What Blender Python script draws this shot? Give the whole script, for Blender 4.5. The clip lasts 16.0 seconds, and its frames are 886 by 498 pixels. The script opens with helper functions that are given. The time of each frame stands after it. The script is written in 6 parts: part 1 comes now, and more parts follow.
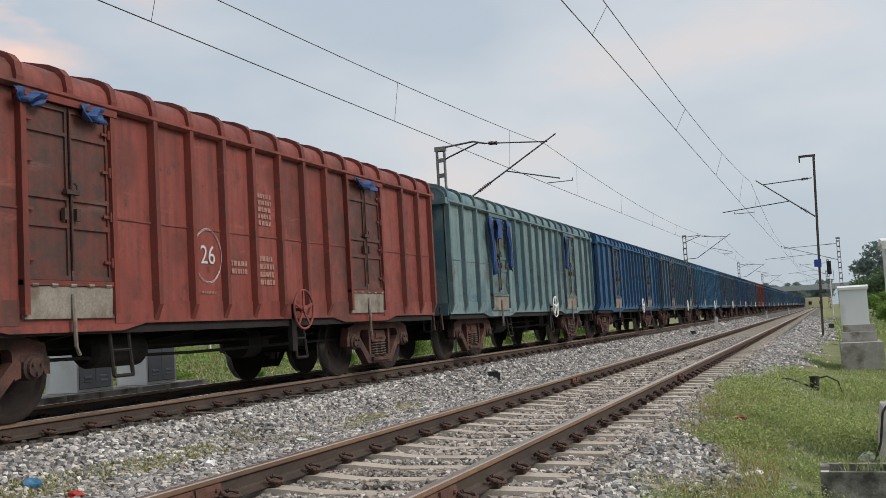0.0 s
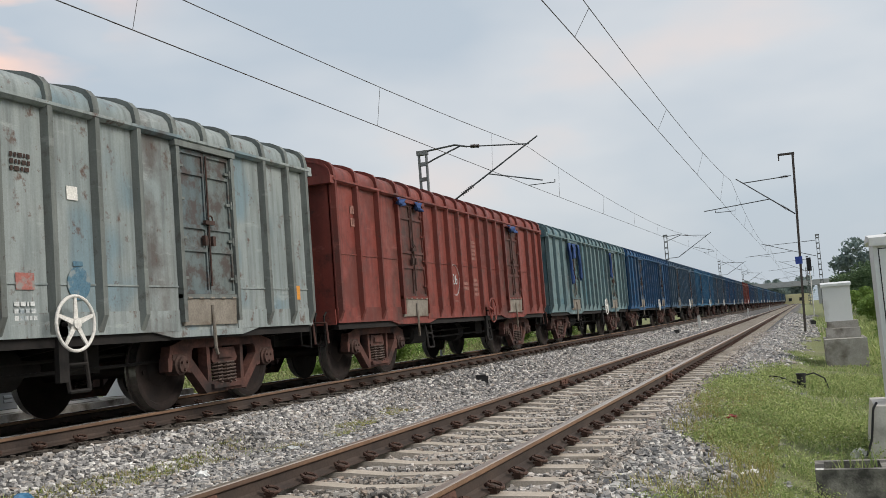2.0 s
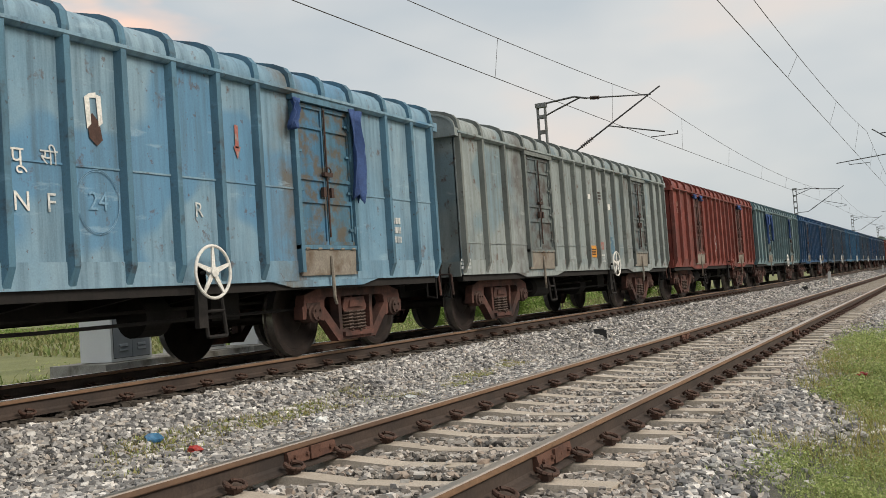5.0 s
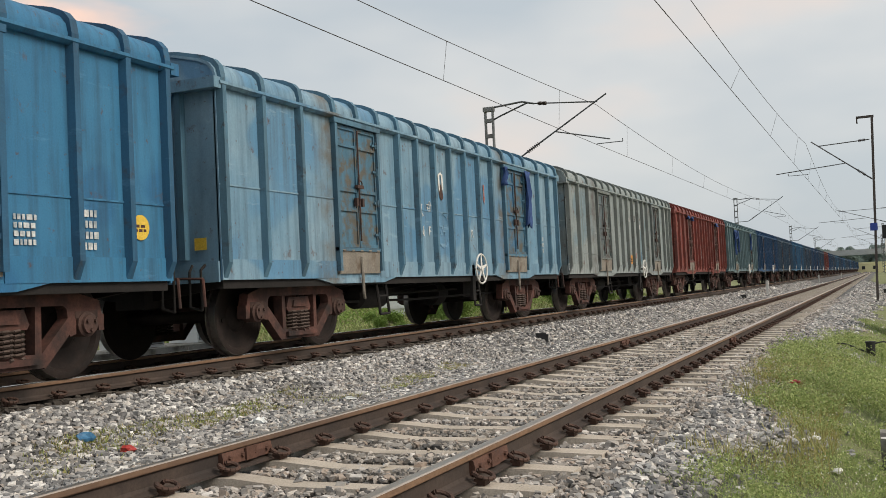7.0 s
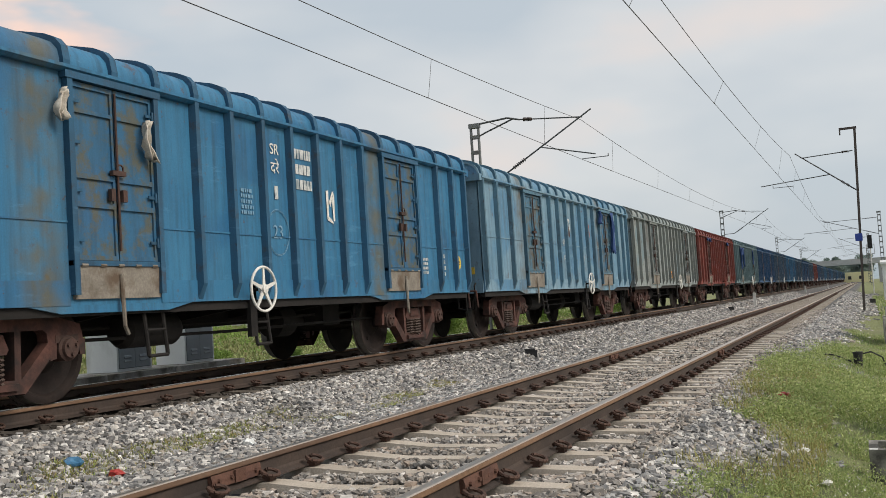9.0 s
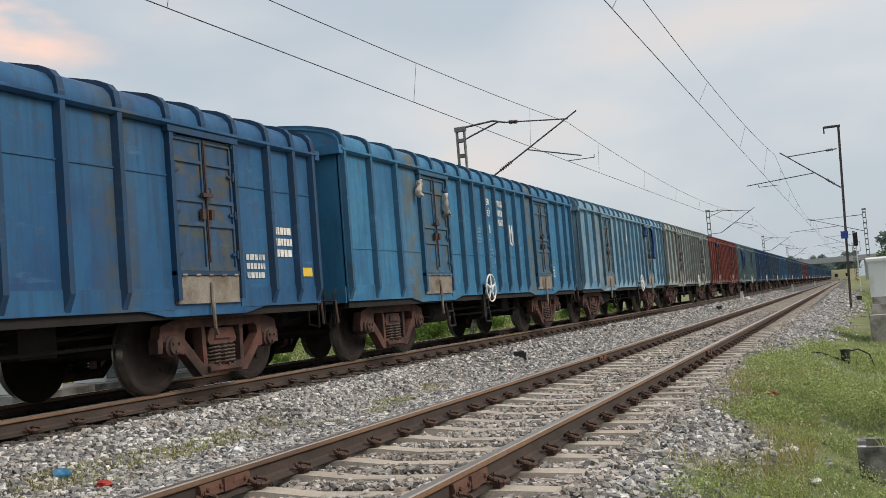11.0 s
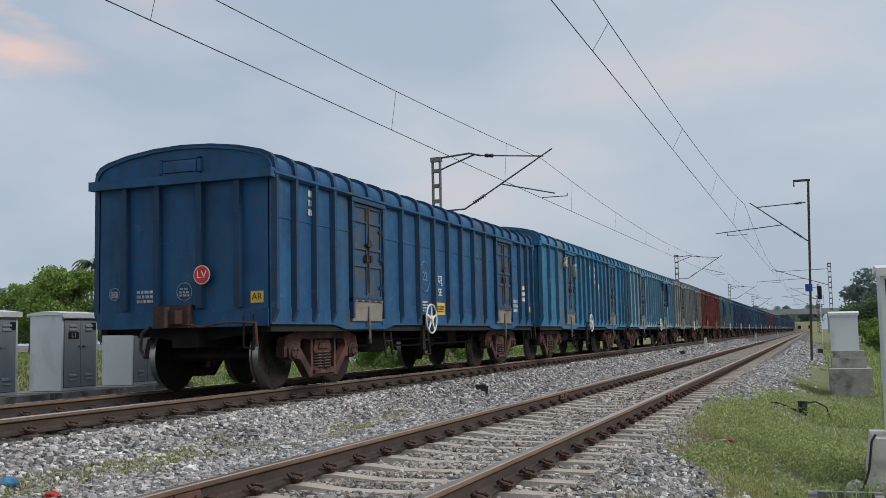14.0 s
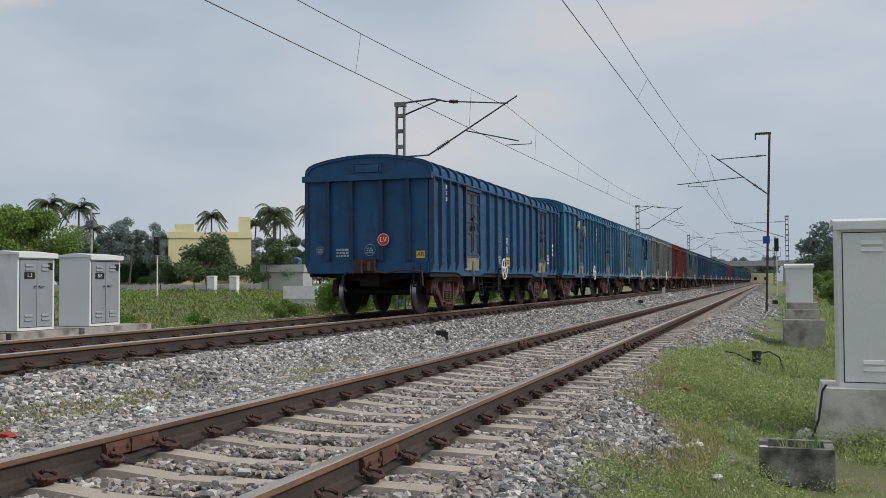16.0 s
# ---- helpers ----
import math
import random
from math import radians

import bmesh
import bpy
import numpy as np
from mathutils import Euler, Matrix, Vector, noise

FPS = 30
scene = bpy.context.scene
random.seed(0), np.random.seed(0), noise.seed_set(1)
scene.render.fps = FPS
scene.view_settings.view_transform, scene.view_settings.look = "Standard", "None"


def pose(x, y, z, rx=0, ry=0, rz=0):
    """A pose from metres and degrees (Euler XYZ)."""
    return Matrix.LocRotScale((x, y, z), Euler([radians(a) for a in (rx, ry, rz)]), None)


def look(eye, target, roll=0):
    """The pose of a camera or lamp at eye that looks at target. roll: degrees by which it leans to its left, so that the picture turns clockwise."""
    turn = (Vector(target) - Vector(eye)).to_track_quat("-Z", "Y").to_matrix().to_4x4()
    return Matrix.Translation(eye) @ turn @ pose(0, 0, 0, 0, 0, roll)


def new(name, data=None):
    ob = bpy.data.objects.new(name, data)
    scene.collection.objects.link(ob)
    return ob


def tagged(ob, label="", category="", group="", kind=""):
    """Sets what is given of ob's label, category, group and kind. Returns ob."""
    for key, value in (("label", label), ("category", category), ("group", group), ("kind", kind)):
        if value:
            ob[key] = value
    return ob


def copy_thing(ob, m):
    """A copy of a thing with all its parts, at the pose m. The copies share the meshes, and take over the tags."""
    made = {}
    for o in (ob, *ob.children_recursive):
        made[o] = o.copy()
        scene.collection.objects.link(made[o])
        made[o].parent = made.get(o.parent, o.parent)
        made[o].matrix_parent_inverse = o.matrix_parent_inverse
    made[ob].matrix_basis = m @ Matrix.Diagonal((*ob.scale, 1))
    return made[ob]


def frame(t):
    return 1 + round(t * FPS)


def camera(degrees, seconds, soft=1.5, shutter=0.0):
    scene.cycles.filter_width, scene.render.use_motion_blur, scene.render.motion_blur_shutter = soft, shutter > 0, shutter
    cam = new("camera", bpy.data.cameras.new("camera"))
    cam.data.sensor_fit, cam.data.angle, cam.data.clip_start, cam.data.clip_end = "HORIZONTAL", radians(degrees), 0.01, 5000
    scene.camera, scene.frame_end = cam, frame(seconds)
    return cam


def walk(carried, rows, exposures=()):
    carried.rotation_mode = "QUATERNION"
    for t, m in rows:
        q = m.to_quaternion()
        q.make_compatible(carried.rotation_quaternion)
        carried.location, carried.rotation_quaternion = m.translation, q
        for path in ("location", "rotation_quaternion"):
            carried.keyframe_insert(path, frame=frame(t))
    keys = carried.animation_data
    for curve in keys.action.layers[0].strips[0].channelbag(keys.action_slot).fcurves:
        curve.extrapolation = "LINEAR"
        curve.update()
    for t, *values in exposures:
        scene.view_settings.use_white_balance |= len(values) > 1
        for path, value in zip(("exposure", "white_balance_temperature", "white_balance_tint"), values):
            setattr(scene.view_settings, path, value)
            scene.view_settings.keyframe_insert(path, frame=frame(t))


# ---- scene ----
cam = camera(48.1, 16.0, soft=0.5)
PATH = [
    (0, (3.167, -0.067, 0.948), (2.46, 1.798, 1.102), -3.3),
    (0.5, (3.107, -0.105, 0.952), (2.404, 1.762, 1.098), -3.2),
    (1, (3.098, -0.122, 0.981), (2.421, 1.758, 1.077), -3.8),
    (1.5, (3.061, -0.155, 1.001), (2.432, 1.74, 1.113), -3.0),
    (2, (3.08, -0.077, 0.971), (2.409, 1.8, 1.129), -4.4),
    (2.5, (3.109, -0.01, 0.959), (2.373, 1.845, 1.089), -6.3),
    (3, (3.113, 0.013, 0.935), (2.434, 1.893, 0.999), -5.4),
    (3.5, (3.108, -0.08, 0.973), (2.445, 1.807, 1.004), -4.3),
    (4, (3.096, 0.019, 0.927), (2.39, 1.89, 0.977), -3.6),
    (4.5, (3.079, 0.047, 0.919), (2.29, 1.883, 0.99), -3.8),
    (5, (3.077, 0.0, 0.931), (2.179, 1.785, 1.016), -3.9),
    (7.3, (3.094, 0.03, 0.933), (2.307, 1.866, 1.016), -2.7),
    (7.5, (3.087, 0.024, 0.933), (2.304, 1.862, 1.017), -2.7),
    (8, (3.095, 0.022, 0.933), (2.314, 1.86, 1.026), -3.0),
    (8.5, (3.103, 0.025, 0.936), (2.325, 1.865, 1.038), -3.4),
    (9, (3.103, 0.021, 0.945), (2.329, 1.861, 1.059), -3.7),
    (9.5, (3.106, 0.03, 0.939), (2.335, 1.872, 1.06), -4.0),
    (10, (3.102, 0.036, 0.942), (2.341, 1.882, 1.057), -4.1),
    (12.5, (3.127, 0.023, 0.964), (2.382, 1.874, 1.103), -5.0),
    (13, (3.125, 0.032, 0.955), (2.392, 1.886, 1.109), -4.0),
    (13.5, (3.135, 0.007, 0.942), (2.421, 1.867, 1.117), -2.4),
    (14, (3.134, 0.013, 0.956), (2.443, 1.882, 1.131), -1.2),
    (14.5, (3.129, 0.045, 0.947), (2.457, 1.924, 1.077), -0.3),
    (15, (3.119, 0.048, 0.943), (2.476, 1.94, 1.024), -0.1),
    (15.5, (3.116, 0.059, 0.945), (2.489, 1.957, 1.012), -0.2),
    (16, (3.124, 0.042, 0.956), (2.501, 1.942, 1.022), -0.3),
]
EXPOSE = [(0, 0.10, 6700, 10), (1.5, 0.15, 6850, 10), (2.5, 0.14, 6650, 10), (3.5, 0.20, 7150, 10), (5, 0.18, 7250, 10), (7.5, 0.17, 7100, 10), (10, 0.16, 6900, 10), (12.5, 0.10, 6700, 10), (13.2, 0.0, 6450, 10), (14, -0.12, 6250, 10), (14.7, -0.12, 6320, 10), (16, -0.12, 6480, 10)]
walk(cam, [(t, look(eye, target, roll)) for t, eye, target, roll in PATH], EXPOSE)

# ---- world and light ----
world = bpy.data.worlds.new("sky")
scene.world = world
world.use_nodes = True
wt = world.node_tree
wn, wl = wt.nodes, wt.links
wn.clear()
w_out = wn.new("ShaderNodeOutputWorld")
w_bg = wn.new("ShaderNodeBackground")
w_sky = wn.new("ShaderNodeTexSky")
w_sky.sky_type, w_sky.sun_disc = "NISHITA", False
w_sky.sun_elevation, w_sky.sun_rotation = radians(30), radians(75)
w_sky.air_density, w_sky.dust_density = 1.0, 3.0
w_gain = wn.new("ShaderNodeMix")
w_gain.data_type, w_gain.blend_type = "RGBA", "MULTIPLY"
w_gain.inputs[0].default_value = 1.0
w_gain.inputs[7].default_value = (0.10, 0.10, 0.10, 1)
wl.new(w_sky.outputs[0], w_gain.inputs[6])
w_tc = wn.new("ShaderNodeTexCoord")
w_map = wn.new("ShaderNodeMapping")
w_map.inputs["Scale"].default_value = (1.0, 1.0, 2.6)
wl.new(w_tc.outputs["Generated"], w_map.inputs[0])
w_noise = wn.new("ShaderNodeTexNoise")
w_noise.inputs["Scale"].default_value, w_noise.inputs["Detail"].default_value = 2.2, 4
w_noise.inputs["Roughness"].default_value = 0.5
wl.new(w_map.outputs[0], w_noise.inputs["Vector"])
w_ramp = wn.new("ShaderNodeValToRGB")
w_ramp.color_ramp.elements[0].position, w_ramp.color_ramp.elements[0].color = 0.40, (0.45, 0.525, 0.61, 1)
w_ramp.color_ramp.elements[1].position, w_ramp.color_ramp.elements[1].color = 0.57, (0.575, 0.62, 0.675, 1)
e = w_ramp.color_ramp.elements.new(0.72)
e.color = (0.76, 0.66, 0.63, 1)
wl.new(w_noise.outputs[0], w_ramp.inputs[0])
w_mix = wn.new("ShaderNodeMix")
w_mix.data_type = "RGBA"
w_mix.inputs[0].default_value = 0.86
wl.new(w_gain.outputs[2], w_mix.inputs[6])
wl.new(w_ramp.outputs[0], w_mix.inputs[7])
w_far = wn.new("ShaderNodeVectorMath")
w_far.operation = "DISTANCE"
w_far.inputs[1].default_value = (-0.73, 0.55, 0.40)
wl.new(w_tc.outputs["Generated"], w_far.inputs[0])
w_glow = wn.new("ShaderNodeMapRange")
w_glow.interpolation_type = "SMOOTHSTEP"
w_glow.inputs["From Min"].default_value, w_glow.inputs["From Max"].default_value = 0.34, 0.04
w_glow.inputs["To Max"].default_value = 2.4
wl.new(w_far.outputs["Value"], w_glow.inputs["Value"])
w_puff = wn.new("ShaderNodeTexNoise")
w_puff.inputs["Scale"].default_value, w_puff.inputs["Detail"].default_value = 6.0, 4
wl.new(w_map.outputs[0], w_puff.inputs["Vector"])
w_edge = wn.new("ShaderNodeMapRange")
w_edge.inputs["From Min"].default_value, w_edge.inputs["From Max"].default_value = 0.46, 0.62
wl.new(w_puff.outputs[0], w_edge.inputs["Value"])
w_amount = wn.new("ShaderNodeMath")
w_amount.operation, w_amount.use_clamp = "MULTIPLY", True
wl.new(w_glow.outputs[0], w_amount.inputs[0])
wl.new(w_edge.outputs[0], w_amount.inputs[1])
w_dusk = wn.new("ShaderNodeMix")
w_dusk.data_type = "RGBA"
w_dusk.inputs[7].default_value = (0.80, 0.60, 0.54, 1)
wl.new(w_amount.outputs[0], w_dusk.inputs[0])
wl.new(w_mix.outputs[2], w_dusk.inputs[6])
wl.new(w_dusk.outputs[2], w_bg.inputs[0])
w_bg.inputs[1].default_value = 1.09
wl.new(w_bg.outputs[0], w_out.inputs[0])

sun_data = bpy.data.lights.new("sun", "SUN")
sun_data.energy, sun_data.angle, sun_data.color = 2.3, radians(24), (1.0, 0.94, 0.87)
sun = new("sun", sun_data)
sun.matrix_world = look((30, 0, 26), (0, 0, 0))


# ---- materials ----
def nodes_of(name):
    m = bpy.data.materials.new(name)
    m.use_nodes = True
    return m, m.node_tree.nodes, m.node_tree.links, m.node_tree.nodes["Principled BSDF"]


def noise_ramp(n, l, vec, scale, lo, hi, c0, c1, detail=5, rough=0.6):
    t = n.new("ShaderNodeTexNoise")
    t.inputs["Scale"].default_value, t.inputs["Detail"].default_value, t.inputs["Roughness"].default_value = scale, detail, rough
    l.new(vec, t.inputs["Vector"])
    r = n.new("ShaderNodeValToRGB")
    r.color_ramp.elements[0].position, r.color_ramp.elements[1].position = lo, hi
    r.color_ramp.elements[0].color, r.color_ramp.elements[1].color = (*c0, 1), (*c1, 1)
    l.new(t.outputs[0], r.inputs[0])
    return r.outputs[0], t.outputs[0]


def mixed(n, l, fac, a, b, mode="MIX"):
    m = n.new("ShaderNodeMix")
    m.data_type, m.blend_type = "RGBA", mode
    for sock, v in ((m.inputs[0], fac), (m.inputs[6], a), (m.inputs[7], b)):
        if hasattr(v, "links"):
            l.new(v, sock)
        elif isinstance(v, tuple):
            sock.default_value = (*v, 1) if len(v) == 3 else v
        else:
            sock.default_value = v
    return m.outputs[2]


def coords(n, l, scale=(1, 1, 1), shift=True, kind="Object"):
    tc = n.new("ShaderNodeTexCoord")
    mp = n.new("ShaderNodeMapping")
    mp.inputs["Scale"].default_value = scale
    l.new(tc.outputs[kind], mp.inputs[0])
    if shift:
        info = n.new("ShaderNodeObjectInfo")
        k = n.new("ShaderNodeMath")
        k.operation = "MULTIPLY"
        k.inputs[1].default_value = 40.0
        l.new(info.outputs["Random"], k.inputs[0])
        l.new(k.outputs[0], mp.inputs["Location"])
    return mp.outputs[0]


def add_bump(n, l, bsdf, height, strength, dist):
    b = n.new("ShaderNodeBump")
    b.inputs["Strength"].default_value, b.inputs["Distance"].default_value = strength, dist
    l.new(height, b.inputs["Height"])
    l.new(b.outputs[0], bsdf.inputs["Normal"])


def surface(name, c0, c1, scale=3.0, rough=0.8, metal=0.0, grain=40.0, bump=0.3, dist=0.01, stain=None, stain_at=(0.55, 0.75), stretch=(1, 1, 1), spec=0.4, shift=True, amp=0.24):
    """A surface of two mixed tones with fine grain, and stains of a third."""
    m, n, l, b = nodes_of(name)
    v = coords(n, l, stretch, shift)
    col, _ = noise_ramp(n, l, v, scale, 0.3, 0.7, c0, c1)
    g, gf = noise_ramp(n, l, v, grain, 0.25, 0.75, (1 - amp, 1 - amp, 1 - amp), (1 + amp, 1 + amp, 1 + amp), 3)
    col = mixed(n, l, 1.0, col, g, "MULTIPLY")
    if stain:
        f, _ = noise_ramp(n, l, v, scale * 0.6, stain_at[0], stain_at[1], (0, 0, 0), (1, 1, 1), 6)
        col = mixed(n, l, f, col, stain)
    l.new(col, b.inputs["Base Color"])
    b.inputs["Roughness"].default_value, b.inputs["Metallic"].default_value = rough, metal
    b.inputs["Specular IOR Level"].default_value = spec
    add_bump(n, l, b, gf, bump, dist)
    return m


def wagon_paint(name, base, faded, patch, rust=(0.10, 0.05, 0.035), rust_at=(0.58, 0.70), patch_at=(0.56, 0.60), fade=0.8, stain=None):
    """Old sheet-metal paint: faded areas, repainted patches, streaks of grime running down, rust."""
    m, n, l, b = nodes_of(name)
    v = coords(n, l, (1, 1, 1), True)
    info_v = coords(n, l, (1.0, 3.2, 0.22), True)
    f1, _ = noise_ramp(n, l, v, 0.7, 0.35, 0.68, (0, 0, 0), (fade, fade, fade), 5)
    col = mixed(n, l, f1, base, faded)
    f2, _ = noise_ramp(n, l, v, 0.55, patch_at[0], patch_at[1], (0, 0, 0), (0.75, 0.75, 0.75), 2)
    col = mixed(n, l, f2, col, patch)
    f3, _ = noise_ramp(n, l, info_v, 3.0, 0.44, 0.70, (0, 0, 0), (0.74, 0.74, 0.74), 6)
    col = mixed(n, l, f3, col, tuple(c * 0.45 + 0.012 for c in base))
    f4, h4 = noise_ramp(n, l, v, 4.2, rust_at[0], rust_at[1], (0, 0, 0), (0.85, 0.85, 0.85), 8, 0.7)
    col = mixed(n, l, f4, col, rust)
    if stain:
        tc = n.new("ShaderNodeTexCoord")
        sep = n.new("ShaderNodeSeparateXYZ")
        l.new(tc.outputs["Object"], sep.inputs[0])
        for c in (2.50, 9.36):
            d = n.new("ShaderNodeMath")
            d.operation = "SUBTRACT"
            d.inputs[1].default_value = c
            l.new(sep.outputs[1], d.inputs[0])
            a = n.new("ShaderNodeMath")
            a.operation = "ABSOLUTE"
            l.new(d.outputs[0], a.inputs[0])
            band = n.new("ShaderNodeMapRange")
            band.inputs["From Min"].default_value, band.inputs["From Max"].default_value = 0.42, 0.05
            l.new(a.outputs[0], band.inputs["Value"])
            f5, _ = noise_ramp(n, l, v, 2.2, 0.36, 0.60, (0, 0, 0), (0.8, 0.8, 0.8), 6)
            k = n.new("ShaderNodeMath")
            k.operation = "MULTIPLY"
            l.new(band.outputs[0], k.inputs[0])
            l.new(f5, k.inputs[1])
            col = mixed(n, l, k.outputs[0], col, stain)
    f6, _ = noise_ramp(n, l, v, 11, 0.66, 0.70, (0, 0, 0), (0.6, 0.6, 0.6), 4, 0.6)
    col = mixed(n, l, f6, col, rust)
    f7, _ = noise_ramp(n, l, coords(n, l, (1.0, 0.5, 2.4), True), 2.2, 0.60, 0.68, (0, 0, 0), (0.35, 0.35, 0.35), 7, 0.7)
    col = mixed(n, l, f7, col, tuple(min(1.0, c * 1.25 + 0.05) for c in faded))
    g, gf = noise_ramp(n, l, v, 60, 0.2, 0.8, (0.86, 0.86, 0.86), (1.1, 1.1, 1.1), 2)
    col = mixed(n, l, 1.0, col, g, "MULTIPLY")
    l.new(col, b.inputs["Base Color"])
    r, _ = noise_ramp(n, l, v, 5, 0.3, 0.7, (0.42, 0.42, 0.42), (0.7, 0.7, 0.7))
    l.new(r, b.inputs["Roughness"])
    b.inputs["Specular IOR Level"].default_value = 0.35
    dents = n.new("ShaderNodeTexNoise")
    dents.inputs["Scale"].default_value = 1.6
    l.new(v, dents.inputs["Vector"])
    add_bump(n, l, b, dents.outputs[0], 0.5, 0.03)
    return m


PAINTS = {
    "deep blue": wagon_paint("paint_deep_blue", (0.012, 0.078, 0.190), (0.022, 0.108, 0.225), (0.010, 0.060, 0.165), rust_at=(0.61, 0.72), stain=(0.07, 0.075, 0.06)),
    "blue": wagon_paint("paint_blue", (0.026, 0.150, 0.29), (0.044, 0.195, 0.34), (0.020, 0.122, 0.26), rust_at=(0.61, 0.72), stain=(0.12, 0.105, 0.06)),
    "light blue": wagon_paint("paint_light_blue", (0.14, 0.275, 0.385), (0.25, 0.36, 0.43), (0.08, 0.225, 0.38), rust_at=(0.60, 0.70), stain=(0.13, 0.10, 0.065)),
    "grey": wagon_paint("paint_grey", (0.235, 0.28, 0.285), (0.325, 0.355, 0.35), (0.15, 0.235, 0.28), rust_at=(0.575, 0.66), patch_at=(0.55, 0.60), stain=(0.075, 0.055, 0.048)),
    "red": wagon_paint("paint_red", (0.195, 0.042, 0.033), (0.245, 0.068, 0.053), (0.125, 0.036, 0.029), rust=(0.05, 0.028, 0.025), rust_at=(0.55, 0.72), stain=(0.06, 0.035, 0.03)),
    "teal": wagon_paint("paint_teal", (0.12, 0.20, 0.22), (0.19, 0.265, 0.275), (0.05, 0.14, 0.19), stain=(0.06, 0.07, 0.075)),
    "slate blue": wagon_paint("paint_slate_blue", (0.04, 0.09, 0.15), (0.08, 0.14, 0.19), (0.025, 0.07, 0.14)),
}
# Wagon colours darkened for ribs: their shaded sides painted in, along with grime.
RIBS_SHADED = {k: wagon_paint("rib_" + k.replace(" ", "_"), tuple(c * 0.72 for c in b), tuple(c * 0.90 for c in b), tuple(c * 0.55 + 0.008 for c in b), rust=(0.05, 0.038, 0.033), rust_at=(0.56, 0.74)) for k, b in (
    ("deep blue", (0.013, 0.064, 0.15)), ("blue", (0.028, 0.125, 0.235)), ("light blue", (0.10, 0.23, 0.33)), ("grey", (0.21, 0.235, 0.225)), ("red", (0.20, 0.042, 0.03)), ("teal", (0.11, 0.18, 0.20)), ("slate blue", (0.04, 0.085, 0.14)))}
DOORS = {k: wagon_paint("door_" + k.replace(" ", "_"), tuple(c * 0.8 for c in b), tuple(c * 0.75 + 0.01 for c in b), p, rust=r, rust_at=(0.46, 0.58), patch_at=(0.5, 0.6)) for k, b, p, r in (
    ("deep blue", (0.025, 0.09, 0.20), (0.03, 0.08, 0.16), (0.075, 0.075, 0.055)),
    ("blue", (0.03, 0.15, 0.29), (0.035, 0.12, 0.24), (0.10, 0.095, 0.06)),
    ("light blue", (0.08, 0.21, 0.31), (0.05, 0.16, 0.28), (0.11, 0.085, 0.055)),
    ("grey", (0.18, 0.22, 0.22), (0.10, 0.14, 0.16), (0.07, 0.05, 0.045)),
    ("red", (0.15, 0.045, 0.035), (0.10, 0.04, 0.035), (0.055, 0.035, 0.03)),
    ("teal", (0.12, 0.22, 0.24), (0.05, 0.12, 0.18), (0.09, 0.07, 0.05)),
    ("slate blue", (0.05, 0.10, 0.16), (0.03, 0.08, 0.14), (0.07, 0.06, 0.05)))}
M_BOGIE = surface("bogie_rust", (0.072, 0.031, 0.025), (0.125, 0.055, 0.043), 4, 0.85, 0, 30, 0.4, 0.01, (0.022, 0.016, 0.015), (0.42, 0.66))
M_BOGIE_DARK = surface("bogie_grime", (0.04, 0.026, 0.022), (0.085, 0.045, 0.037), 4, 0.85, 0, 30, 0.4, 0.01, (0.015, 0.012, 0.012))
M_SPRING = surface("spring_steel", (0.06, 0.042, 0.036), (0.11, 0.078, 0.066), 6, 0.75, 0.2, 30, 0.2, 0.004)
M_UNDER = surface("underframe_near_black", (0.008, 0.0075, 0.0075), (0.018, 0.015, 0.014), 3, 0.9, 0, 25, 0.3)
M_WHEEL = surface("wheel_steel", (0.013, 0.010, 0.0095), (0.032, 0.021, 0.018), 5, 0.75, 0.2, 30, 0.25, 0.005, (0.03, 0.022, 0.02))
M_TREAD = surface("wheel_tread", (0.30, 0.29, 0.28), (0.42, 0.40, 0.38), 6, 0.32, 0.9, 30, 0.1, 0.002)
M_RAIL = surface("rail_rust", (0.040, 0.030, 0.026), (0.072, 0.051, 0.041), 2, 0.8, 0.1, 40, 0.3, 0.004, (0.032, 0.026, 0.024))
M_RAILSIDE = surface("rail_head_side", (0.17, 0.100, 0.062), (0.26, 0.16, 0.10), 2, 0.6, 0.2, 50, 0.15, 0.002, (0.10, 0.065, 0.05), (0.5, 0.75), (8, 0.4, 1))
M_RAILTOP = surface("rail_head_worn", (0.47, 0.38, 0.31), (0.60, 0.51, 0.43), 1.5, 0.32, 0.85, 60, 0.1, 0.002, (0.45, 0.33, 0.25), (0.58, 0.75), (8, 0.4, 1))
M_RAILTOP_BRIGHT = surface("rail_head_polished", (0.62, 0.58, 0.54), (0.74, 0.70, 0.66), 1.5, 0.22, 0.9, 60, 0.05, 0.002, (0.35, 0.28, 0.22), (0.6, 0.8), (8, 0.4, 1), amp=0.08)
M_FISH = surface("fishplate_rust", (0.085, 0.042, 0.030), (0.125, 0.060, 0.042), 9, 0.85, 0.1, 60, 0.4, 0.004, (0.06, 0.03, 0.025))
M_CLIP = surface("clip_rust", (0.055, 0.035, 0.028), (0.095, 0.05, 0.036), 12, 0.8, 0.2, 60, 0.2, 0.003)
M_SLEEPER = surface("sleeper_concrete", (0.37, 0.32, 0.262), (0.50, 0.44, 0.375), 2.5, 0.92, 0, 70, 0.35, 0.006, (0.30, 0.255, 0.21), (0.5, 0.72))
# Far track's sleepers: oil, plus the train's shadow put into the colour.
M_SLEEPER_OIL_SHADE = surface("sleeper_oil_and_shade", (0.10, 0.085, 0.07), (0.17, 0.145, 0.12), 2.5, 0.9, 0, 70, 0.35, 0.006, (0.05, 0.043, 0.037), (0.45, 0.65))
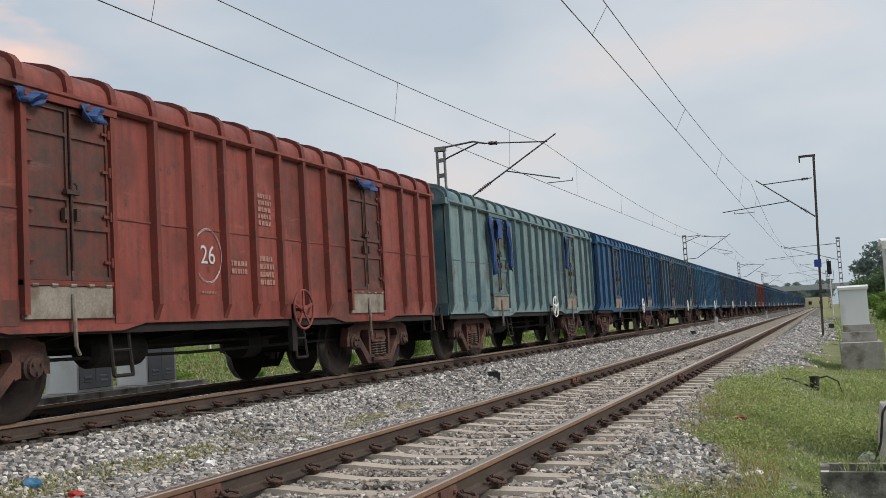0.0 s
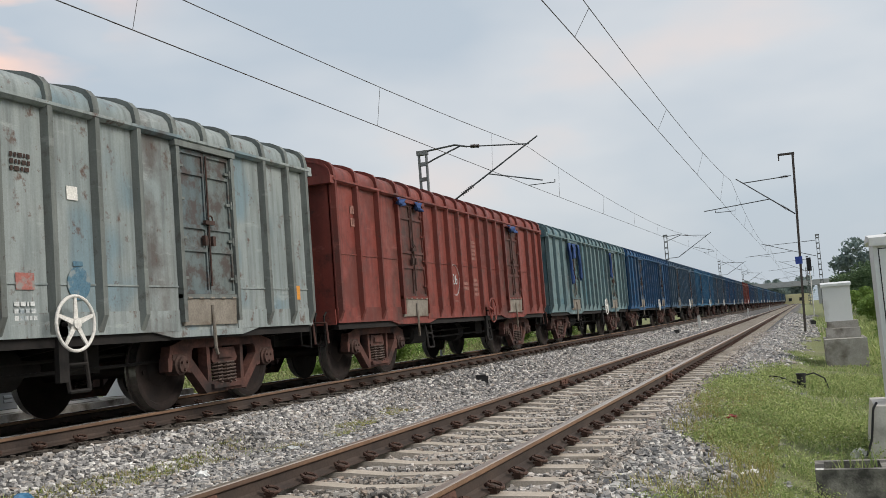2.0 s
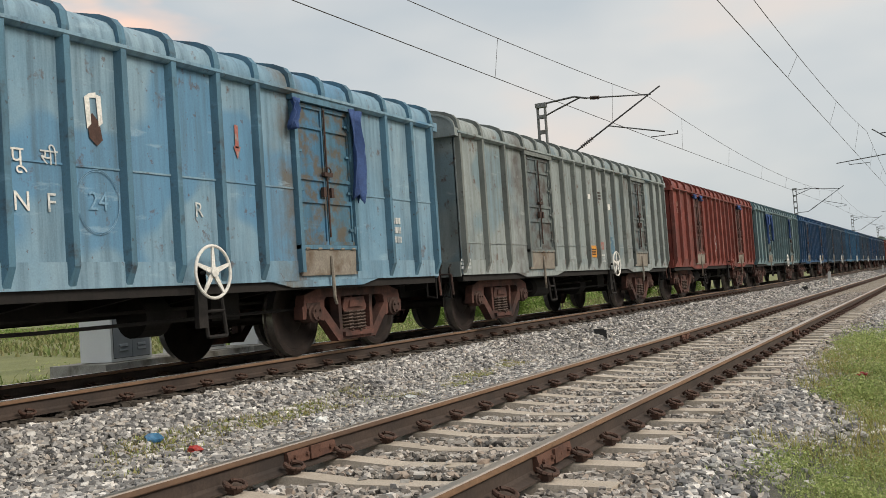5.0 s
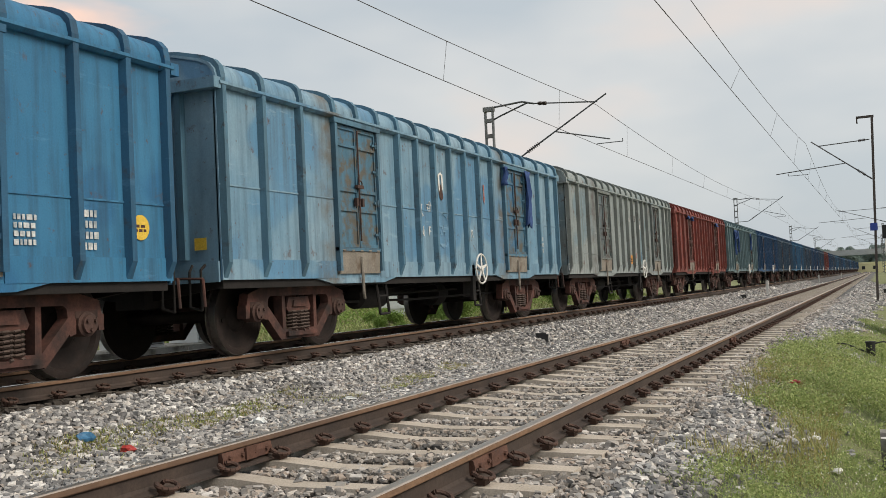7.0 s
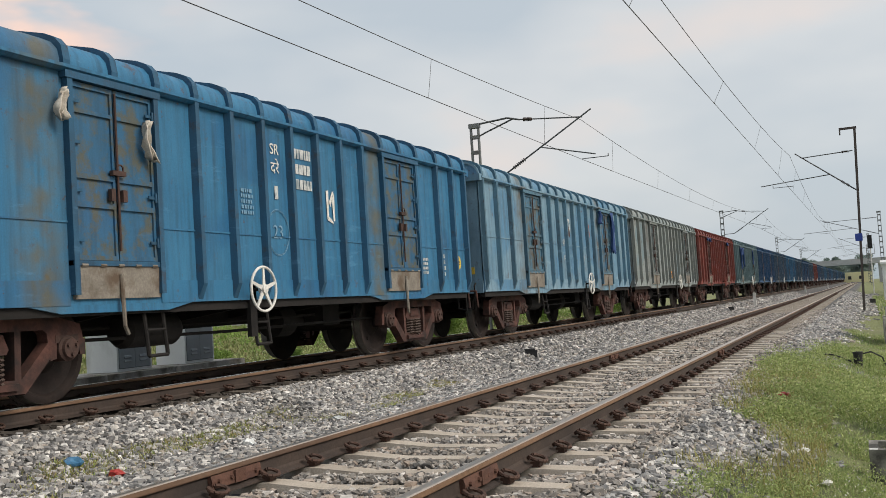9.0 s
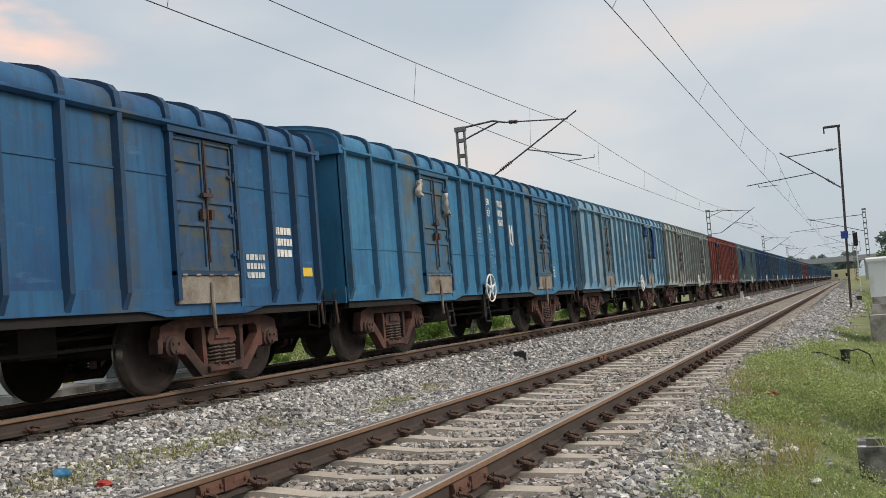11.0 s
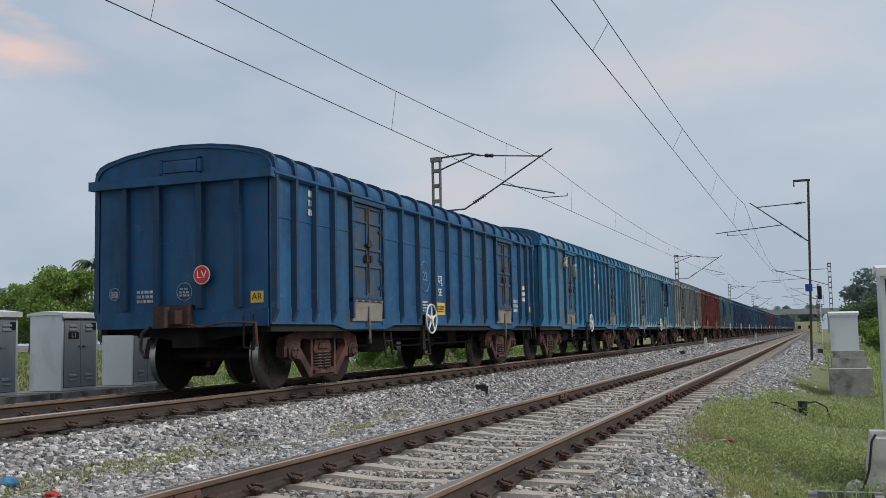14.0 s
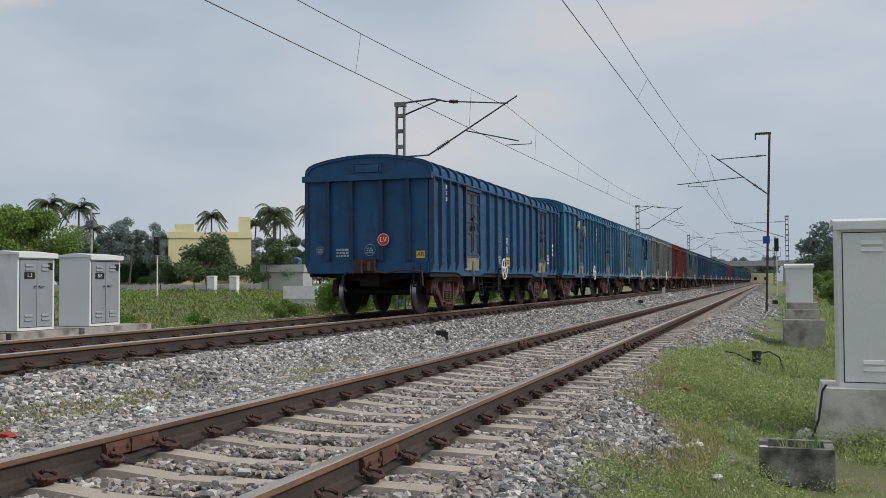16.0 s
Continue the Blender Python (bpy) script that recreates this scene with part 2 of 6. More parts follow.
M_CONC = surface("plinth_concrete", (0.56, 0.53, 0.485), (0.67, 0.645, 0.60), 2.2, 0.92, 0, 60, 0.4, 0.006, (0.24, 0.22, 0.19), (0.55, 0.72), amp=0.10)
M_CONC_OLD = surface("stained_concrete", (0.30, 0.285, 0.255), (0.44, 0.42, 0.385), 3, 0.95, 0, 60, 0.5, 0.01, (0.15, 0.135, 0.11), (0.48, 0.62))
M_CONC_DARK = surface("weathered_concrete", (0.20, 0.19, 0.17), (0.34, 0.325, 0.295), 5, 0.95, 0, 60, 0.5, 0.01, (0.06, 0.057, 0.052), (0.43, 0.58))
M_CAB = surface("cabinet_paint", (0.68, 0.70, 0.70), (0.74, 0.76, 0.76), 1.5, 0.42, 0.0, 60, 0.03, 0.002, (0.48, 0.49, 0.47), (0.60, 0.75), (1, 1, 0.5), amp=0.03)
M_CAB_DOOR = surface("cabinet_door_grey", (0.26, 0.285, 0.305), (0.30, 0.325, 0.345), 1.5, 0.45, 0.0, 60, 0.03, 0.002, (0.22, 0.235, 0.245), (0.60, 0.75), (1, 1, 0.5), amp=0.03)
M_CAB_WHITE = surface("cabinet_cap_white", (0.72, 0.73, 0.73), (0.78, 0.79, 0.79), 2, 0.45, 0, 60, 0.03, 0.002, (0.55, 0.55, 0.53), amp=0.03)
M_MAST = surface("mast_steel", (0.16, 0.165, 0.165), (0.24, 0.245, 0.245), 3, 0.6, 0.5, 40, 0.1, 0.003, (0.12, 0.09, 0.075))
M_MAST_RUST = surface("mast_rusty", (0.065, 0.055, 0.052), (0.11, 0.092, 0.085), 3, 0.75, 0.3, 40, 0.1, 0.003)
M_TUBE = surface("bracket_tube", (0.08, 0.085, 0.09), (0.14, 0.145, 0.15), 6, 0.5, 0.5, 40, 0.05, 0.002)
M_WIRE = surface("wire_copper", (0.055, 0.05, 0.048), (0.085, 0.075, 0.07), 4, 0.6, 0.4, 40, 0.0, 0.001)
M_INS = surface("insulator_porcelain", (0.035, 0.025, 0.022), (0.06, 0.04, 0.033), 8, 0.25, 0, 40, 0.0, 0.001)
M_WHITE = surface("white_paint", (0.62, 0.61, 0.58), (0.74, 0.73, 0.70), 5, 0.6, 0, 50, 0.1, 0.002, (0.42, 0.40, 0.37))
M_MARK = surface("faded_white_marking", (0.42, 0.45, 0.46), (0.60, 0.62, 0.62), 9, 0.7, 0, 50, 0.0, 0.001, (0.25, 0.30, 0.33), (0.5, 0.62))
M_MARK_BLUE = surface("rubbed_blue_marking", (0.10, 0.25, 0.38), (0.18, 0.32, 0.44), 9, 0.7, 0, 50, 0.0, 0.001)
M_CHALK = surface("chalk", (0.38, 0.40, 0.42), (0.52, 0.53, 0.54), 20, 0.95, 0, 50, 0.0, 0.001)
M_CHALK_FAINT = surface("faint_chalk", (0.13, 0.27, 0.40), (0.20, 0.34, 0.46), 20, 0.95, 0, 50, 0.0, 0.001)
M_CHALK_RED = surface("worn_chalk", (0.26, 0.12, 0.10), (0.36, 0.21, 0.18), 20, 0.95, 0, 50, 0.0, 0.001)
M_YELLOW = surface("yellow_paint", (0.62, 0.40, 0.04), (0.72, 0.50, 0.08), 6, 0.6, 0, 50, 0.05, 0.001, (0.45, 0.30, 0.05))
M_ORANGE = surface("orange_paint", (0.55, 0.22, 0.03), (0.66, 0.30, 0.05), 6, 0.6, 0, 50, 0.05, 0.001)
M_REDP = surface("red_disc_paint", (0.55, 0.03, 0.03), (0.65, 0.05, 0.045), 6, 0.5, 0, 50, 0.05, 0.001)
M_RED_WORN = surface("worn_red_patch", (0.30, 0.09, 0.075), (0.36, 0.15, 0.13), 14, 0.7, 0, 50, 0.0, 0.001, (0.26, 0.24, 0.23), (0.5, 0.6))
M_BLUE_WORN = surface("worn_blue_patch", (0.05, 0.13, 0.20), (0.10, 0.19, 0.25), 12, 0.7, 0, 50, 0.0, 0.001, (0.22, 0.26, 0.27), (0.55, 0.65))
M_BLACK = surface("black_rubber", (0.012, 0.012, 0.013), (0.025, 0.025, 0.026), 6, 0.6, 0, 50, 0.1, 0.002)
M_FLAP = surface("scuffed_fall_plate", (0.18, 0.16, 0.135), (0.28, 0.255, 0.22), 4, 0.75, 0.1, 40, 0.15, 0.004, (0.12, 0.085, 0.06), (0.5, 0.66))
M_CLOTH = surface("blue_tarpaulin", (0.025, 0.055, 0.16), (0.04, 0.09, 0.24), 7, 0.8, 0, 60, 0.2, 0.004)
M_RAG = surface("white_rag", (0.45, 0.41, 0.36), (0.58, 0.55, 0.50), 9, 0.9, 0, 60, 0.2, 0.004)
M_SIGNBLUE = surface("blue_enamel_sign", (0.02, 0.05, 0.28), (0.03, 0.07, 0.34), 5, 0.4, 0, 50, 0.0, 0.001)
M_YWALL = surface("yellow_wall", (0.70, 0.64, 0.36), (0.75, 0.69, 0.42), 0.4, 0.9, 0, 8, 0.05, 0.01, (0.62, 0.56, 0.34), (0.6, 0.8), amp=0.03)
M_GWALL = surface("grey_wall", (0.36, 0.37, 0.37), (0.43, 0.44, 0.44), 0.5, 0.9, 0, 8, 0.1, 0.01, (0.30, 0.30, 0.29), amp=0.06)
M_BARK = surface("bark", (0.10, 0.08, 0.06), (0.18, 0.15, 0.12), 4, 0.95, 0, 30, 0.5, 0.02)
M_HILL_HAZE = surface("far_hill_haze", (0.30, 0.37, 0.42), (0.34, 0.41, 0.45), 0.01, 1.0, 0, 0.1, 0.0, 0.01)


def island_mat(name, cols, rough=0.9, spec=0.3, transl=0.0, grain=0):
    """Colour by piece, for joined stones, blades and leaves."""
    m, n, l, b = nodes_of(name)
    geo = n.new("ShaderNodeNewGeometry")
    r = n.new("ShaderNodeValToRGB")
    els = r.color_ramp.elements
    while len(els) < len(cols):
        els.new(0.5)
    for i, c in enumerate(cols):
        els[i].position, els[i].color = i / (len(cols) - 1), (*c, 1)
    l.new(geo.outputs["Random Per Island"], r.inputs[0])
    col = r.outputs[0]
    if grain:
        v = coords(n, l, (1, 1, 1), False)
        g, gf = noise_ramp(n, l, v, grain, 0.25, 0.75, (0.7, 0.7, 0.7), (1.2, 1.2, 1.2), 3)
        col = mixed(n, l, 1.0, col, g, "MULTIPLY")
        s, _ = noise_ramp(n, l, v, 0.8, 0.35, 0.7, (0.82, 0.81, 0.79), (1.12, 1.12, 1.12), 4)
        col = mixed(n, l, 1.0, col, s, "MULTIPLY")
    l.new(col, b.inputs["Base Color"])
    b.inputs["Roughness"].default_value, b.inputs["Specular IOR Level"].default_value = rough, spec
    if transl:
        t = n.new("ShaderNodeBsdfTranslucent")
        l.new(col, t.inputs[0])
        mx = n.new("ShaderNodeMixShader")
        mx.inputs[0].default_value = transl
        l.new(b.outputs[0], mx.inputs[1])
        l.new(t.outputs[0], mx.inputs[2])
        l.new(mx.outputs[0], n["Material Output"].inputs[0])
    return m


M_STONE = island_mat("ballast_stone", [(0.085, 0.085, 0.09), (0.37, 0.365, 0.358), (0.20, 0.20, 0.204), (0.52, 0.51, 0.50), (0.34, 0.297, 0.26), (0.76, 0.745, 0.72), (0.27, 0.265, 0.265), (0.14, 0.14, 0.144)], 0.9, 0.3, 0, 25)
M_STONE_B = island_mat("ballast_stone_dusty", [(0.09, 0.084, 0.08), (0.36, 0.33, 0.30), (0.20, 0.185, 0.172), (0.46, 0.43, 0.40), (0.33, 0.265, 0.22), (0.62, 0.59, 0.56), (0.15, 0.143, 0.138)], 0.9, 0.3, 0, 25)
M_FIELD = island_mat("field_grass_blades", [(0.14, 0.175, 0.065), (0.21, 0.22, 0.095), (0.27, 0.25, 0.13), (0.15, 0.215, 0.07), (0.24, 0.26, 0.11)], 0.8, 0.2, 0.3)
# Stones under the train, painted dark for its shadow as well as oil.
M_STONE_OIL_SHADE = island_mat("ballast_stone_oil_and_shade", [(0.025, 0.022, 0.02), (0.09, 0.078, 0.068), (0.05, 0.044, 0.04), (0.13, 0.115, 0.10)], 0.85, 0.3, 0, 25)
M_GRASS = island_mat("grass_blades", [(0.17, 0.25, 0.08), (0.29, 0.38, 0.145), (0.40, 0.46, 0.20), (0.23, 0.305, 0.10), (0.50, 0.475, 0.28), (0.33, 0.42, 0.155)], 0.7, 0.3, 0.35)
M_WEED = island_mat("weed_leaves", [(0.17, 0.245, 0.08), (0.35, 0.43, 0.155), (0.50, 0.55, 0.24), (0.24, 0.315, 0.105), (0.43, 0.43, 0.22)], 0.7, 0.3, 0.35)
M_DRY = island_mat("dry_weeds", [(0.30, 0.27, 0.10), (0.40, 0.33, 0.14), (0.26, 0.28, 0.09), (0.38, 0.37, 0.15)], 0.8, 0.3, 0.3)
M_LEAF = island_mat("tree_leaves", [(0.075, 0.125, 0.06), (0.10, 0.16, 0.075), (0.13, 0.195, 0.09), (0.09, 0.14, 0.07)], 0.7, 0.3, 0.25)
M_LEAF_BRIGHT = island_mat("bright_leaves", [(0.12, 0.20, 0.05), (0.18, 0.28, 0.065), (0.23, 0.34, 0.08), (0.14, 0.22, 0.055)], 0.7, 0.3, 0.3)
# Leaf green paled towards blue-grey: distance haze mixed into the colour.
M_LEAF_HAZE = island_mat("leaves_with_haze", [(0.18, 0.24, 0.225), (0.21, 0.27, 0.25), (0.25, 0.31, 0.28)], 0.8, 0.2, 0.2)
M_PALM = island_mat("palm_fronds", [(0.10, 0.135, 0.08), (0.145, 0.18, 0.105), (0.18, 0.21, 0.13)], 0.7, 0.3, 0.25)
M_FLOWER = island_mat("tiny_flowers", [(0.55, 0.56, 0.50), (0.68, 0.68, 0.62), (0.62, 0.58, 0.40)], 0.8, 0.2, 0.2)


def ground_material():
    """Gravel near the tracks, soil and grass away from them."""
    m, n, l, b = nodes_of("ground_soil")
    v = coords(n, l, (1, 1, 1), False)
    sep = n.new("ShaderNodeSeparateXYZ")
    l.new(v, sep.inputs[0])
    # Gravel colour kept dark to paint the shadow in gaps between the loose stones.
    gravel, gf = noise_ramp(n, l, v, 22, 0.3, 0.7, (0.03, 0.03, 0.031), (0.17, 0.166, 0.162), 6, 0.75)
    grass, _ = noise_ramp(n, l, v, 0.5, 0.3, 0.7, (0.12, 0.14, 0.055), (0.22, 0.235, 0.10), 7, 0.7)
    soil, _ = noise_ramp(n, l, v, 1.5, 0.3, 0.7, (0.19, 0.155, 0.10), (0.29, 0.245, 0.175), 6)
    patches, _ = noise_ramp(n, l, v, 0.35, 0.55, 0.72, (0, 0, 0), (0.7, 0.7, 0.7), 5)
    green = mixed(n, l, patches, grass, soil)
    wob = n.new("ShaderNodeTexNoise")
    wob.inputs["Scale"].default_value = 0.7
    l.new(v, wob.inputs["Vector"])

    def step(src, lo, hi):
        r = n.new("ShaderNodeMapRange")
        r.inputs["From Min"].default_value, r.inputs["From Max"].default_value = lo, hi
        l.new(src, r.inputs["Value"])
        return r.outputs[0]

    add = n.new("ShaderNodeMath")
    add.operation = "ADD"
    l.new(sep.outputs[0], add.inputs[0])
    l.new(wob.outputs[0], add.inputs[1])
    right = step(add.outputs[0], 2.6, 3.2)
    left = step(add.outputs[0], -8.6, -9.4)
    either = n.new("ShaderNodeMath")
    either.operation = "MAXIMUM"
    l.new(right, either.inputs[0])
    l.new(left, either.inputs[1])
    l.new(mixed(n, l, either.outputs[0], gravel, green), b.inputs["Base Color"])
    b.inputs["Roughness"].default_value = 0.95
    add_bump(n, l, b, gf, 0.8, 0.05)
    return m


M_GROUND = ground_material()


# ---- mesh helpers ----
def add_box(bm, x0, x1, y0, y1, z0, z1):
    vs = [bm.verts.new(p) for p in ((x0, y0, z0), (x1, y0, z0), (x1, y1, z0), (x0, y1, z0), (x0, y0, z1), (x1, y0, z1), (x1, y1, z1), (x0, y1, z1))]
    for f in ((0, 3, 2, 1), (4, 5, 6, 7), (0, 1, 5, 4), (1, 2, 6, 5), (2, 3, 7, 6), (3, 0, 4, 7)):
        bm.faces.new([vs[i] for i in f])
    return vs


def add_prism(bm, pts, a0, a1, axis="x"):
    """A polygon in the plane across the axis, drawn out from a0 to a1."""
    def place(u, v, a):
        return {"x": (a, u, v), "y": (u, a, v), "z": (u, v, a)}[axis]
    lo = [bm.verts.new(place(u, v, a0)) for u, v in pts]
    hi = [bm.verts.new(place(u, v, a1)) for u, v in pts]
    k = len(pts)
    bm.faces.new(lo)
    bm.faces.new(hi[::-1])
    for i in range(k):
        bm.faces.new((lo[i], hi[i], hi[(i + 1) % k], lo[(i + 1) % k]))


def add_tube(bm, p0, p1, r0, r1=None, seg=8, caps=True):
    r1 = r0 if r1 is None else r1
    p0, p1 = Vector(p0), Vector(p1)
    q = (p1 - p0).to_track_quat("Z", "Y").to_matrix()
    rings = []
    for p, r in ((p0, r0), (p1, r1)):
        rings.append([bm.verts.new(p + q @ Vector((r * math.cos(a), r * math.sin(a), 0))) for a in (2 * math.pi * i / seg for i in range(seg))])
    for i in range(seg):
        bm.faces.new((rings[0][i], rings[0][(i + 1) % seg], rings[1][(i + 1) % seg], rings[1][i]))
    if caps:
        bm.faces.new(rings[0][::-1])
        bm.faces.new(rings[1])


def add_path(bm, pts, r, seg=6):
    for a, b in zip(pts[:-1], pts[1:]):
        add_tube(bm, a, b, r, r, seg)


def add_ring(bm, c, R, r, axis="x", seg=24, tseg=6):
    rows = []
    for i in range(seg):
        a = 2 * math.pi * i / seg
        row = []
        for j in range(tseg):
            t = 2 * math.pi * j / tseg
            u, v, w = (R + r * math.cos(t)) * math.cos(a), (R + r * math.cos(t)) * math.sin(a), r * math.sin(t)
            d = {"x": (w, u, v), "y": (u, w, v), "z": (u, v, w)}[axis]
            row.append(bm.verts.new(Vector(c) + Vector(d)))
        rows.append(row)
    for i in range(seg):
        for j in range(tseg):
            bm.faces.new((rows[i][j], rows[(i + 1) % seg][j], rows[(i + 1) % seg][(j + 1) % tseg], rows[i][(j + 1) % tseg]))


def add_lathe(bm, prof, axis="x", c=(0, 0, 0), seg=28):
    """Turns (distance along the axis, radius) pairs into a body."""
    rows = []
    for a, r in prof:
        row = []
        for i in range(seg):
            t = 2 * math.pi * i / seg
            u, v = r * math.cos(t), r * math.sin(t)
            d = {"x": (a, u, v), "y": (u, a, v), "z": (u, v, a)}[axis]
            row.append(bm.verts.new(Vector(c) + Vector(d)))
        rows.append(row)
    for p, q in zip(rows[:-1], rows[1:]):
        for i in range(seg):
            bm.faces.new((p[i], p[(i + 1) % seg], q[(i + 1) % seg], q[i]))
    for row in (rows[0], rows[-1]):
        if (row[0].co - row[seg // 2].co).length > 1e-4:
            bm.faces.new(row)


def bevelled(bm, w, seg=1):
    bmesh.ops.bevel(bm, geom=[e for e in bm.edges if e.is_manifold and e.calc_face_angle(0) > 0.6], offset=w, segments=seg, affect="EDGES")


def mesh_of(name, bm, mat, smooth=False):
    bmesh.ops.recalc_face_normals(bm, faces=bm.faces)
    me = bpy.data.meshes.new(name)
    bm.to_mesh(me)
    bm.free()
    for m in (mat if isinstance(mat, (list, tuple)) else [mat]):
        me.materials.append(m)
    if smooth:
        for p in me.polygons:
            p.use_smooth = True
        me.set_sharp_from_angle(angle=radians(40))
    return me


def part(name, bm, mat, parent, label="", at=None, smooth=False):
    me = bm if isinstance(bm, bpy.types.Mesh) else mesh_of(name, bm, mat, smooth)
    ob = new(name, me)
    ob.parent = parent
    if at is not None:
        ob.matrix_basis = at if isinstance(at, Matrix) else Matrix.Translation(at)
    if label:
        tagged(ob, label)
    return ob


def thing(name, label, category, group="", at=None, kind=""):
    ob = new(name)
    ob.empty_display_size = 0.2
    if at is not None:
        ob.matrix_basis = at if isinstance(at, Matrix) else Matrix.Translation(at)
    return tagged(ob, label, category, group, kind)


def fast_mesh(name, verts, faces, mat, smooth=False):
    """A joined mesh from arrays; every face has the same count of corners."""
    me = bpy.data.meshes.new(name)
    nv, (nf, k) = len(verts), faces.shape
    me.vertices.add(nv)
    me.vertices.foreach_set("co", np.ascontiguousarray(verts, dtype=np.float32).ravel())
    me.loops.add(nf * k)
    me.loops.foreach_set("vertex_index", np.ascontiguousarray(faces, dtype=np.int32).ravel())
    me.polygons.add(nf)
    me.polygons.foreach_set("loop_start", np.arange(0, nf * k, k, dtype=np.int32))
    me.update(calc_edges=True)
    me.materials.append(mat)
    me.polygons.foreach_set("use_smooth", np.full(nf, smooth, dtype=bool))
    return me


def text_mesh(name, words, size, mat, depth=0.002):
    cu = bpy.data.curves.new(name, "FONT")
    cu.body, cu.size, cu.extrude = words, size, depth
    cu.align_x, cu.align_y = "CENTER", "CENTER"
    ob = bpy.data.objects.new("lettering", cu)
    scene.collection.objects.link(ob)
    dg = bpy.context.evaluated_depsgraph_get()
    me = bpy.data.meshes.new_from_object(ob.evaluated_get(dg))
    bpy.data.objects.remove(ob)
    me.materials.clear()
    me.materials.append(mat)
    return me


rng = np.random.default_rng(7)

# ---- ground ----
NEAR_X, FAR_X, FAR_Z = 0.0, -5.24, 0.24
PROF_X = [-900, -70, -40, -22, -13, -10.5, -8.6, -7.0, -6.75, -3.85, -3.65, -3.05, -2.5, -1.75, -1.5, 1.5, 1.72, 2.5, 3.2, 5.0, 12, 900]
PROF_Z = [0.2, 0.15, -0.1, -0.55, -0.6, -0.42, -0.20, -0.02, 0.02, 0.02, -0.02, -0.27, -0.30, -0.26, -0.25, -0.25, -0.26, -0.43, -0.66, -0.74, -0.70, 0.1]


def ground_z(x, y):
    z = np.interp(x, PROF_X, PROF_Z)
    rough = np.where((x > 2.2) | (x < -8), 1.0, 0.25)
    return z + rough * (0.035 * np.sin(1.3 * x + 0.7 * y) * np.sin(0.9 * y - 0.4 * x) + 0.02 * np.sin(3.1 * x + 2.3 * y))


xs = np.unique(np.concatenate([np.linspace(-900, -80, 9), np.linspace(-75, -15, 22), np.linspace(-14, 8, 90), np.linspace(9, 60, 18), np.linspace(80, 900, 8)]))
ys = np.unique(np.concatenate([np.linspace(-300, -20, 8), np.linspace(-18, 45, 130), np.linspace(47, 160, 40), np.linspace(180, 2500, 20)]))
gx, gy = np.meshgrid(xs, ys, indexing="ij")
gv = np.stack([gx, gy, ground_z(gx, gy)], -1).reshape(-1, 3)
ny = len(ys)
ii, jj = np.meshgrid(np.arange(len(xs) - 1), np.arange(ny - 1), indexing="ij")
q = (ii * ny + jj).ravel()
tagged(new("ground", fast_mesh("ground", gv, np.stack([q, q + ny, q + ny + 1, q + 1], -1), M_GROUND, True)), "gravel formation and grassy land beside the railway", "ground", kind="structure")


# ---- tracks ----
def rail_profile():
    """Half-width and height from the foot up, the head's top at zero."""
    r = [(0.075, -0.172), (0.075, -0.160), (0.020, -0.145), (0.009, -0.125), (0.009, -0.058), (0.030, -0.044), (0.0335, -0.038), (0.0335, -0.010), (0.028, -0.002)]
    return [(x, z) for x, z in r] + [(-x, z) for x, z in reversed(r)]


def rail_mesh(y0, y1, top):
    bm = bmesh.new()
    add_prism(bm, rail_profile(), y0, y1, "y")
    me = mesh_of("rail", bm, [M_RAIL, top, M_RAILSIDE])
    for p in me.polygons:
        if p.normal.z > 0.45 and p.center.z > -0.02:
            p.material_index = 1
        elif p.center.z > -0.045:
            p.material_index = 2
    return me


def sleeper_mesh(mat):
    bm = bmesh.new()
    sec = [(-0.125, -0.20), (-0.085, 0.0), (0.085, 0.0), (0.125, -0.20)]
    rows = []
    for x, top in ((-1.37, -0.01), (-0.98, 0.0), (-0.70, 0.0), (-0.3, -0.035), (0.3, -0.035), (0.70, 0.0), (0.98, 0.0), (1.37, -0.01)):
        rows.append([bm.verts.new((x, y, z + (top if z == 0 else 0))) for y, z in sec])
    for a, b in zip(rows[:-1], rows[1:]):
        for i in range(4):
            bm.faces.new((a[i], a[(i + 1) % 4], b[(i + 1) % 4], b[i]))
    bm.faces.new(rows[0])
    bm.faces.new(rows[-1])
    bevelled(bm, 0.012)
    return mesh_of("sleeper", bm, mat)


def clip_mesh():
    """The spring-steel clip that holds the rail's foot, bent round, with its shoulder."""
    bm = bmesh.new()
    pts = []
    for i in range(12):
        a = math.radians(150 - 300 * i / 11)
        x = 0.065 + 0.055 * math.cos(a)
        pts.append((x, 0.075 * math.sin(a), 0.055 - 0.35 * (x - 0.065)))
    pts = [(-0.03, 0.045, 0.04)] + pts + [(0.05, 0.0, 0.03)]
    add_path(bm, pts, 0.0135, 6)
    add_box(bm, 0.02, 0.085, -0.04, 0.04, 0.0, 0.036)
    return mesh_of("rail_clip", bm, M_CLIP)


ME_SLEEPER, ME_SLEEPER_OIL_SHADE, ME_CLIP = sleeper_mesh(M_SLEEPER), sleeper_mesh(M_SLEEPER_OIL_SHADE), clip_mesh()


def joined(name, me, places, mat):
    """Copies of one small mesh joined into one, for what is too far to pick apart."""
    v = np.array([p.co for p in me.vertices])
    me.calc_loop_triangles()
    f = np.array([t.vertices for t in me.loop_triangles])
    allv = np.concatenate([v * np.array([s, 1, 1]) + np.array(p) for p, s in places])
    allf = np.concatenate([f + i * len(v) for i in range(len(places))])
    return fast_mesh(name, allv, allf, mat)


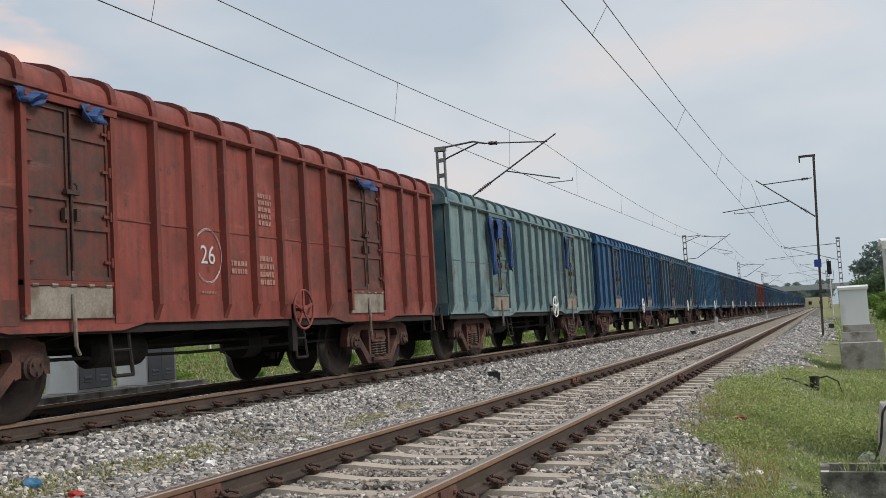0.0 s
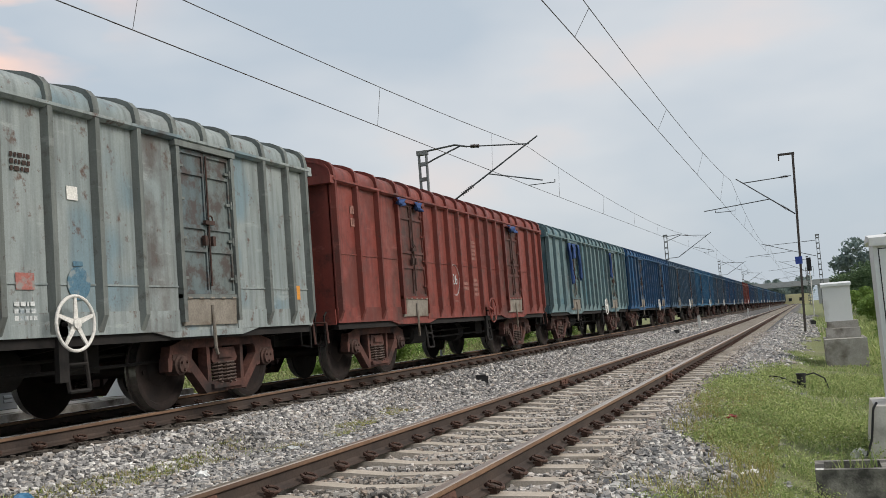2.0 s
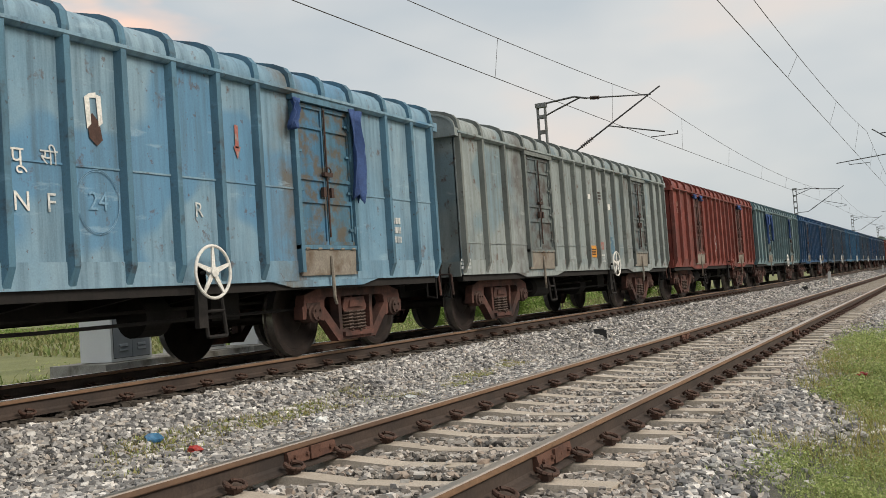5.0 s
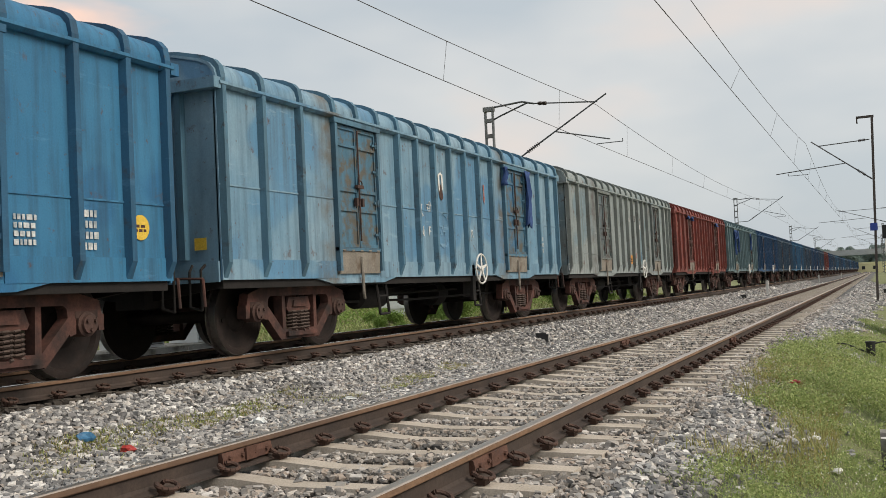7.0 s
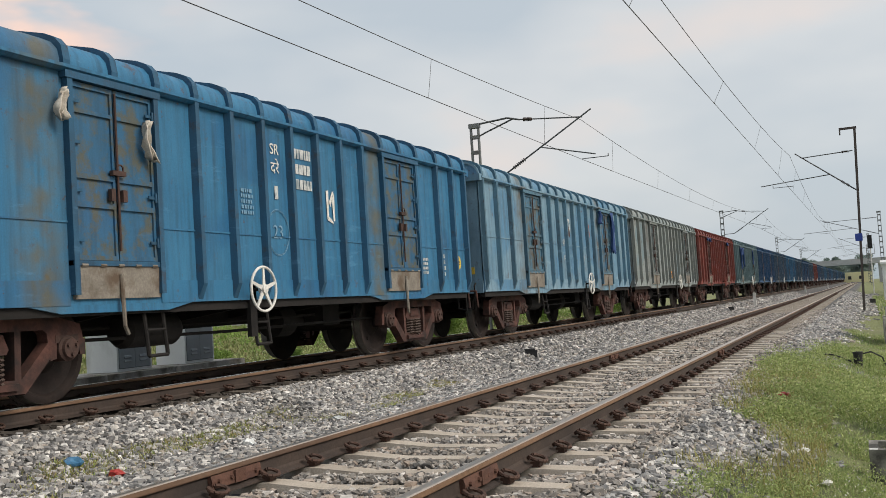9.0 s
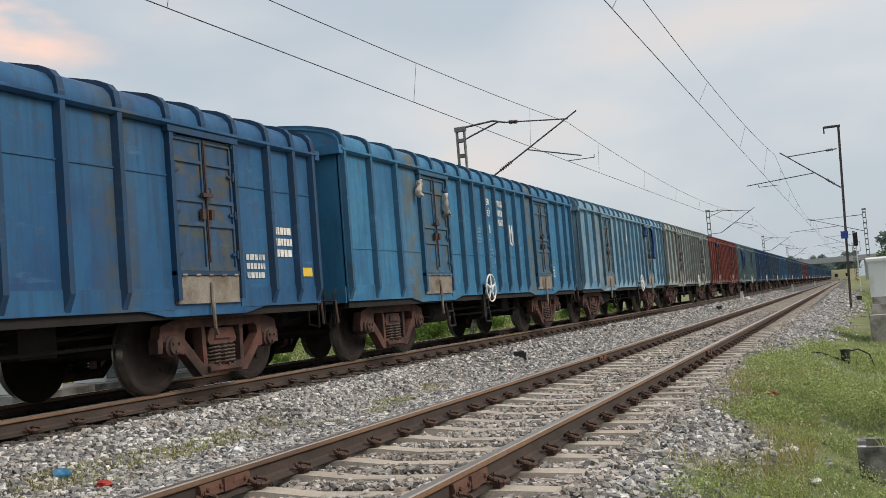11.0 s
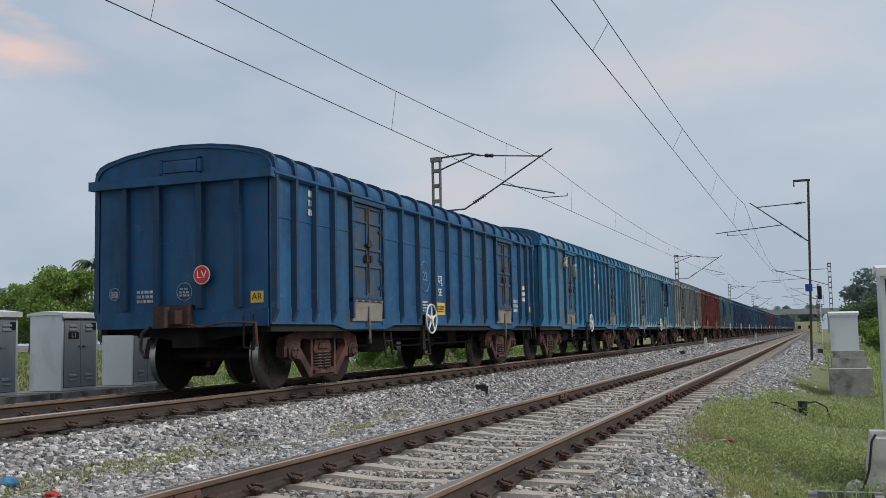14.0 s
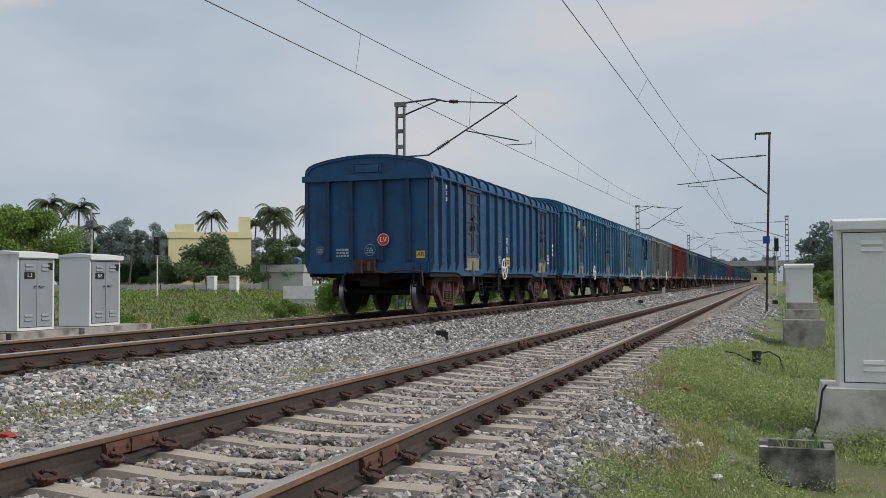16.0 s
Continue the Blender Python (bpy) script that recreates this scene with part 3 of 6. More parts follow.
def build_track(name, cx, cz, label, y_first, joints):
    track = thing(name, label, "railway track", "railway tracks", (cx, 0, cz), "structure")
    for s in (-1, 1):
        x = s * (0.838 + 0.0335)
        ob = part("rail", rail_mesh(-40, 1600, M_RAILTOP if cx == 0 else M_RAILTOP_BRIGHT), None, track, "rust-brown steel rail with a worn bright head", (x, 0, 0))
    n_near = 190
    for i in range(n_near):
        part("sleeper", ME_SLEEPER if cx == 0 else ME_SLEEPER_OIL_SHADE, None, track, "", pose(rng.normal(0, 0.008), y_first + 0.6 * i, -0.182, 0, 0, rng.normal(0, 0.25)))
    far = [((0, y_first + 0.6 * i, -0.182), 1) for i in range(n_near, 560)] + [((0, y_first - 0.6 * i, -0.182), 1) for i in range(1, 30)]
    tagged(part("far_sleepers", joined("far_sleepers", ME_SLEEPER, far, M_SLEEPER if cx == 0 else M_SLEEPER_OIL_SHADE), None, track), kind="stuff")
    rest = []
    for i in range(-6, 150 if cx == 0 else 75):
        for s in (-1, 1):
            for t in (-1, 1):
                x = s * 0.8715 + t * 0.075
                y = y_first + 0.6 * i
                if 0 <= i < 70:
                    part("rail_clip", ME_CLIP, None, track, "", pose(x - t * 0.035, y, -0.178, 0, 0, 0 if t > 0 else 180))
                else:
                    rest.append(((x - t * 0.035, y, -0.178), t))
    tagged(part("far_clips", joined("far_clips", ME_CLIP, rest, M_CLIP), None, track), kind="stuff")
    for jy in joints:
        for s in (-1, 1):
            x = s * 0.8715
            bm = bmesh.new()
            for t in (-1, 1):
                add_prism(bm, [(x + t * 0.010, -0.135), (x + t * 0.05, -0.13), (x + t * 0.046, -0.10), (x + t * 0.046, -0.085), (x + t * 0.036, -0.05), (x + t * 0.010, -0.05)], jy, jy + 0.56, "y")
                for k in range(4):
                    add_tube(bm, (x + t * 0.04, jy + 0.07 + 0.14 * k, -0.088), (x + t * 0.062, jy + 0.07 + 0.14 * k, -0.088), 0.016, 0.014, 6)
                add_box(bm, min(x + t * 0.046, x + t * 0.06), max(x + t * 0.046, x + t * 0.06), jy + 0.24, jy + 0.36, -0.13, -0.045)
            part("fishplate", bm, M_FISH, track, "bolted reddish rusty joint bar")
    return track


near_track = build_track("railway_track", NEAR_X, 0.0, "broad-gauge track with rusty rails on pale concrete sleepers", 0.5 - 0.6 * 4, (5.32, 16.2, 44.0))
far_track = build_track("railway_track", FAR_X, FAR_Z, "raised broad-gauge track carrying the goods train", 0.2 - 0.6 * 4, ())


# ---- ballast stones ----
STONE_V = np.array([(math.cos(a), math.sin(a), -0.75) for a in (0.0, 1.571, 3.142, 4.712)] + [(math.cos(a), math.sin(a), 0.75) for a in (0.785, 2.356, 3.927, 5.498)])
STONE_F = np.array([(0, 2, 1), (0, 3, 2), (4, 5, 6), (4, 6, 7), (0, 1, 4), (1, 5, 4), (1, 2, 5), (2, 6, 5), (2, 3, 6), (3, 7, 6), (3, 0, 7), (0, 4, 7)])


def stones(name, x0, x1, y0, y1, density, size, mat, lift=0.0, keep=None):
    n = int((x1 - x0) * (y1 - y0) * density)
    x, y = rng.uniform(x0, x1, n), rng.uniform(y0, y1, n)
    if keep is not None:
        k = keep(x, y)
        x, y = x[k], y[k]
        n = len(x)
    z = ground_z(x, y) + lift + rng.uniform(-0.03, 0.016, n)
    s = size * rng.uniform(0.5, 1.25, (n, 1)) * np.stack([rng.uniform(1.0, 1.6, n), rng.uniform(0.65, 1.05, n), rng.uniform(0.45, 0.85, n)], -1)
    v = STONE_V[None] * (1 + rng.uniform(-0.42, 0.32, (n, 8, 3))) * s[:, None, :]
    a, b2 = rng.uniform(0, 6.283, n), rng.normal(0, 0.8, n)
    ca, sa, cb, sb = np.cos(a)[:, None], np.sin(a)[:, None], np.cos(b2)[:, None], np.sin(b2)[:, None]
    X, Y, Z = v[..., 0], v[..., 1], v[..., 2]
    Y, Z = Y * cb - Z * sb, Y * sb + Z * cb
    X, Y = X * ca - Y * sa, X * sa + Y * ca
    v = np.stack([X + x[:, None], Y + y[:, None], Z + z[:, None]], -1).reshape(-1, 3)
    f = (STONE_F[None] + (np.arange(n) * 8)[:, None, None]).reshape(-1, 3)
    return tagged(new(name, fast_mesh(name, v, f, mat)), "loose grey crushed-stone ballast around the tracks", "ballast", kind="stuff")


def off_sleepers(first):
    def keep(x, y):
        d = (y - first + 0.3) % 0.6 - 0.3
        inside = np.abs(x) < 1.08 + 0.3 * rng.random(len(x))
        rails = np.abs(np.abs(x) - 0.8715) < 0.085
        return ~(inside & (np.abs(d) < 0.15)) & ~rails | (inside & (rng.random(len(x)) < 0.03) & ~rails)
    return keep


right_edge = lambda x, y: x < 2.2 + 0.25 * np.sin(0.8 * y) + 0.02 * np.maximum(y - 10, 0) + rng.normal(0, 0.18, len(x))
stones("ballast", -1.6, 1.6, 2.5, 16, 1150, 0.026, M_STONE_B, 0.026, off_sleepers(0.5))
stones("ballast", -1.6, 1.6, 16, 42, 330, 0.034, M_STONE_B, 0.026, off_sleepers(0.5))
stones("ballast", 1.55, 3.2, 2.5, 15, 1250, 0.027, M_STONE, 0.004, right_edge)
stones("ballast", 1.55, 3.6, 15, 48, 330, 0.036, M_STONE, 0.004, right_edge)
stones("ballast", -3.95, -1.55, 3.5, 17, 1250, 0.028, M_STONE, 0.004)
stones("ballast", -3.95, -1.55, 17, 50, 320, 0.038, M_STONE, 0.004)
stones("ballast", -6.9, -4.0, 1.0, 34, 260, 0.034, M_STONE_OIL_SHADE, 0.014, lambda x, y: np.abs(np.abs(x - FAR_X) - 0.8715) > 0.09)
stones("ballast", 1.6, 4.2, 46, 110, 45, 0.07, M_STONE, 0.0)
stones("ballast", -3.95, -1.5, 50, 110, 45, 0.075, M_STONE, 0.0)
stones("ballast", -4.0, 2.0, -5.0, 2.5, 150, 0.034, M_STONE, 0.006, off_sleepers(0.5))
stones("ballast", -8.3, -6.9, 4.0, 30, 110, 0.036, M_STONE, 0.004)


# ---- grass and weeds ----
def blades(name, x, y, height, width, mat, label, lean=0.45, z=None):
    n = len(x)
    z = ground_z(x, y) if z is None else z
    h = height * rng.uniform(0.5, 1.3, n)
    a = rng.uniform(0, 6.283, n)
    d = np.stack([np.cos(a), np.sin(a)], -1)
    p = np.stack([-d[:, 1], d[:, 0]], -1)
    ln = rng.uniform(0.1, 1.0, n) * lean * h
    w = width * rng.uniform(0.6, 1.3, n)
    base = np.stack([x, y, z - 0.02], -1)
    V = np.zeros((n, 5, 3))
    for k, (t, side) in enumerate(((0, -1), (0, 1), (0.55, -0.8), (0.55, 0.8), (1, 0))):
        V[:, k] = base
        V[:, k, :2] += d * (ln * t * t)[:, None] + p * (w * side * 0.5)[:, None]
        V[:, k, 2] += h * t * (1 - 0.18 * t)
    F = np.array([[0, 1, 3], [0, 3, 2], [2, 3, 4]])
    f = (F[None] + (np.arange(n) * 5)[:, None, None]).reshape(-1, 3)
    return tagged(new(name, fast_mesh(name, V.reshape(-1, 3), f, mat)), label, "grass", kind="stuff")


def leaf_cloud(centres, radii, n, size, mat, seed, flat=0.75, name="crown"):
    """Many small leaves in clumps about the centres."""
    r = np.random.default_rng(seed)
    idx = r.integers(0, len(centres), n)
    d = r.normal(0, 1, (n, 3))
    d /= np.linalg.norm(d, axis=1)[:, None]
    c = np.array(centres)[idx] + d * np.array(radii)[idx][:, None] * (r.random((n, 1)) ** 0.45) * np.array([1, 1, flat])
    u = r.normal(0, 1, (n, 3))
    u /= np.linalg.norm(u, axis=1)[:, None]
    v = np.cross(u, r.normal(0, 1, (n, 3)))
    v /= np.linalg.norm(v, axis=1)[:, None]
    s = size * r.uniform(0.6, 1.4, (n, 1))
    V = np.stack([c - u * s, c + v * s * 0.5, c + u * s, c - v * s * 0.5], 1).reshape(-1, 3)
    return fast_mesh(name, V, np.arange(n * 4).reshape(-1, 4), mat)


def leafy(name, x, y, rad, n, size, mat, label, seed):
    """Low leafy plants spread over the ground."""
    z = ground_z(x, y) + 0.25 * rad
    me = leaf_cloud(np.stack([x, y, z], -1), rad, n, size, mat, seed, 0.55, name)
    return tagged(new(name, me), label, "weeds", kind="stuff")


def scatter(x0, x1, y0, y1, n, clump=0.0, edge=None):
    x, y = rng.uniform(x0, x1, n), rng.uniform(y0, y1, n)
    if clump:
        m = np.sin(1.3 * x + 0.6 * np.sin(1.1 * y)) * np.sin(0.9 * y + 0.8 * np.sin(1.7 * x)) + 0.6 * np.sin(3.7 * x + 1.5 * np.sin(2.3 * y)) * np.sin(3.1 * y - 1.2 * np.sin(2.9 * x)) + rng.normal(0, 0.35, n)
        x, y = x[m > clump], y[m > clump]
    if edge is not None:
        k = edge(x, y)
        x, y = x[k], y[k]
    return x, y


grass_edge = lambda x, y: x > np.interp(y, [4, 6, 7, 8, 9.2, 10, 13, 16, 26], [1.95, 1.85, 1.8, 2.35, 2.4, 1.85, 1.6, 1.75, 2.6]) + 0.10 * np.sin(4 * y) + rng.normal(0, 0.12, len(x))
blades("grass", *scatter(1.6, 6.5, 4.5, 13, 110000, -0.2, grass_edge), 0.055, 0.009, M_GRASS, "short green grass beside the ballast", 1.0)
blades("grass", *scatter(2.0, 6.5, 4.5, 13, 9000, 0.3, grass_edge), 0.16, 0.007, M_GRASS, "longer grass blades beside the ballast", 0.7)
blades("grass", *scatter(1.6, 9, 13, 30, 60000, -0.45, grass_edge), 0.10, 0.018, M_GRASS, "short green grass beside the ballast", 0.9)
blades("grass", *scatter(3.6, 16, 30, 90, 26000, -0.5, None), 0.30, 0.05, M_GRASS, "green grass along the railway boundary")
blades("weeds", *scatter(1.6, 5, 9.2, 20, 45000, 0.15, grass_edge), 0.10, 0.016, M_WEED, "leafy light green weeds with tiny flowers", 1.2)
blades("weeds", *scatter(3.0, 6, 12, 24, 12000, 0.3, grass_edge), 0.24, 0.026, M_WEED, "leafy light green weeds with tiny flowers", 0.9)
blades("weeds", *scatter(4.6, 12, 18, 60, 16000, 0.0, None), 0.50, 0.05, M_WEED, "taller leafy weeds beside the cabinets", 0.8)
weed_strip = lambda x, y: np.abs(x + 2.95 + 0.12 * np.sin(0.9 * y)) < 0.28 + 0.14 * np.sin(1.3 * y)
blades("dry_weeds", *scatter(-3.5, -2.3, 4.5, 14.5, 40000, 0.12, weed_strip), 0.08, 0.009, M_DRY, "dry yellowish weeds between the tracks", 0.9)
blades("weeds", *scatter(-3.5, -2.3, 4.5, 14, 22000, 0.4, weed_strip), 0.08, 0.012, M_WEED, "green weeds between the tracks", 0.9)
blades("field_grass", *scatter(-16, -10.3, 9, 60, 40000, -0.8), 0.20, 0.03, M_FIELD, "overgrown green field beyond the tracks", 0.9)
blades("field_weeds", *scatter(-17, -10.3, 9, 50, 16000, 0.4), 0.40, 0.045, M_FIELD, "leafy weeds in the field", 1.0)
blades("field_grass", *scatter(-60, -15, 25, 100, 46000, -0.5), 0.30, 0.10, M_FIELD, "overgrown green field beyond the tracks", 0.9)
fx, fy = scatter(1.6, 5.5, 7, 18, 9000, 0.1, grass_edge)
blades("flowers", fx, fy, 0.014, 0.014, M_FLOWER, "tiny pale flowers among the weeds", 0.9, ground_z(fx, fy) + rng.uniform(0.06, 0.13, len(fx)))

cx, cy = scatter(1.7, 4.8, 9.6, 21, 1500, 0.4, grass_edge)
leafy("weeds", cx, cy, rng.uniform(0.12, 0.36, len(cx)), 90000, 0.017, M_WEED, "fluffy low light green weeds on the verge", 31)
cx, cy = scatter(1.9, 4.6, 5, 10, 600, 0.1, grass_edge)
leafy("weeds", cx, cy, rng.uniform(0.08, 0.22, len(cx)), 46000, 0.010, M_WEED, "small-leaved green weeds on the verge", 35)
blades("grass", *scatter(2.0, 6.5, -5, 4.5, 16000, -0.7), 0.07, 0.012, M_GRASS, "short green grass beside the ballast", 0.9)
cx, cy = scatter(4.4, 9, 14, 45, 320, -0.2, None)
leafy("weeds", cx, cy, rng.uniform(0.25, 0.6, len(cx)), 16000, 0.035, M_WEED, "tall leafy weeds behind the cabinets", 32)
cx, cy = scatter(-17, -10.6, 14, 55, 420, -0.1, None)
leafy("field_weeds", cx, cy, rng.uniform(0.25, 0.65, len(cx)), 24000, 0.035, M_WEED, "leafy weeds in the field", 33)
cx, cy = scatter(-55, -17, 35, 98, 500, 0.0, None)
leafy("field_weeds", cx, cy, rng.uniform(0.4, 0.9, len(cx)), 22000, 0.08, M_LEAF_BRIGHT, "leafy weeds in the field", 34)

blades("straw", *scatter(1.5, 2.7, 7.0, 16, 11000, 0.0, grass_edge), 0.15, 0.007, M_DRY, "straggly straw-coloured stems at the edge of the ballast", 1.1)
cabinets_clear = lambda x, y: ~((x > -10.4) & (y > 11.5) & (y < 17.8))
cx, cy = scatter(-12.5, -9.0, 5, 34, 900, -0.3, cabinets_clear)
leafy("field_weeds", cx, cy, rng.uniform(0.15, 0.42, len(cx)), 52000, 0.026, M_WEED, "leafy green weeds at the foot of the far track", 36)
cx, cy = scatter(4.2, 7.5, 24, 44, 200, -0.3)
leafy("weeds", cx, cy, rng.uniform(0.2, 0.45, len(cx)), 14000, 0.03, M_WEED, "leafy weeds round the stepped concrete blocks", 37)

# ---- goods wagons ----
HALF, Z0 = 1.45, 0.93


def wagon_type(length, eave, doors, wheel_y, seam, lead=2):
    """Sets the body's length, the eave's height, the doors' places, the brake wheel's place, the sheets' seam and the count of ribs before the first door."""
    global L, ZE, DOOR_Y, RIB_Y, ROOF_RIB_Y, ROOF_FULL, WHEEL_Y, SEAM_Z, BOGIE_Y
    L, ZE, DOOR_Y, WHEEL_Y, SEAM_Z = length, eave, doors, wheel_y, seam
    BOGIE_Y = (2.02, L - 2.02)
    (a0, a1), (b0, b1) = doors
    mid = [a1 + (b0 - a1) * i / 8 for i in range(9)]
    first = [a0 * (i + 1) / (lead + 1) for i in range(lead)]
    RIB_Y = [0.06] + first + mid[1:-1] + [L - (L - b1) * 0.62, L - (L - b1) * 0.30, L - 0.06]
    ROOF_RIB_Y = [0.05] + first + [a0, (a0 + a1) / 2] + mid + [(b0 + b1) / 2, b1, L - (L - b1) * 0.62, L - (L - b1) * 0.30, L - 0.05]
    half = [(HALF + 0.03, ZE), (HALF + 0.035, ZE + 0.06), (HALF + 0.01, ZE + 0.16), (HALF - 0.06, ZE + 0.24), (HALF - 0.19, ZE + 0.30), (HALF * 0.63, ZE + 0.385), (HALF * 0.32, ZE + 0.445), (0.0, ZE + 0.465)]
    ROOF_FULL = half + [(-x, z) for x, z in reversed(half[:-1])]


wagon_type(13.1, 3.22, ((2.62, 3.95), (9.45, 10.78)), 7.71, 2.03)


def roof_shell(bm, y0, y1, out=0.0, thick=0.03):
    def grow(o):
        return [(x * (1 + o / HALF), z + (o * 0.9 if z > ZE + 0.06 else 0)) for x, z in ROOF_FULL]
    pts = grow(out) + grow(out - thick)[::-1]
    k = len(ROOF_FULL)
    a = [bm.verts.new((x, y0, z)) for x, z in pts]
    b = [bm.verts.new((x, y1, z)) for x, z in pts]
    n = len(pts)
    for i in range(n):
        bm.faces.new((a[i], a[(i + 1) % n], b[(i + 1) % n], b[i]))
    for i in range(k - 1):
        for r in (a, b):
            bm.faces.new((r[i], r[i + 1], r[n - 2 - i], r[n - 1 - i]))


def end_poly():
    return [(-HALF + 0.02, Z0), (HALF - 0.02, Z0), (HALF - 0.02, ZE + 0.1)] + [(x * 0.97, z - 0.02) for x, z in ROOF_FULL[2:-2]] + [(-HALF + 0.02, ZE + 0.1)]


def rib_mesh():
    """Pressed stanchion, tapering away to the sill at its foot."""
    bm = bmesh.new()
    zs = ((Z0 + 0.02, 0.008), (Z0 + 0.20, 0.085), (ZE - 0.02, 0.085))
    rows = []
    for z, d in zs:
        rows.append([bm.verts.new((x, y, z)) for x, y in ((0, -0.055), (d, -0.035), (d, 0.035), (0, 0.055))])
    for a, b in zip(rows[:-1], rows[1:]):
        for i in range(4):
            bm.faces.new((a[i], a[(i + 1) % 4], b[(i + 1) % 4], b[i]))
    bm.faces.new(rows[0])
    bm.faces.new(rows[-1])
    bevelled(bm, 0.008)
    return mesh_of("rib", bm, RIBS_SHADED["blue"])


def side_frame_mesh():
    bm = bmesh.new()
    w = 0.13
    prism = lambda pts: add_prism(bm, pts, -w / 2, w / 2, "x")
    prism([(-1.22, 0.60), (-1.18, 0.76), (-0.80, 0.86), (0.80, 0.86), (1.18, 0.76), (1.22, 0.60), (0.86, 0.60), (0.70, 0.72), (-0.70, 0.72), (-0.86, 0.60)])
    for s in (-1, 1):
        prism([(s * 1.24, 0.62), (s * 1.24, 0.46), (s * 1.17, 0.46), (s * 1.14, 0.62)])
        prism([(s * 0.87, 0.64), (s * 0.86, 0.44), (s * 0.78, 0.42), (s * 0.74, 0.72)])
        prism([(s * 0.86, 0.52), (s * 0.46, 0.14), (s * 0.36, 0.22), (s * 0.78, 0.62)])
        prism([(s * 0.42, 0.24), (s * 0.34, 0.24), (s * 0.36, 0.74), (s * 0.43, 0.74)])
    prism([(-0.47, 0.15), (0.47, 0.15), (0.42, 0.28), (-0.42, 0.28)])
    add_box(bm, -0.10, 0.11, -0.36, 0.36, 0.19, 0.25)
    bevelled(bm, 0.014)
    return mesh_of("side_frame", bm, M_BOGIE)


def spring_mesh():
    bm = bmesh.new()
    for cy in (-0.155, 0.0, 0.155):
        pts = [(0.082 * math.cos(a) + (0.03 if cy == 0 else 0.0), cy + 0.082 * math.sin(a), 0.25 + 0.26 * a / (2 * math.pi * 6)) for a in (2 * math.pi * i / 9 for i in range(55))]
        add_path(bm, pts, 0.016, 4)
    return mesh_of("spring", bm, M_SPRING)


def bolster_mesh():
    bm = bmesh.new()
    for s in (-1, 1):
        add_prism(bm, [(-0.27, 0.515), (0.27, 0.515), (0.30, 0.56), (0.24, 0.70), (-0.24, 0.70), (-0.30, 0.56)], min(s * 1.02, s * 1.19), max(s * 1.02, s * 1.19), "x")
        add_prism(bm, [(-0.17, 0.57), (0.17, 0.57), (0.14, 0.655), (-0.14, 0.655)], min(s * 1.19, s * 1.215), max(s * 1.19, s * 1.215), "x")
    add_box(bm, -1.02, 1.02, -0.22, 0.22, 0.52, 0.74)
    bevelled(bm, 0.014)
    return mesh_of("bolster", bm, M_BOGIE)


def axle_box_mesh():
    bm = bmesh.new()
    add_lathe(bm, [(-0.10, 0.125), (0.07, 0.125), (0.085, 0.10), (0.115, 0.095), (0.12, 0.0)], "x", (0, 0, 0), 16)
    for i in range(3):
        a = 2 * math.pi * i / 3 + 0.5
        add_tube(bm, (0.10, 0.06 * math.cos(a), 0.06 * math.sin(a)), (0.14, 0.06 * math.cos(a), 0.06 * math.sin(a)), 0.018, 0.018, 6)
    add_box(bm, -0.08, 0.06, -0.15, 0.15, 0.06, 0.13)
    return mesh_of("axle_box", bm, M_BOGIE_DARK)


def wheelset_mesh():
    bm = bmesh.new()
    for s in (-1, 1):
        prof = [(s * x, r) for x, r in ((0.805, 0.0), (0.805, 0.14), (0.83, 0.17), (0.845, 0.36), (0.815, 0.43), (0.80, 0.50), (0.803, 0.53), (0.825, 0.53), (0.838, 0.503), (0.93, 0.495), (0.935, 0.485), (0.935, 0.43), (0.89, 0.40), (0.875, 0.20), (0.92, 0.15), (0.94, 0.10), (0.94, 0.0))]
        add_lathe(bm, prof, "x", (0, 0, 0), 40)
    add_tube(bm, (-1.1, 0, 0), (1.1, 0, 0), 0.075, 0.075, 14)
    for s in (-1, 1):
        for k in (0, 1):
            a = math.pi * k + 0.4
            add_tube(bm, (s * 0.86, 0.29 * math.cos(a), 0.29 * math.sin(a)), (s * 0.90, 0.29 * math.cos(a), 0.29 * math.sin(a)), 0.028, 0.028, 8)
    me = mesh_of("wheelset", bm, [M_WHEEL, M_TREAD], True)
    for p in me.polygons:
        r = math.hypot(p.center.y, p.center.z)
        if r > 0.486 and abs(p.normal.x) < 0.6:
            p.material_index = 1
    return me


def hand_wheel_mesh():
    bm = bmesh.new()
    add_ring(bm, (0, 0, 0), 0.27, 0.017, "x", 32, 8)
    for i in range(5):
        a = 2 * math.pi * i / 5 + 0.3
        d = Vector((0, math.cos(a), math.sin(a)))
        p = Vector((0, -math.sin(a), math.cos(a)))
        v = [bm.verts.new(Vector((x, 0, 0)) + d * r + p * w) for r, wd in ((0.04, 0.028), (0.265, 0.016)) for x in (-0.008, 0.008) for w in (-wd, wd)]
        for f in ((0, 1, 5, 4), (2, 6, 7, 3), (0, 4, 6, 2), (1, 3, 7, 5), (4, 5, 7, 6), (0, 2, 3, 1)):
            bm.faces.new([v[k] for k in f])
    add_lathe(bm, [(-0.05, 0.03), (-0.05, 0.055), (0.03, 0.055), (0.04, 0.0)], "x", (0, 0, 0), 14)
    return mesh_of("brake_wheel", bm, M_WHITE, True)


ME = dict( side_frame=side_frame_mesh(), spring=spring_mesh(), bolster=bolster_mesh(), axle_box=axle_box_mesh(), wheelset=wheelset_mesh(), brake_wheel=hand_wheel_mesh())


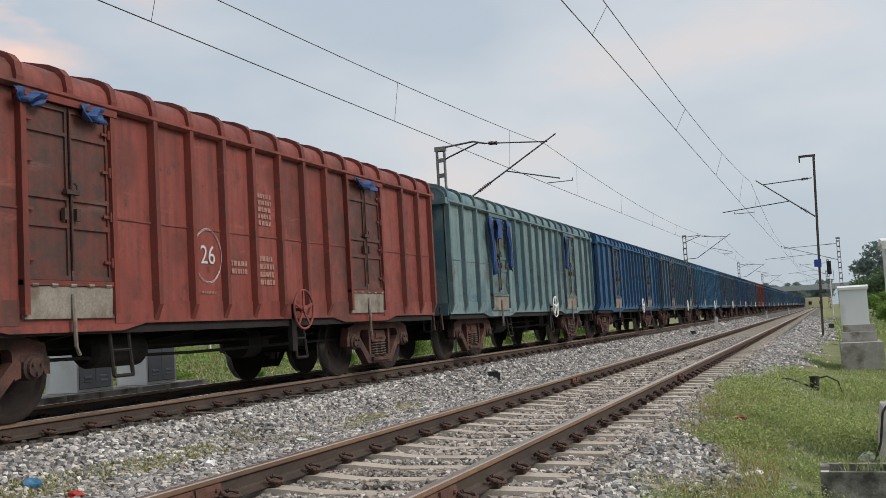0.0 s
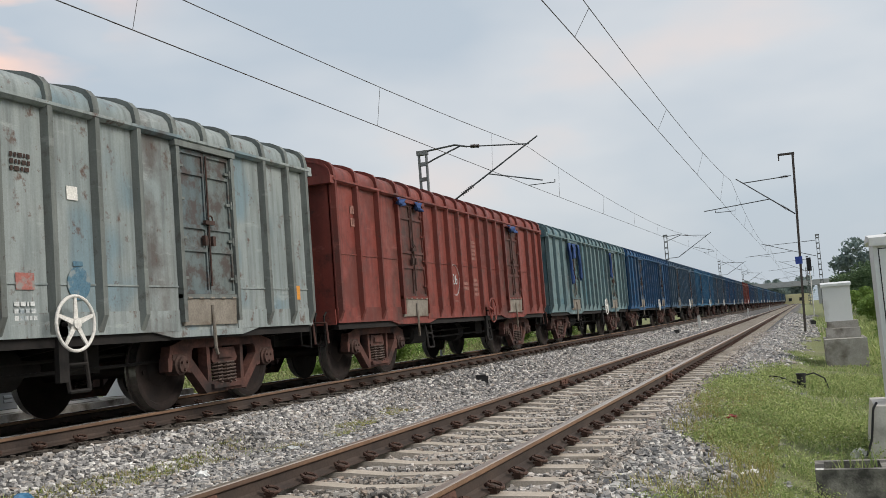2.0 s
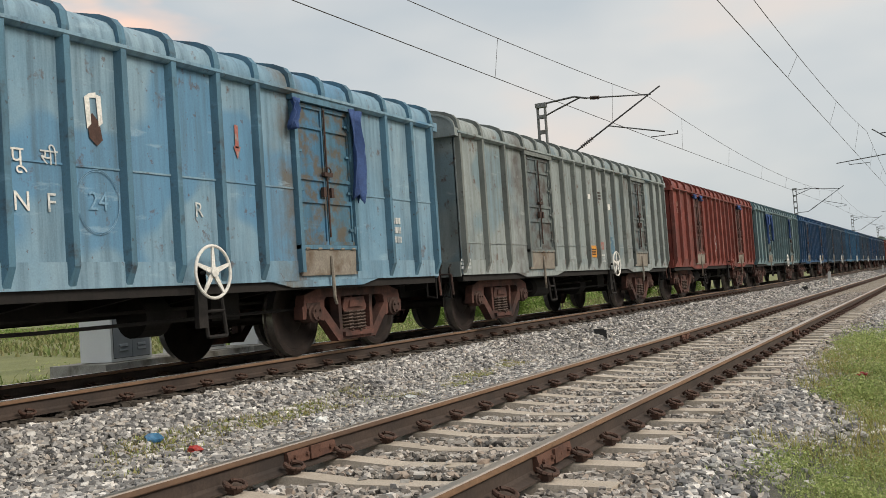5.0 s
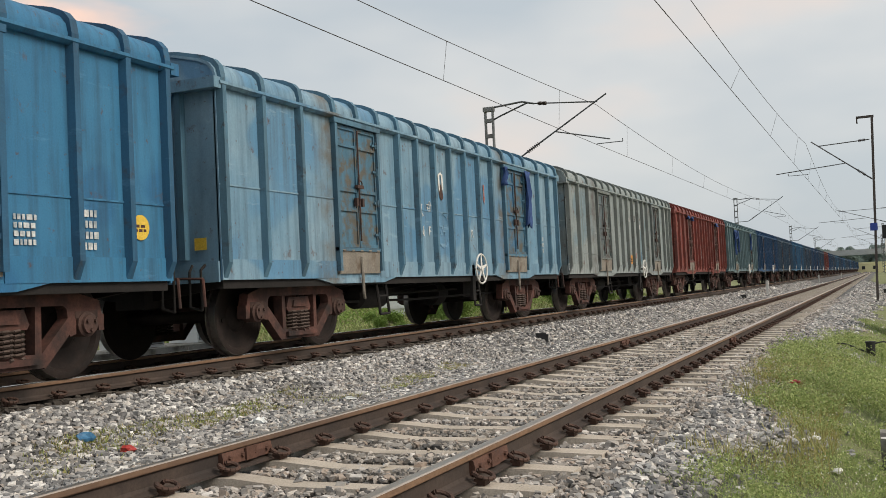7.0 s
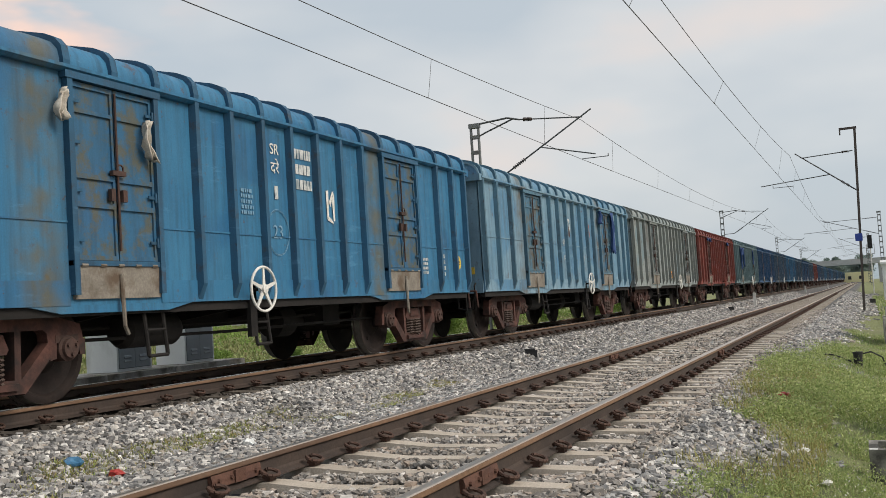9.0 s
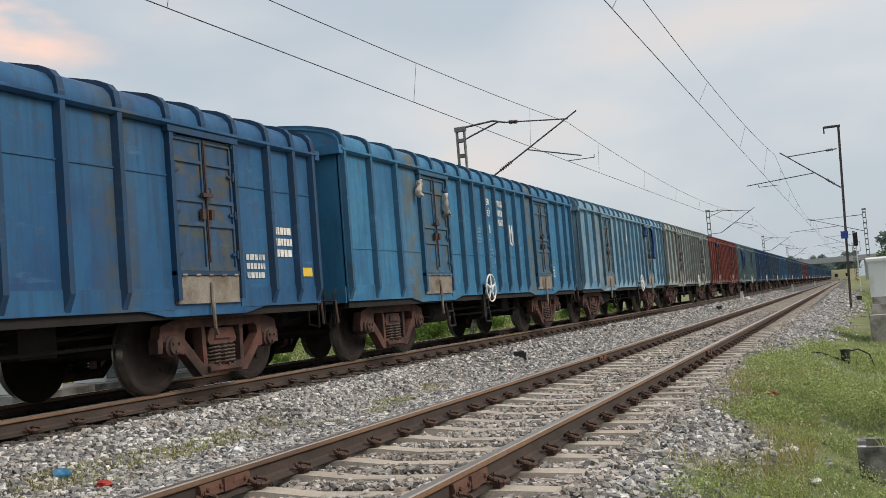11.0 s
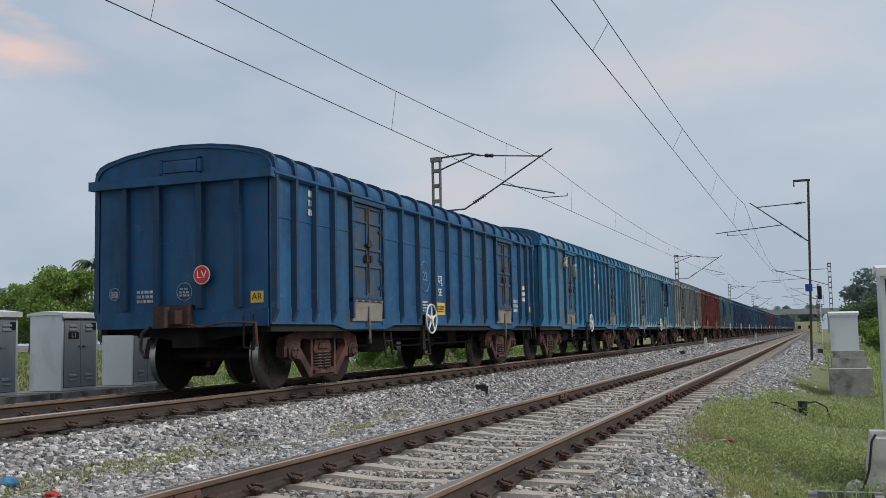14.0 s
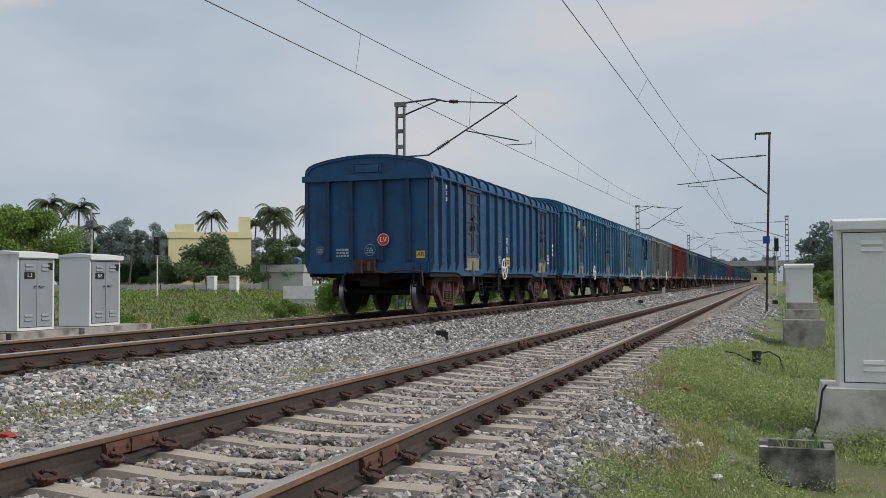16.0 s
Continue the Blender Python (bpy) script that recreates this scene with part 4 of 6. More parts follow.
def door_parts(w, s, y0, y1, detail):
    """A double-leaf door on the side s (1 or -1), its frame and the fall plate below it."""
    X = lambda a, b: (min(s * a, s * b), max(s * a, s * b))
    zb, zt = 1.36, ZE - 0.14
    bm = bmesh.new()
    for a, b in ((y0, y0 + 0.07), (y1 - 0.07, y1)):
        add_box(bm, *X(HALF - 0.04, HALF + 0.075), a, b, Z0 + 0.1, zt + 0.03)
    add_box(bm, *X(HALF - 0.04, HALF + 0.085), y0 - 0.03, y1 + 0.03, zt + 0.03, zt + 0.10)
    add_box(bm, *X(HALF - 0.04, HALF + 0.06), y0, y1, zb - 0.05, zb)
    bevelled(bm, 0.006)
    part("door_frame", bm, RIBS_SHADED["blue"], w)
    ym = (y0 + y1) / 2
    for a, b in ((y0 + 0.075, ym - 0.008), (ym + 0.008, y1 - 0.075)):
        bm = bmesh.new()
        add_box(bm, *X(HALF - 0.03, HALF + 0.012), a, b, zb + 0.005, zt + 0.02)
        for c, d in ((zb + 0.005, zb + 0.05), (zb + 0.52, zb + 0.575), (zb + 0.80, zb + 0.85), (zt - 0.28, zt - 0.24), (zt - 0.03, zt + 0.02)):
            add_box(bm, *X(HALF + 0.012, HALF + 0.036), a, b, c, d)
        for c, d in ((a, a + 0.035), (b - 0.035, b)):
            add_box(bm, *X(HALF + 0.012, HALF + 0.034), c, d, zb + 0.05, zt - 0.03)
        bevelled(bm, 0.004)
        leaf = part("door_leaf", bm, DOORS["blue"], w)
        if detail:
            for z in (zb + 0.20, zb + 0.68, zb + 1.15, zb + 1.55):
                hb = bmesh.new()
                yy = a if a < ym - 0.3 else b
                add_tube(hb, (s * (HALF + 0.05), yy, z - 0.05), (s * (HALF + 0.05), yy, z + 0.05), 0.016, 0.016, 8)
                add_box(hb, *X(HALF + 0.03, HALF + 0.045), min(yy, yy + (0.10 if yy == a else -0.10)), max(yy, yy + (0.10 if yy == a else -0.10)), z - 0.016, z + 0.016)
                part("hinge", hb, RIBS_SHADED["blue"], leaf)
    bm = bmesh.new()
    add_tube(bm, (s * (HALF + 0.06), ym, zb + 0.1), (s * (HALF + 0.06), ym, zt - 0.02), 0.014, 0.014, 6)
    add_box(bm, *X(HALF + 0.035, HALF + 0.085), ym - 0.09, ym + 0.10, zb + 0.86, zb + 0.91)
    add_box(bm, *X(HALF + 0.035, HALF + 0.080), ym - 0.12, ym - 0.06, zb + 0.60, zb + 0.72)
    add_box(bm, *X(HALF + 0.035, HALF + 0.080), ym + 0.05, ym + 0.11, zb + 0.60, zb + 0.72)
    add_ring(bm, (s * (HALF + 0.07), ym + 0.03, zb + 0.93), 0.045, 0.010, "x", 10, 5)
    part("door_bolt", bm, M_BOGIE_DARK, w, "dark rusty locking bar and hasp")
    bm = bmesh.new()
    add_prism(bm, [(s * (HALF - 0.02), zb - 0.055), (s * (HALF + 0.045), zb - 0.055), (s * (HALF + 0.03), Z0 + 0.06), (s * (HALF - 0.02), Z0 + 0.06)], y0 + 0.04, y1 - 0.04, "y")
    for k in range(5):
        yy = y0 + 0.15 + k * (y1 - y0 - 0.3) / 4
        add_tube(bm, (s * (HALF + 0.05), yy - 0.04, zb - 0.045), (s * (HALF + 0.05), yy + 0.04, zb - 0.045), 0.018, 0.018, 6)
    part("fall_plate", bm, M_FLAP, w, "scuffed pale fall plate below the door")
    bm = bmesh.new()
    add_prism(bm, [(y0 - 0.55, Z0 + 0.004), (y0 - 0.12, Z0 - 0.075), (y1 + 0.12, Z0 - 0.075), (y1 + 0.55, Z0 + 0.004)], *X(HALF - 0.03, HALF + 0.004), "x")
    part("sill_gusset", bm, PAINTS["blue"], w)
    bm = bmesh.new()
    add_path(bm, [(s * (HALF + 0.05), ym + 0.0, Z0 + 0.30), (s * (HALF + 0.06), ym, Z0 + 0.0), (s * (HALF + 0.05), ym + 0.02, Z0 - 0.22), (s * (HALF + 0.02), ym + 0.10, Z0 - 0.30)], 0.022, 6)
    if detail:
        part("door_stop", bm, M_FLAP, w)


def side_wall(w, s, detail):
    rib = rib_mesh()
    X = lambda a, b: (min(s * a, s * b), max(s * a, s * b))
    edges = [0.0, DOOR_Y[0][0], DOOR_Y[0][1], DOOR_Y[1][0], DOOR_Y[1][1], L]
    for a, b in ((edges[0], edges[1]), (edges[2], edges[3]), (edges[4], edges[5])):
        bm = bmesh.new()
        add_box(bm, *X(HALF - 0.04, HALF), a, b, Z0, ZE)
        part("side_sheet", bm, PAINTS["blue"], w)
    for a, b in DOOR_Y:
        bm = bmesh.new()
        add_box(bm, *X(HALF - 0.04, HALF), a, b, Z0, 1.33)
        part("sill_sheet", bm, PAINTS["blue"], w)
        bm = bmesh.new()
        add_box(bm, *X(HALF - 0.04, HALF), a, b, ZE - 0.15, ZE)
        part("lintel_sheet", bm, PAINTS["blue"], w)
    bm = bmesh.new()
    for a, b in ((edges[0], edges[1]), (edges[2], edges[3]), (edges[4], edges[5])):
        add_box(bm, *X(HALF, HALF + 0.012), a, b, SEAM_Z, SEAM_Z + 0.018)
        add_box(bm, *X(HALF, HALF + 0.010), a, b, Z0 + 0.0, Z0 + 0.24)
    part("lap_seam", bm, PAINTS["blue"], w)
    bm = bmesh.new()
    add_prism(bm, [(s * HALF, ZE - 0.05), (s * (HALF + 0.05), ZE - 0.05), (s * (HALF + 0.095), ZE - 0.02), (s * (HALF + 0.095), ZE + 0.012), (s * HALF, ZE + 0.012)], -0.03, L + 0.03, "y")
    part("cant_rail", bm, PAINTS["blue"], w)
    if not detail and s < 0:
        tagged(part("ribs", joined("ribs", rib, [((-HALF, y, 0), -1) for y in RIB_Y], RIBS_SHADED["blue"]), None, w), kind="stuff")
        return
    for y in RIB_Y:
        part("rib", rib, None, w, "", pose(s * HALF, y, 0, 0, 0, 0 if s > 0 else 180))


def end_wall(w, y, s):
    """An end of the wagon, looking towards s along the track."""
    bm = bmesh.new()
    add_prism(bm, end_poly(), min(y, y - s * 0.05), max(y, y - s * 0.05), "y")
    part("end_wall", bm, PAINTS["blue"], w)
    Y = lambda a, b: (min(y + s * a, y + s * b), max(y + s * a, y + s * b))
    for x in (-0.93, -0.37, 0.34, 0.96):
        bm = bmesh.new()
        ya, yb = Y(0.0, 0.09)
        add_box(bm, x - 0.045, x + 0.045, ya, yb, Z0 + 0.25, ZE - 0.06)
        bevelled(bm, 0.012)
        part("end_stanchion", bm, RIBS_SHADED["blue"], w)
    bm = bmesh.new()
    ya, yb = Y(0.0, 0.13)
    add_box(bm, -HALF - 0.08, HALF + 0.08, ya, yb, ZE - 0.08, ZE + 0.05)
    bevelled(bm, 0.01)
    part("end_rail", bm, PAINTS["blue"], w)
    bm = bmesh.new()
    ya, yb = Y(0.0, 0.05)
    for a, b, c, d in ((-0.34, -0.29, ZE + 0.07, ZE + 0.30), (0.29, 0.34, ZE + 0.07, ZE + 0.30), (-0.34, 0.34, ZE + 0.05, ZE + 0.09), (-0.34, 0.34, ZE + 0.28, ZE + 0.31)):
        add_box(bm, a, b, ya, yb, c, d)
    add_prism(bm, [(min(ya, yb) if s < 0 else ya, ZE + 0.27), (y + s * 0.06, ZE + 0.12), (y + s * 0.06, ZE + 0.10), (y, ZE + 0.10)], -0.28, 0.28, "x")
    part("end_vent", bm, PAINTS["blue"], w)
    bm = bmesh.new()
    ya, yb = Y(0.0, 0.03)
    add_box(bm, -HALF + 0.03, HALF - 0.03, ya, yb, Z0 - 0.02, Z0 + 0.22)
    bevelled(bm, 0.01)
    part("headstock", bm, PAINTS["blue"], w)
    bm = bmesh.new()
    ya, yb = Y(-0.3, 0.16)
    add_box(bm, -0.22, 0.22, ya, yb, Z0 - 0.02, Z0 + 0.30)
    ya, yb = Y(0.1, 0.34)
    add_box(bm, -0.13, 0.13, ya, yb, Z0 + 0.03, Z0 + 0.22)
    bevelled(bm, 0.03, 2)
    coupler = part("coupler", bm, M_BOGIE_DARK, w, "rusty knuckle coupler")
    bm = bmesh.new()
    ya, yb = Y(0.30, 0.42)
    add_box(bm, -0.17, 0.02, ya, yb, Z0 - 0.02, Z0 + 0.27)
    bevelled(bm, 0.03, 2)
    part("knuckle", bm, M_BOGIE_DARK, coupler)
    bm = bmesh.new()
    add_path(bm, [(0.25, y + s * 0.22, Z0 + 0.02), (0.5, y + s * 0.24, Z0 - 0.02), (0.9, y + s * 0.24, Z0 + 0.04), (1.34, y + s * 0.22, Z0 + 0.02), (1.36, y + s * 0.22, Z0 - 0.30)], 0.018, 6)
    part("uncoupling_lever", bm, M_BOGIE, w)
    bm = bmesh.new()
    add_path(bm, [(-0.45, y + s * 0.10, Z0 + 0.0), (-0.47, y + s * 0.26, Z0 - 0.08), (-0.44, y + s * 0.33, Z0 - 0.30), (-0.35, y + s * 0.36, Z0 - 0.42)], 0.024, 7)
    part("air_hose", bm, M_BLACK, w, "black rubber brake hose")
    for x in (1.14,):
        bm = bmesh.new()
        add_path(bm, [(x, y + s * 0.14, Z0 + 0.18), (x, y + s * 0.20, Z0 + 0.1), (x, y + s * 0.20, Z0 - 0.30), (x + 0.16, y + s * 0.20, Z0 - 0.34), (x + 0.16, y + s * 0.20, Z0 + 0.12), (x + 0.16, y + s * 0.12, Z0 + 0.18)], 0.016, 6)
        part("shunter_step", bm, M_UNDER, w)


def bogie(w, y, detail):
    bg = new("bogie")
    bg.parent = w
    bg.matrix_basis = pose(0, y, 0)
    sets = []
    for s in (-1, 1):
        part("side_frame", ME["side_frame"], None, bg, "rust-red cast side frame", pose(s * 1.14, 0, 0, 0, 0, 0 if s > 0 else 180))
        part("spring", ME["spring"], None, bg, "", (s * 1.15, 0, 0))
        if detail:
            for t in (-1, 1):
                part("axle_box", ME["axle_box"], None, bg, "", pose(s * 1.15, t, 0.53, 0, 0, 0 if s > 0 else 180))
    part("bolster", ME["bolster"], None, bg)
    for t in (-1, 1):
        sets.append(part("wheelset", ME["wheelset"], None, bg, "dark worn steel wheelset", (0, t, 0.497)))
    return sets


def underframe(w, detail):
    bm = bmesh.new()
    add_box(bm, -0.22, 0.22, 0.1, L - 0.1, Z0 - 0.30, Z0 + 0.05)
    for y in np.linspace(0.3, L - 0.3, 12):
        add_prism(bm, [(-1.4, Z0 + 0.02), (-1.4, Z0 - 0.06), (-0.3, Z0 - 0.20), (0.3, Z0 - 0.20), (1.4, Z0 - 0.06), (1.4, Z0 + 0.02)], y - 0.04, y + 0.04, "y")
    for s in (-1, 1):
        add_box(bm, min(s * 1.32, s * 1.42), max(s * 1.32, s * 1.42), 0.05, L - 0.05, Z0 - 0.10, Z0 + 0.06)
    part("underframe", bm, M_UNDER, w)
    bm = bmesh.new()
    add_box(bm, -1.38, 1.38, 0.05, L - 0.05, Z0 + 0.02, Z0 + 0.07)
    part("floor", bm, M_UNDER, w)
    bm = bmesh.new()
    add_lathe(bm, [(4.1, 0.0), (4.12, 0.14), (4.2, 0.19), (5.0, 0.19), (5.08, 0.14), (5.1, 0.0)], "y", (0.85, 0, Z0 - 0.28), 18)
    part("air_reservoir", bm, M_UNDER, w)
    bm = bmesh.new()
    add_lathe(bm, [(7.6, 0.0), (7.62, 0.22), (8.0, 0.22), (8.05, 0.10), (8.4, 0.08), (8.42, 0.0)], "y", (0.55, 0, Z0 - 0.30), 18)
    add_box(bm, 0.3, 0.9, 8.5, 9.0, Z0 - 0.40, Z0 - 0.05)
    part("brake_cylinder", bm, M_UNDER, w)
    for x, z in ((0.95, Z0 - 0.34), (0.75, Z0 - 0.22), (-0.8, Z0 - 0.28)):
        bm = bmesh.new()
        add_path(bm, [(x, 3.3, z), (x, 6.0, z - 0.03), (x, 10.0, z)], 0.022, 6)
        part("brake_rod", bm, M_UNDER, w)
    if detail:
        for a, b in ((3.95, 4.25), (WHEEL_Y + 0.1, WHEEL_Y + 0.4)):
            bm = bmesh.new()
            add_path(bm, [(1.36, a, Z0), (1.42, a, Z0 - 0.55), (1.42, b, Z0 - 0.55), (1.36, b, Z0)], 0.022, 6)
            add_path(bm, [(1.40, a, Z0 - 0.28), (1.40, b, Z0 - 0.28)], 0.018, 6)
            part("foot_step", bm, M_UNDER, w, "dark iron step under the sill")
    bm = bmesh.new()
    add_box(bm, 1.2, 1.45, WHEEL_Y - 0.03, WHEEL_Y + 0.03, Z0 - 0.08, Z0 - 0.02)
    add_tube(bm, (1.0, WHEEL_Y, Z0 + 0.12), (HALF + 0.16, WHEEL_Y, Z0 + 0.12), 0.022, 0.022, 8)
    add_box(bm, 1.40, 1.46, WHEEL_Y - 0.07, WHEEL_Y + 0.07, Z0 - 0.45, Z0 + 0.2)
    part("brake_spindle", bm, M_UNDER, w)
    part("brake_wheel", ME["brake_wheel"], None, w, "white-painted five-spoke hand brake wheel", (HALF + 0.17, WHEEL_Y, Z0 + 0.12))


def build_wagon(detail):
    w = thing("goods_wagon", "", "freight wagon", "wagons of the goods train")
    for s in (-1, 1):
        side_wall(w, s, detail)
        for y0, y1 in DOOR_Y:
            door_parts(w, s, y0, y1, detail)
    end_wall(w, 0.0, -1)
    end_wall(w, L, 1)
    bm = bmesh.new()
    roof_shell(bm, -0.03, L + 0.03)
    part("roof", bm, PAINTS["blue"], w, "arched sheet-steel roof", None, True)
    bm = bmesh.new()
    roof_shell(bm, -0.045, 0.045, 0.045, 0.05)
    me = mesh_of("roof_rib", bm, RIBS_SHADED["blue"])
    for y in ROOF_RIB_Y:
        part("roof_rib", me, None, w, "", (0, y, 0))
    underframe(w, detail)
    for y in BOGIE_Y:
        bogie(w, y, detail)
    return w


wagon_a = build_wagon(True)
wagon_type(13.1, 3.22, ((2.83, 4.15), (9.55, 10.87)), 5.86, 1.72)
wagon_b = build_wagon(True)
wagon_type(13.1, 3.24, ((2.80, 4.18), (9.77, 11.03)), 7.80, 1.44)
wagon_d = build_wagon(True)
wagon_type(13.45, 3.03, ((2.45, 3.74), (10.20, 11.50)), 5.66, 2.42, 3)
wagon_c = build_wagon(True)
wagon_type(13.1, 3.22, ((2.62, 3.95), (9.45, 10.78)), 7.71, 2.03)
wagon_far = build_wagon(False)
PITCH = 13.98
TRAIN_Y = [(0, -51.75), (1.5, -44.60), (3.5, -35.10), (5, -27.97), (7, -18.85), (9, -9.87), (11, -1.16), (12.5, 5.36), (14.5, 14.06), (16, 20.24)]
START = 0.34  # the gap before each wagon but the last
COLOURS = ["deep blue", "blue", "light blue", "grey", "red", "teal", "deep blue", "slate blue", "blue", "slate blue", "deep blue", "slate blue", "red", "deep blue", "slate blue", "blue"]
LOOKS = {"deep blue": "dark blue covered goods wagon with ribbed sides and arched roof", "blue": "blue covered goods wagon with rust-stained double doors", "light blue": "faded light blue covered wagon with worn patched paint", "grey": "grey covered goods wagon with blue patches and dark doors", "red": "brick-red covered goods wagon with grimy brown doors", "teal": "pale teal covered wagon with tarpaulin-hung doors", "slate blue": "dull slate-blue covered goods wagon"}


def recolour(w, colour):
    tagged(w, LOOKS[colour])
    for o in w.children_recursive:
        if o.type != "MESH" or not o.material_slots:
            continue
        m = o.material_slots[0].material
        kinds = [c for c in (PAINTS, RIBS_SHADED, DOORS) if m == c["blue"]]
        if kinds:
            o.material_slots[0].link = "OBJECT"
            o.material_slots[0].material = kinds[0][colour]


def rot_dist(t):
    return np.interp(t, [p[0] for p in TRAIN_Y], [p[1] for p in TRAIN_Y])


wagons = [wagon_c, wagon_b, wagon_a, wagon_d]
for k in range(4, 8):
    wagons.append(copy_thing(wagon_a, pose(FAR_X, 14 * k, FAR_Z)))
wagons.append(wagon_far)
for k in range(9, 42):
    wagons.append(copy_thing(wagon_far, pose(FAR_X, 14 * k, FAR_Z)))
for k, w in enumerate(wagons):
    recolour(w, COLOURS[k] if k < len(COLOURS) else ("slate blue", "deep blue", "blue", "slate blue")[k % 4])


# ---- markings on the wagons ----
def mark(w, name, me, y, z, label, side=True, off=0.0):
    if side and w != wagons[0]:
        y -= START
    return tagged(part(name, me, None, w, label, pose(HALF + 0.011 + off, y, z, 90, 0, 90) if side else pose(y, -0.012 - off, z, 90, 0, 0)), kind="stuff" if "bars" in name or "lines" in name else "")


def bars_mesh(rows, width, height, mat, gap=0.35):
    """Plain bars in place of writing that cannot be read."""
    bm = bmesh.new()
    step = height / rows
    for r in range(rows):
        x = -width / 2
        z = height / 2 - step * (r + 1)
        while x < width / 2 - 0.02:
            k = random.uniform(0.03, 0.09) * max(width, 0.3) / 0.4
            add_box(bm, x, min(x + k, width / 2), z, z + step * (1 - gap), -0.0005, 0.002)
            x += k + 0.018
    return mesh_of("marking", bm, mat)


def plate_mesh(w, h, mat):
    bm = bmesh.new()
    add_box(bm, -w / 2, w / 2, -h / 2, h / 2, -0.0005, 0.002)
    return mesh_of("marking", bm, mat)


def disc_mesh(r, mat, t=0.004):
    bm = bmesh.new()
    add_lathe(bm, [(0.0, 0.0), (0.0, r), (t, r), (t, 0.0)], "z", (0, 0, 0), 32)
    return mesh_of("marking", bm, mat)


def chalk_circle(w, words, y, z, r=0.26, mat=None, size=0.95):
    mat = mat or M_CHALK_FAINT
    bm = bmesh.new()
    for k, rr in enumerate((r, r * 0.95)):
        pts = [(rr * math.cos(a) * (1 + 0.02 * math.sin(3 * a)), rr * 1.15 * math.sin(a), 0.001) for a in (2 * math.pi * i / 40 + 0.4 * k for i in range(41 - 6 * k))]
        add_path(bm, pts, 0.0035, 4)
    mark(w, "chalk_ring", mesh_of("chalk_ring", bm, mat), y, z, "hand-drawn chalk ring")
    mark(w, "chalk_number", text_mesh("chalk_number", words, r * size, mat, 0.001), y, z, "hand-drawn chalk number")


w0, w1, w2, w3, w4, w5 = wagons[:6]
# last wagon: tail disc, yellow plate and stencils on its rear end
mark(w0, "tail_disc_rim", disc_mesh(0.135, M_WHITE), 0.41, 1.64, "white rim of the tail disc", False, 0.09)
mark(w0, "tail_disc", disc_mesh(0.12, M_REDP), 0.41, 1.64, "round red last-vehicle disc", False, 0.095)
mark(w0, "tail_letters", text_mesh("tail_letters", "LV", 0.15, M_WHITE), 0.41, 1.64, "white letters on the disc", False, 0.101)
mark(w0, "yellow_plate", plate_mesh(0.20, 0.16, M_YELLOW), 1.24, 1.31, "small yellow stencilled plate", False, 0.002)
mark(w0, "plate_letters", text_mesh("plate_letters", "AR", 0.13, M_BLACK, 0.001), 1.24, 1.31, "black letters on yellow", False, 0.006)
for x, r in ((0.06, 0.125), (-1.14, 0.09)):
    bm = bmesh.new()
    for i in range(22):
        a0, a1 = 2 * math.pi * i / 22, 2 * math.pi * (i + 0.6) / 22
        add_path(bm, [(r * math.cos(a0), r * math.sin(a0), 0.001), (r * math.cos(a1), r * math.sin(a1), 0.001)], 0.006, 4)
    mark(w0, "stencil_ring", mesh_of("stencil_ring", bm, M_MARK), x, 1.42, "dotted white stencil ring", False)
    mark(w0, "stencil_bar", bars_mesh(3, r * 1.3, r * 1.1, M_MARK), x, 1.42, "small white stencil lines", False)
mark(w0, "stencil_bar", bars_mesh(3, 0.34, 0.20, M_MARK), -0.58, 1.38, "small white stencil lines", False)
mark(w0, "stencil_letters", text_mesh("stencil_letters", "SE", 0.21, M_WHITE), 6.57, 1.58, "white railway letters")
mark(w0, "stencil_letters", text_mesh("stencil_letters", "\u0926\u092a\u0942", 0.22, M_WHITE), 6.57, 1.84, "white railway letters")
mark(w0, "yellow_plate", plate_mesh(0.52, 0.24, M_YELLOW), 6.57, 1.26, "yellow stencilled panel")
mark(w0, "plate_lines", bars_mesh(3, 0.42, 0.14, M_BOGIE_DARK), 6.57, 1.26, "tiny dark print on yellow", True, 0.003)
chalk_circle(w0, "22", 5.76, 1.86)
mark(w0, "stencil_bar", bars_mesh(3, 0.46, 0.44, M_WHITE), 12.55, 1.78, "white stencilled number bars")
mark(w0, "stencil_bar", bars_mesh(3, 0.42, 0.34, M_MARK), 11.87, 1.45, "white stencilled number bars")
mark(w0, "stencil_bar", bars_mesh(3, 0.26, 0.42, M_MARK), 1.2, 2.75, "white stencilled number bars")
mark(w0, "stencil_bar", bars_mesh(4, 0.30, 0.22, M_MARK), 5.76, 1.30, "small white stencil lines")
mark(w0, "yellow_plate", plate_mesh(0.28, 0.12, M_YELLOW), 13.13, 1.36, "small yellow plate")
# blue wagon
mark(w1, "stencil_letters", text_mesh("stencil_letters", "SR", 0.20, M_WHITE), 6.85, 2.86, "white railway letters")
mark(w1, "stencil_letters", text_mesh("stencil_letters", "\u0926\u0930\u0947", 0.21, M_WHITE), 6.85, 2.62, "white railway letters")
mark(w1, "stencil_bar", bars_mesh(3, 0.46, 0.62, M_MARK), 7.53, 2.70, "white stencilled number bars")
bm = bmesh.new()
for pts in ([(-0.12, 0.21), (-0.05, 0.22), (-0.06, -0.14), (-0.11, -0.20)], [(-0.045, 0.05), (0.06, 0.21), (0.10, 0.22), (0.0, -0.01)], [(0.045, 0.10), (0.115, 0.20), (0.11, -0.20), (0.065, -0.22)], [(-0.10, -0.21), (-0.06, -0.15), (0.06, -0.23), (0.05, -0.25)]):
    add_prism(bm, pts, 0.0, 0.002, "z")
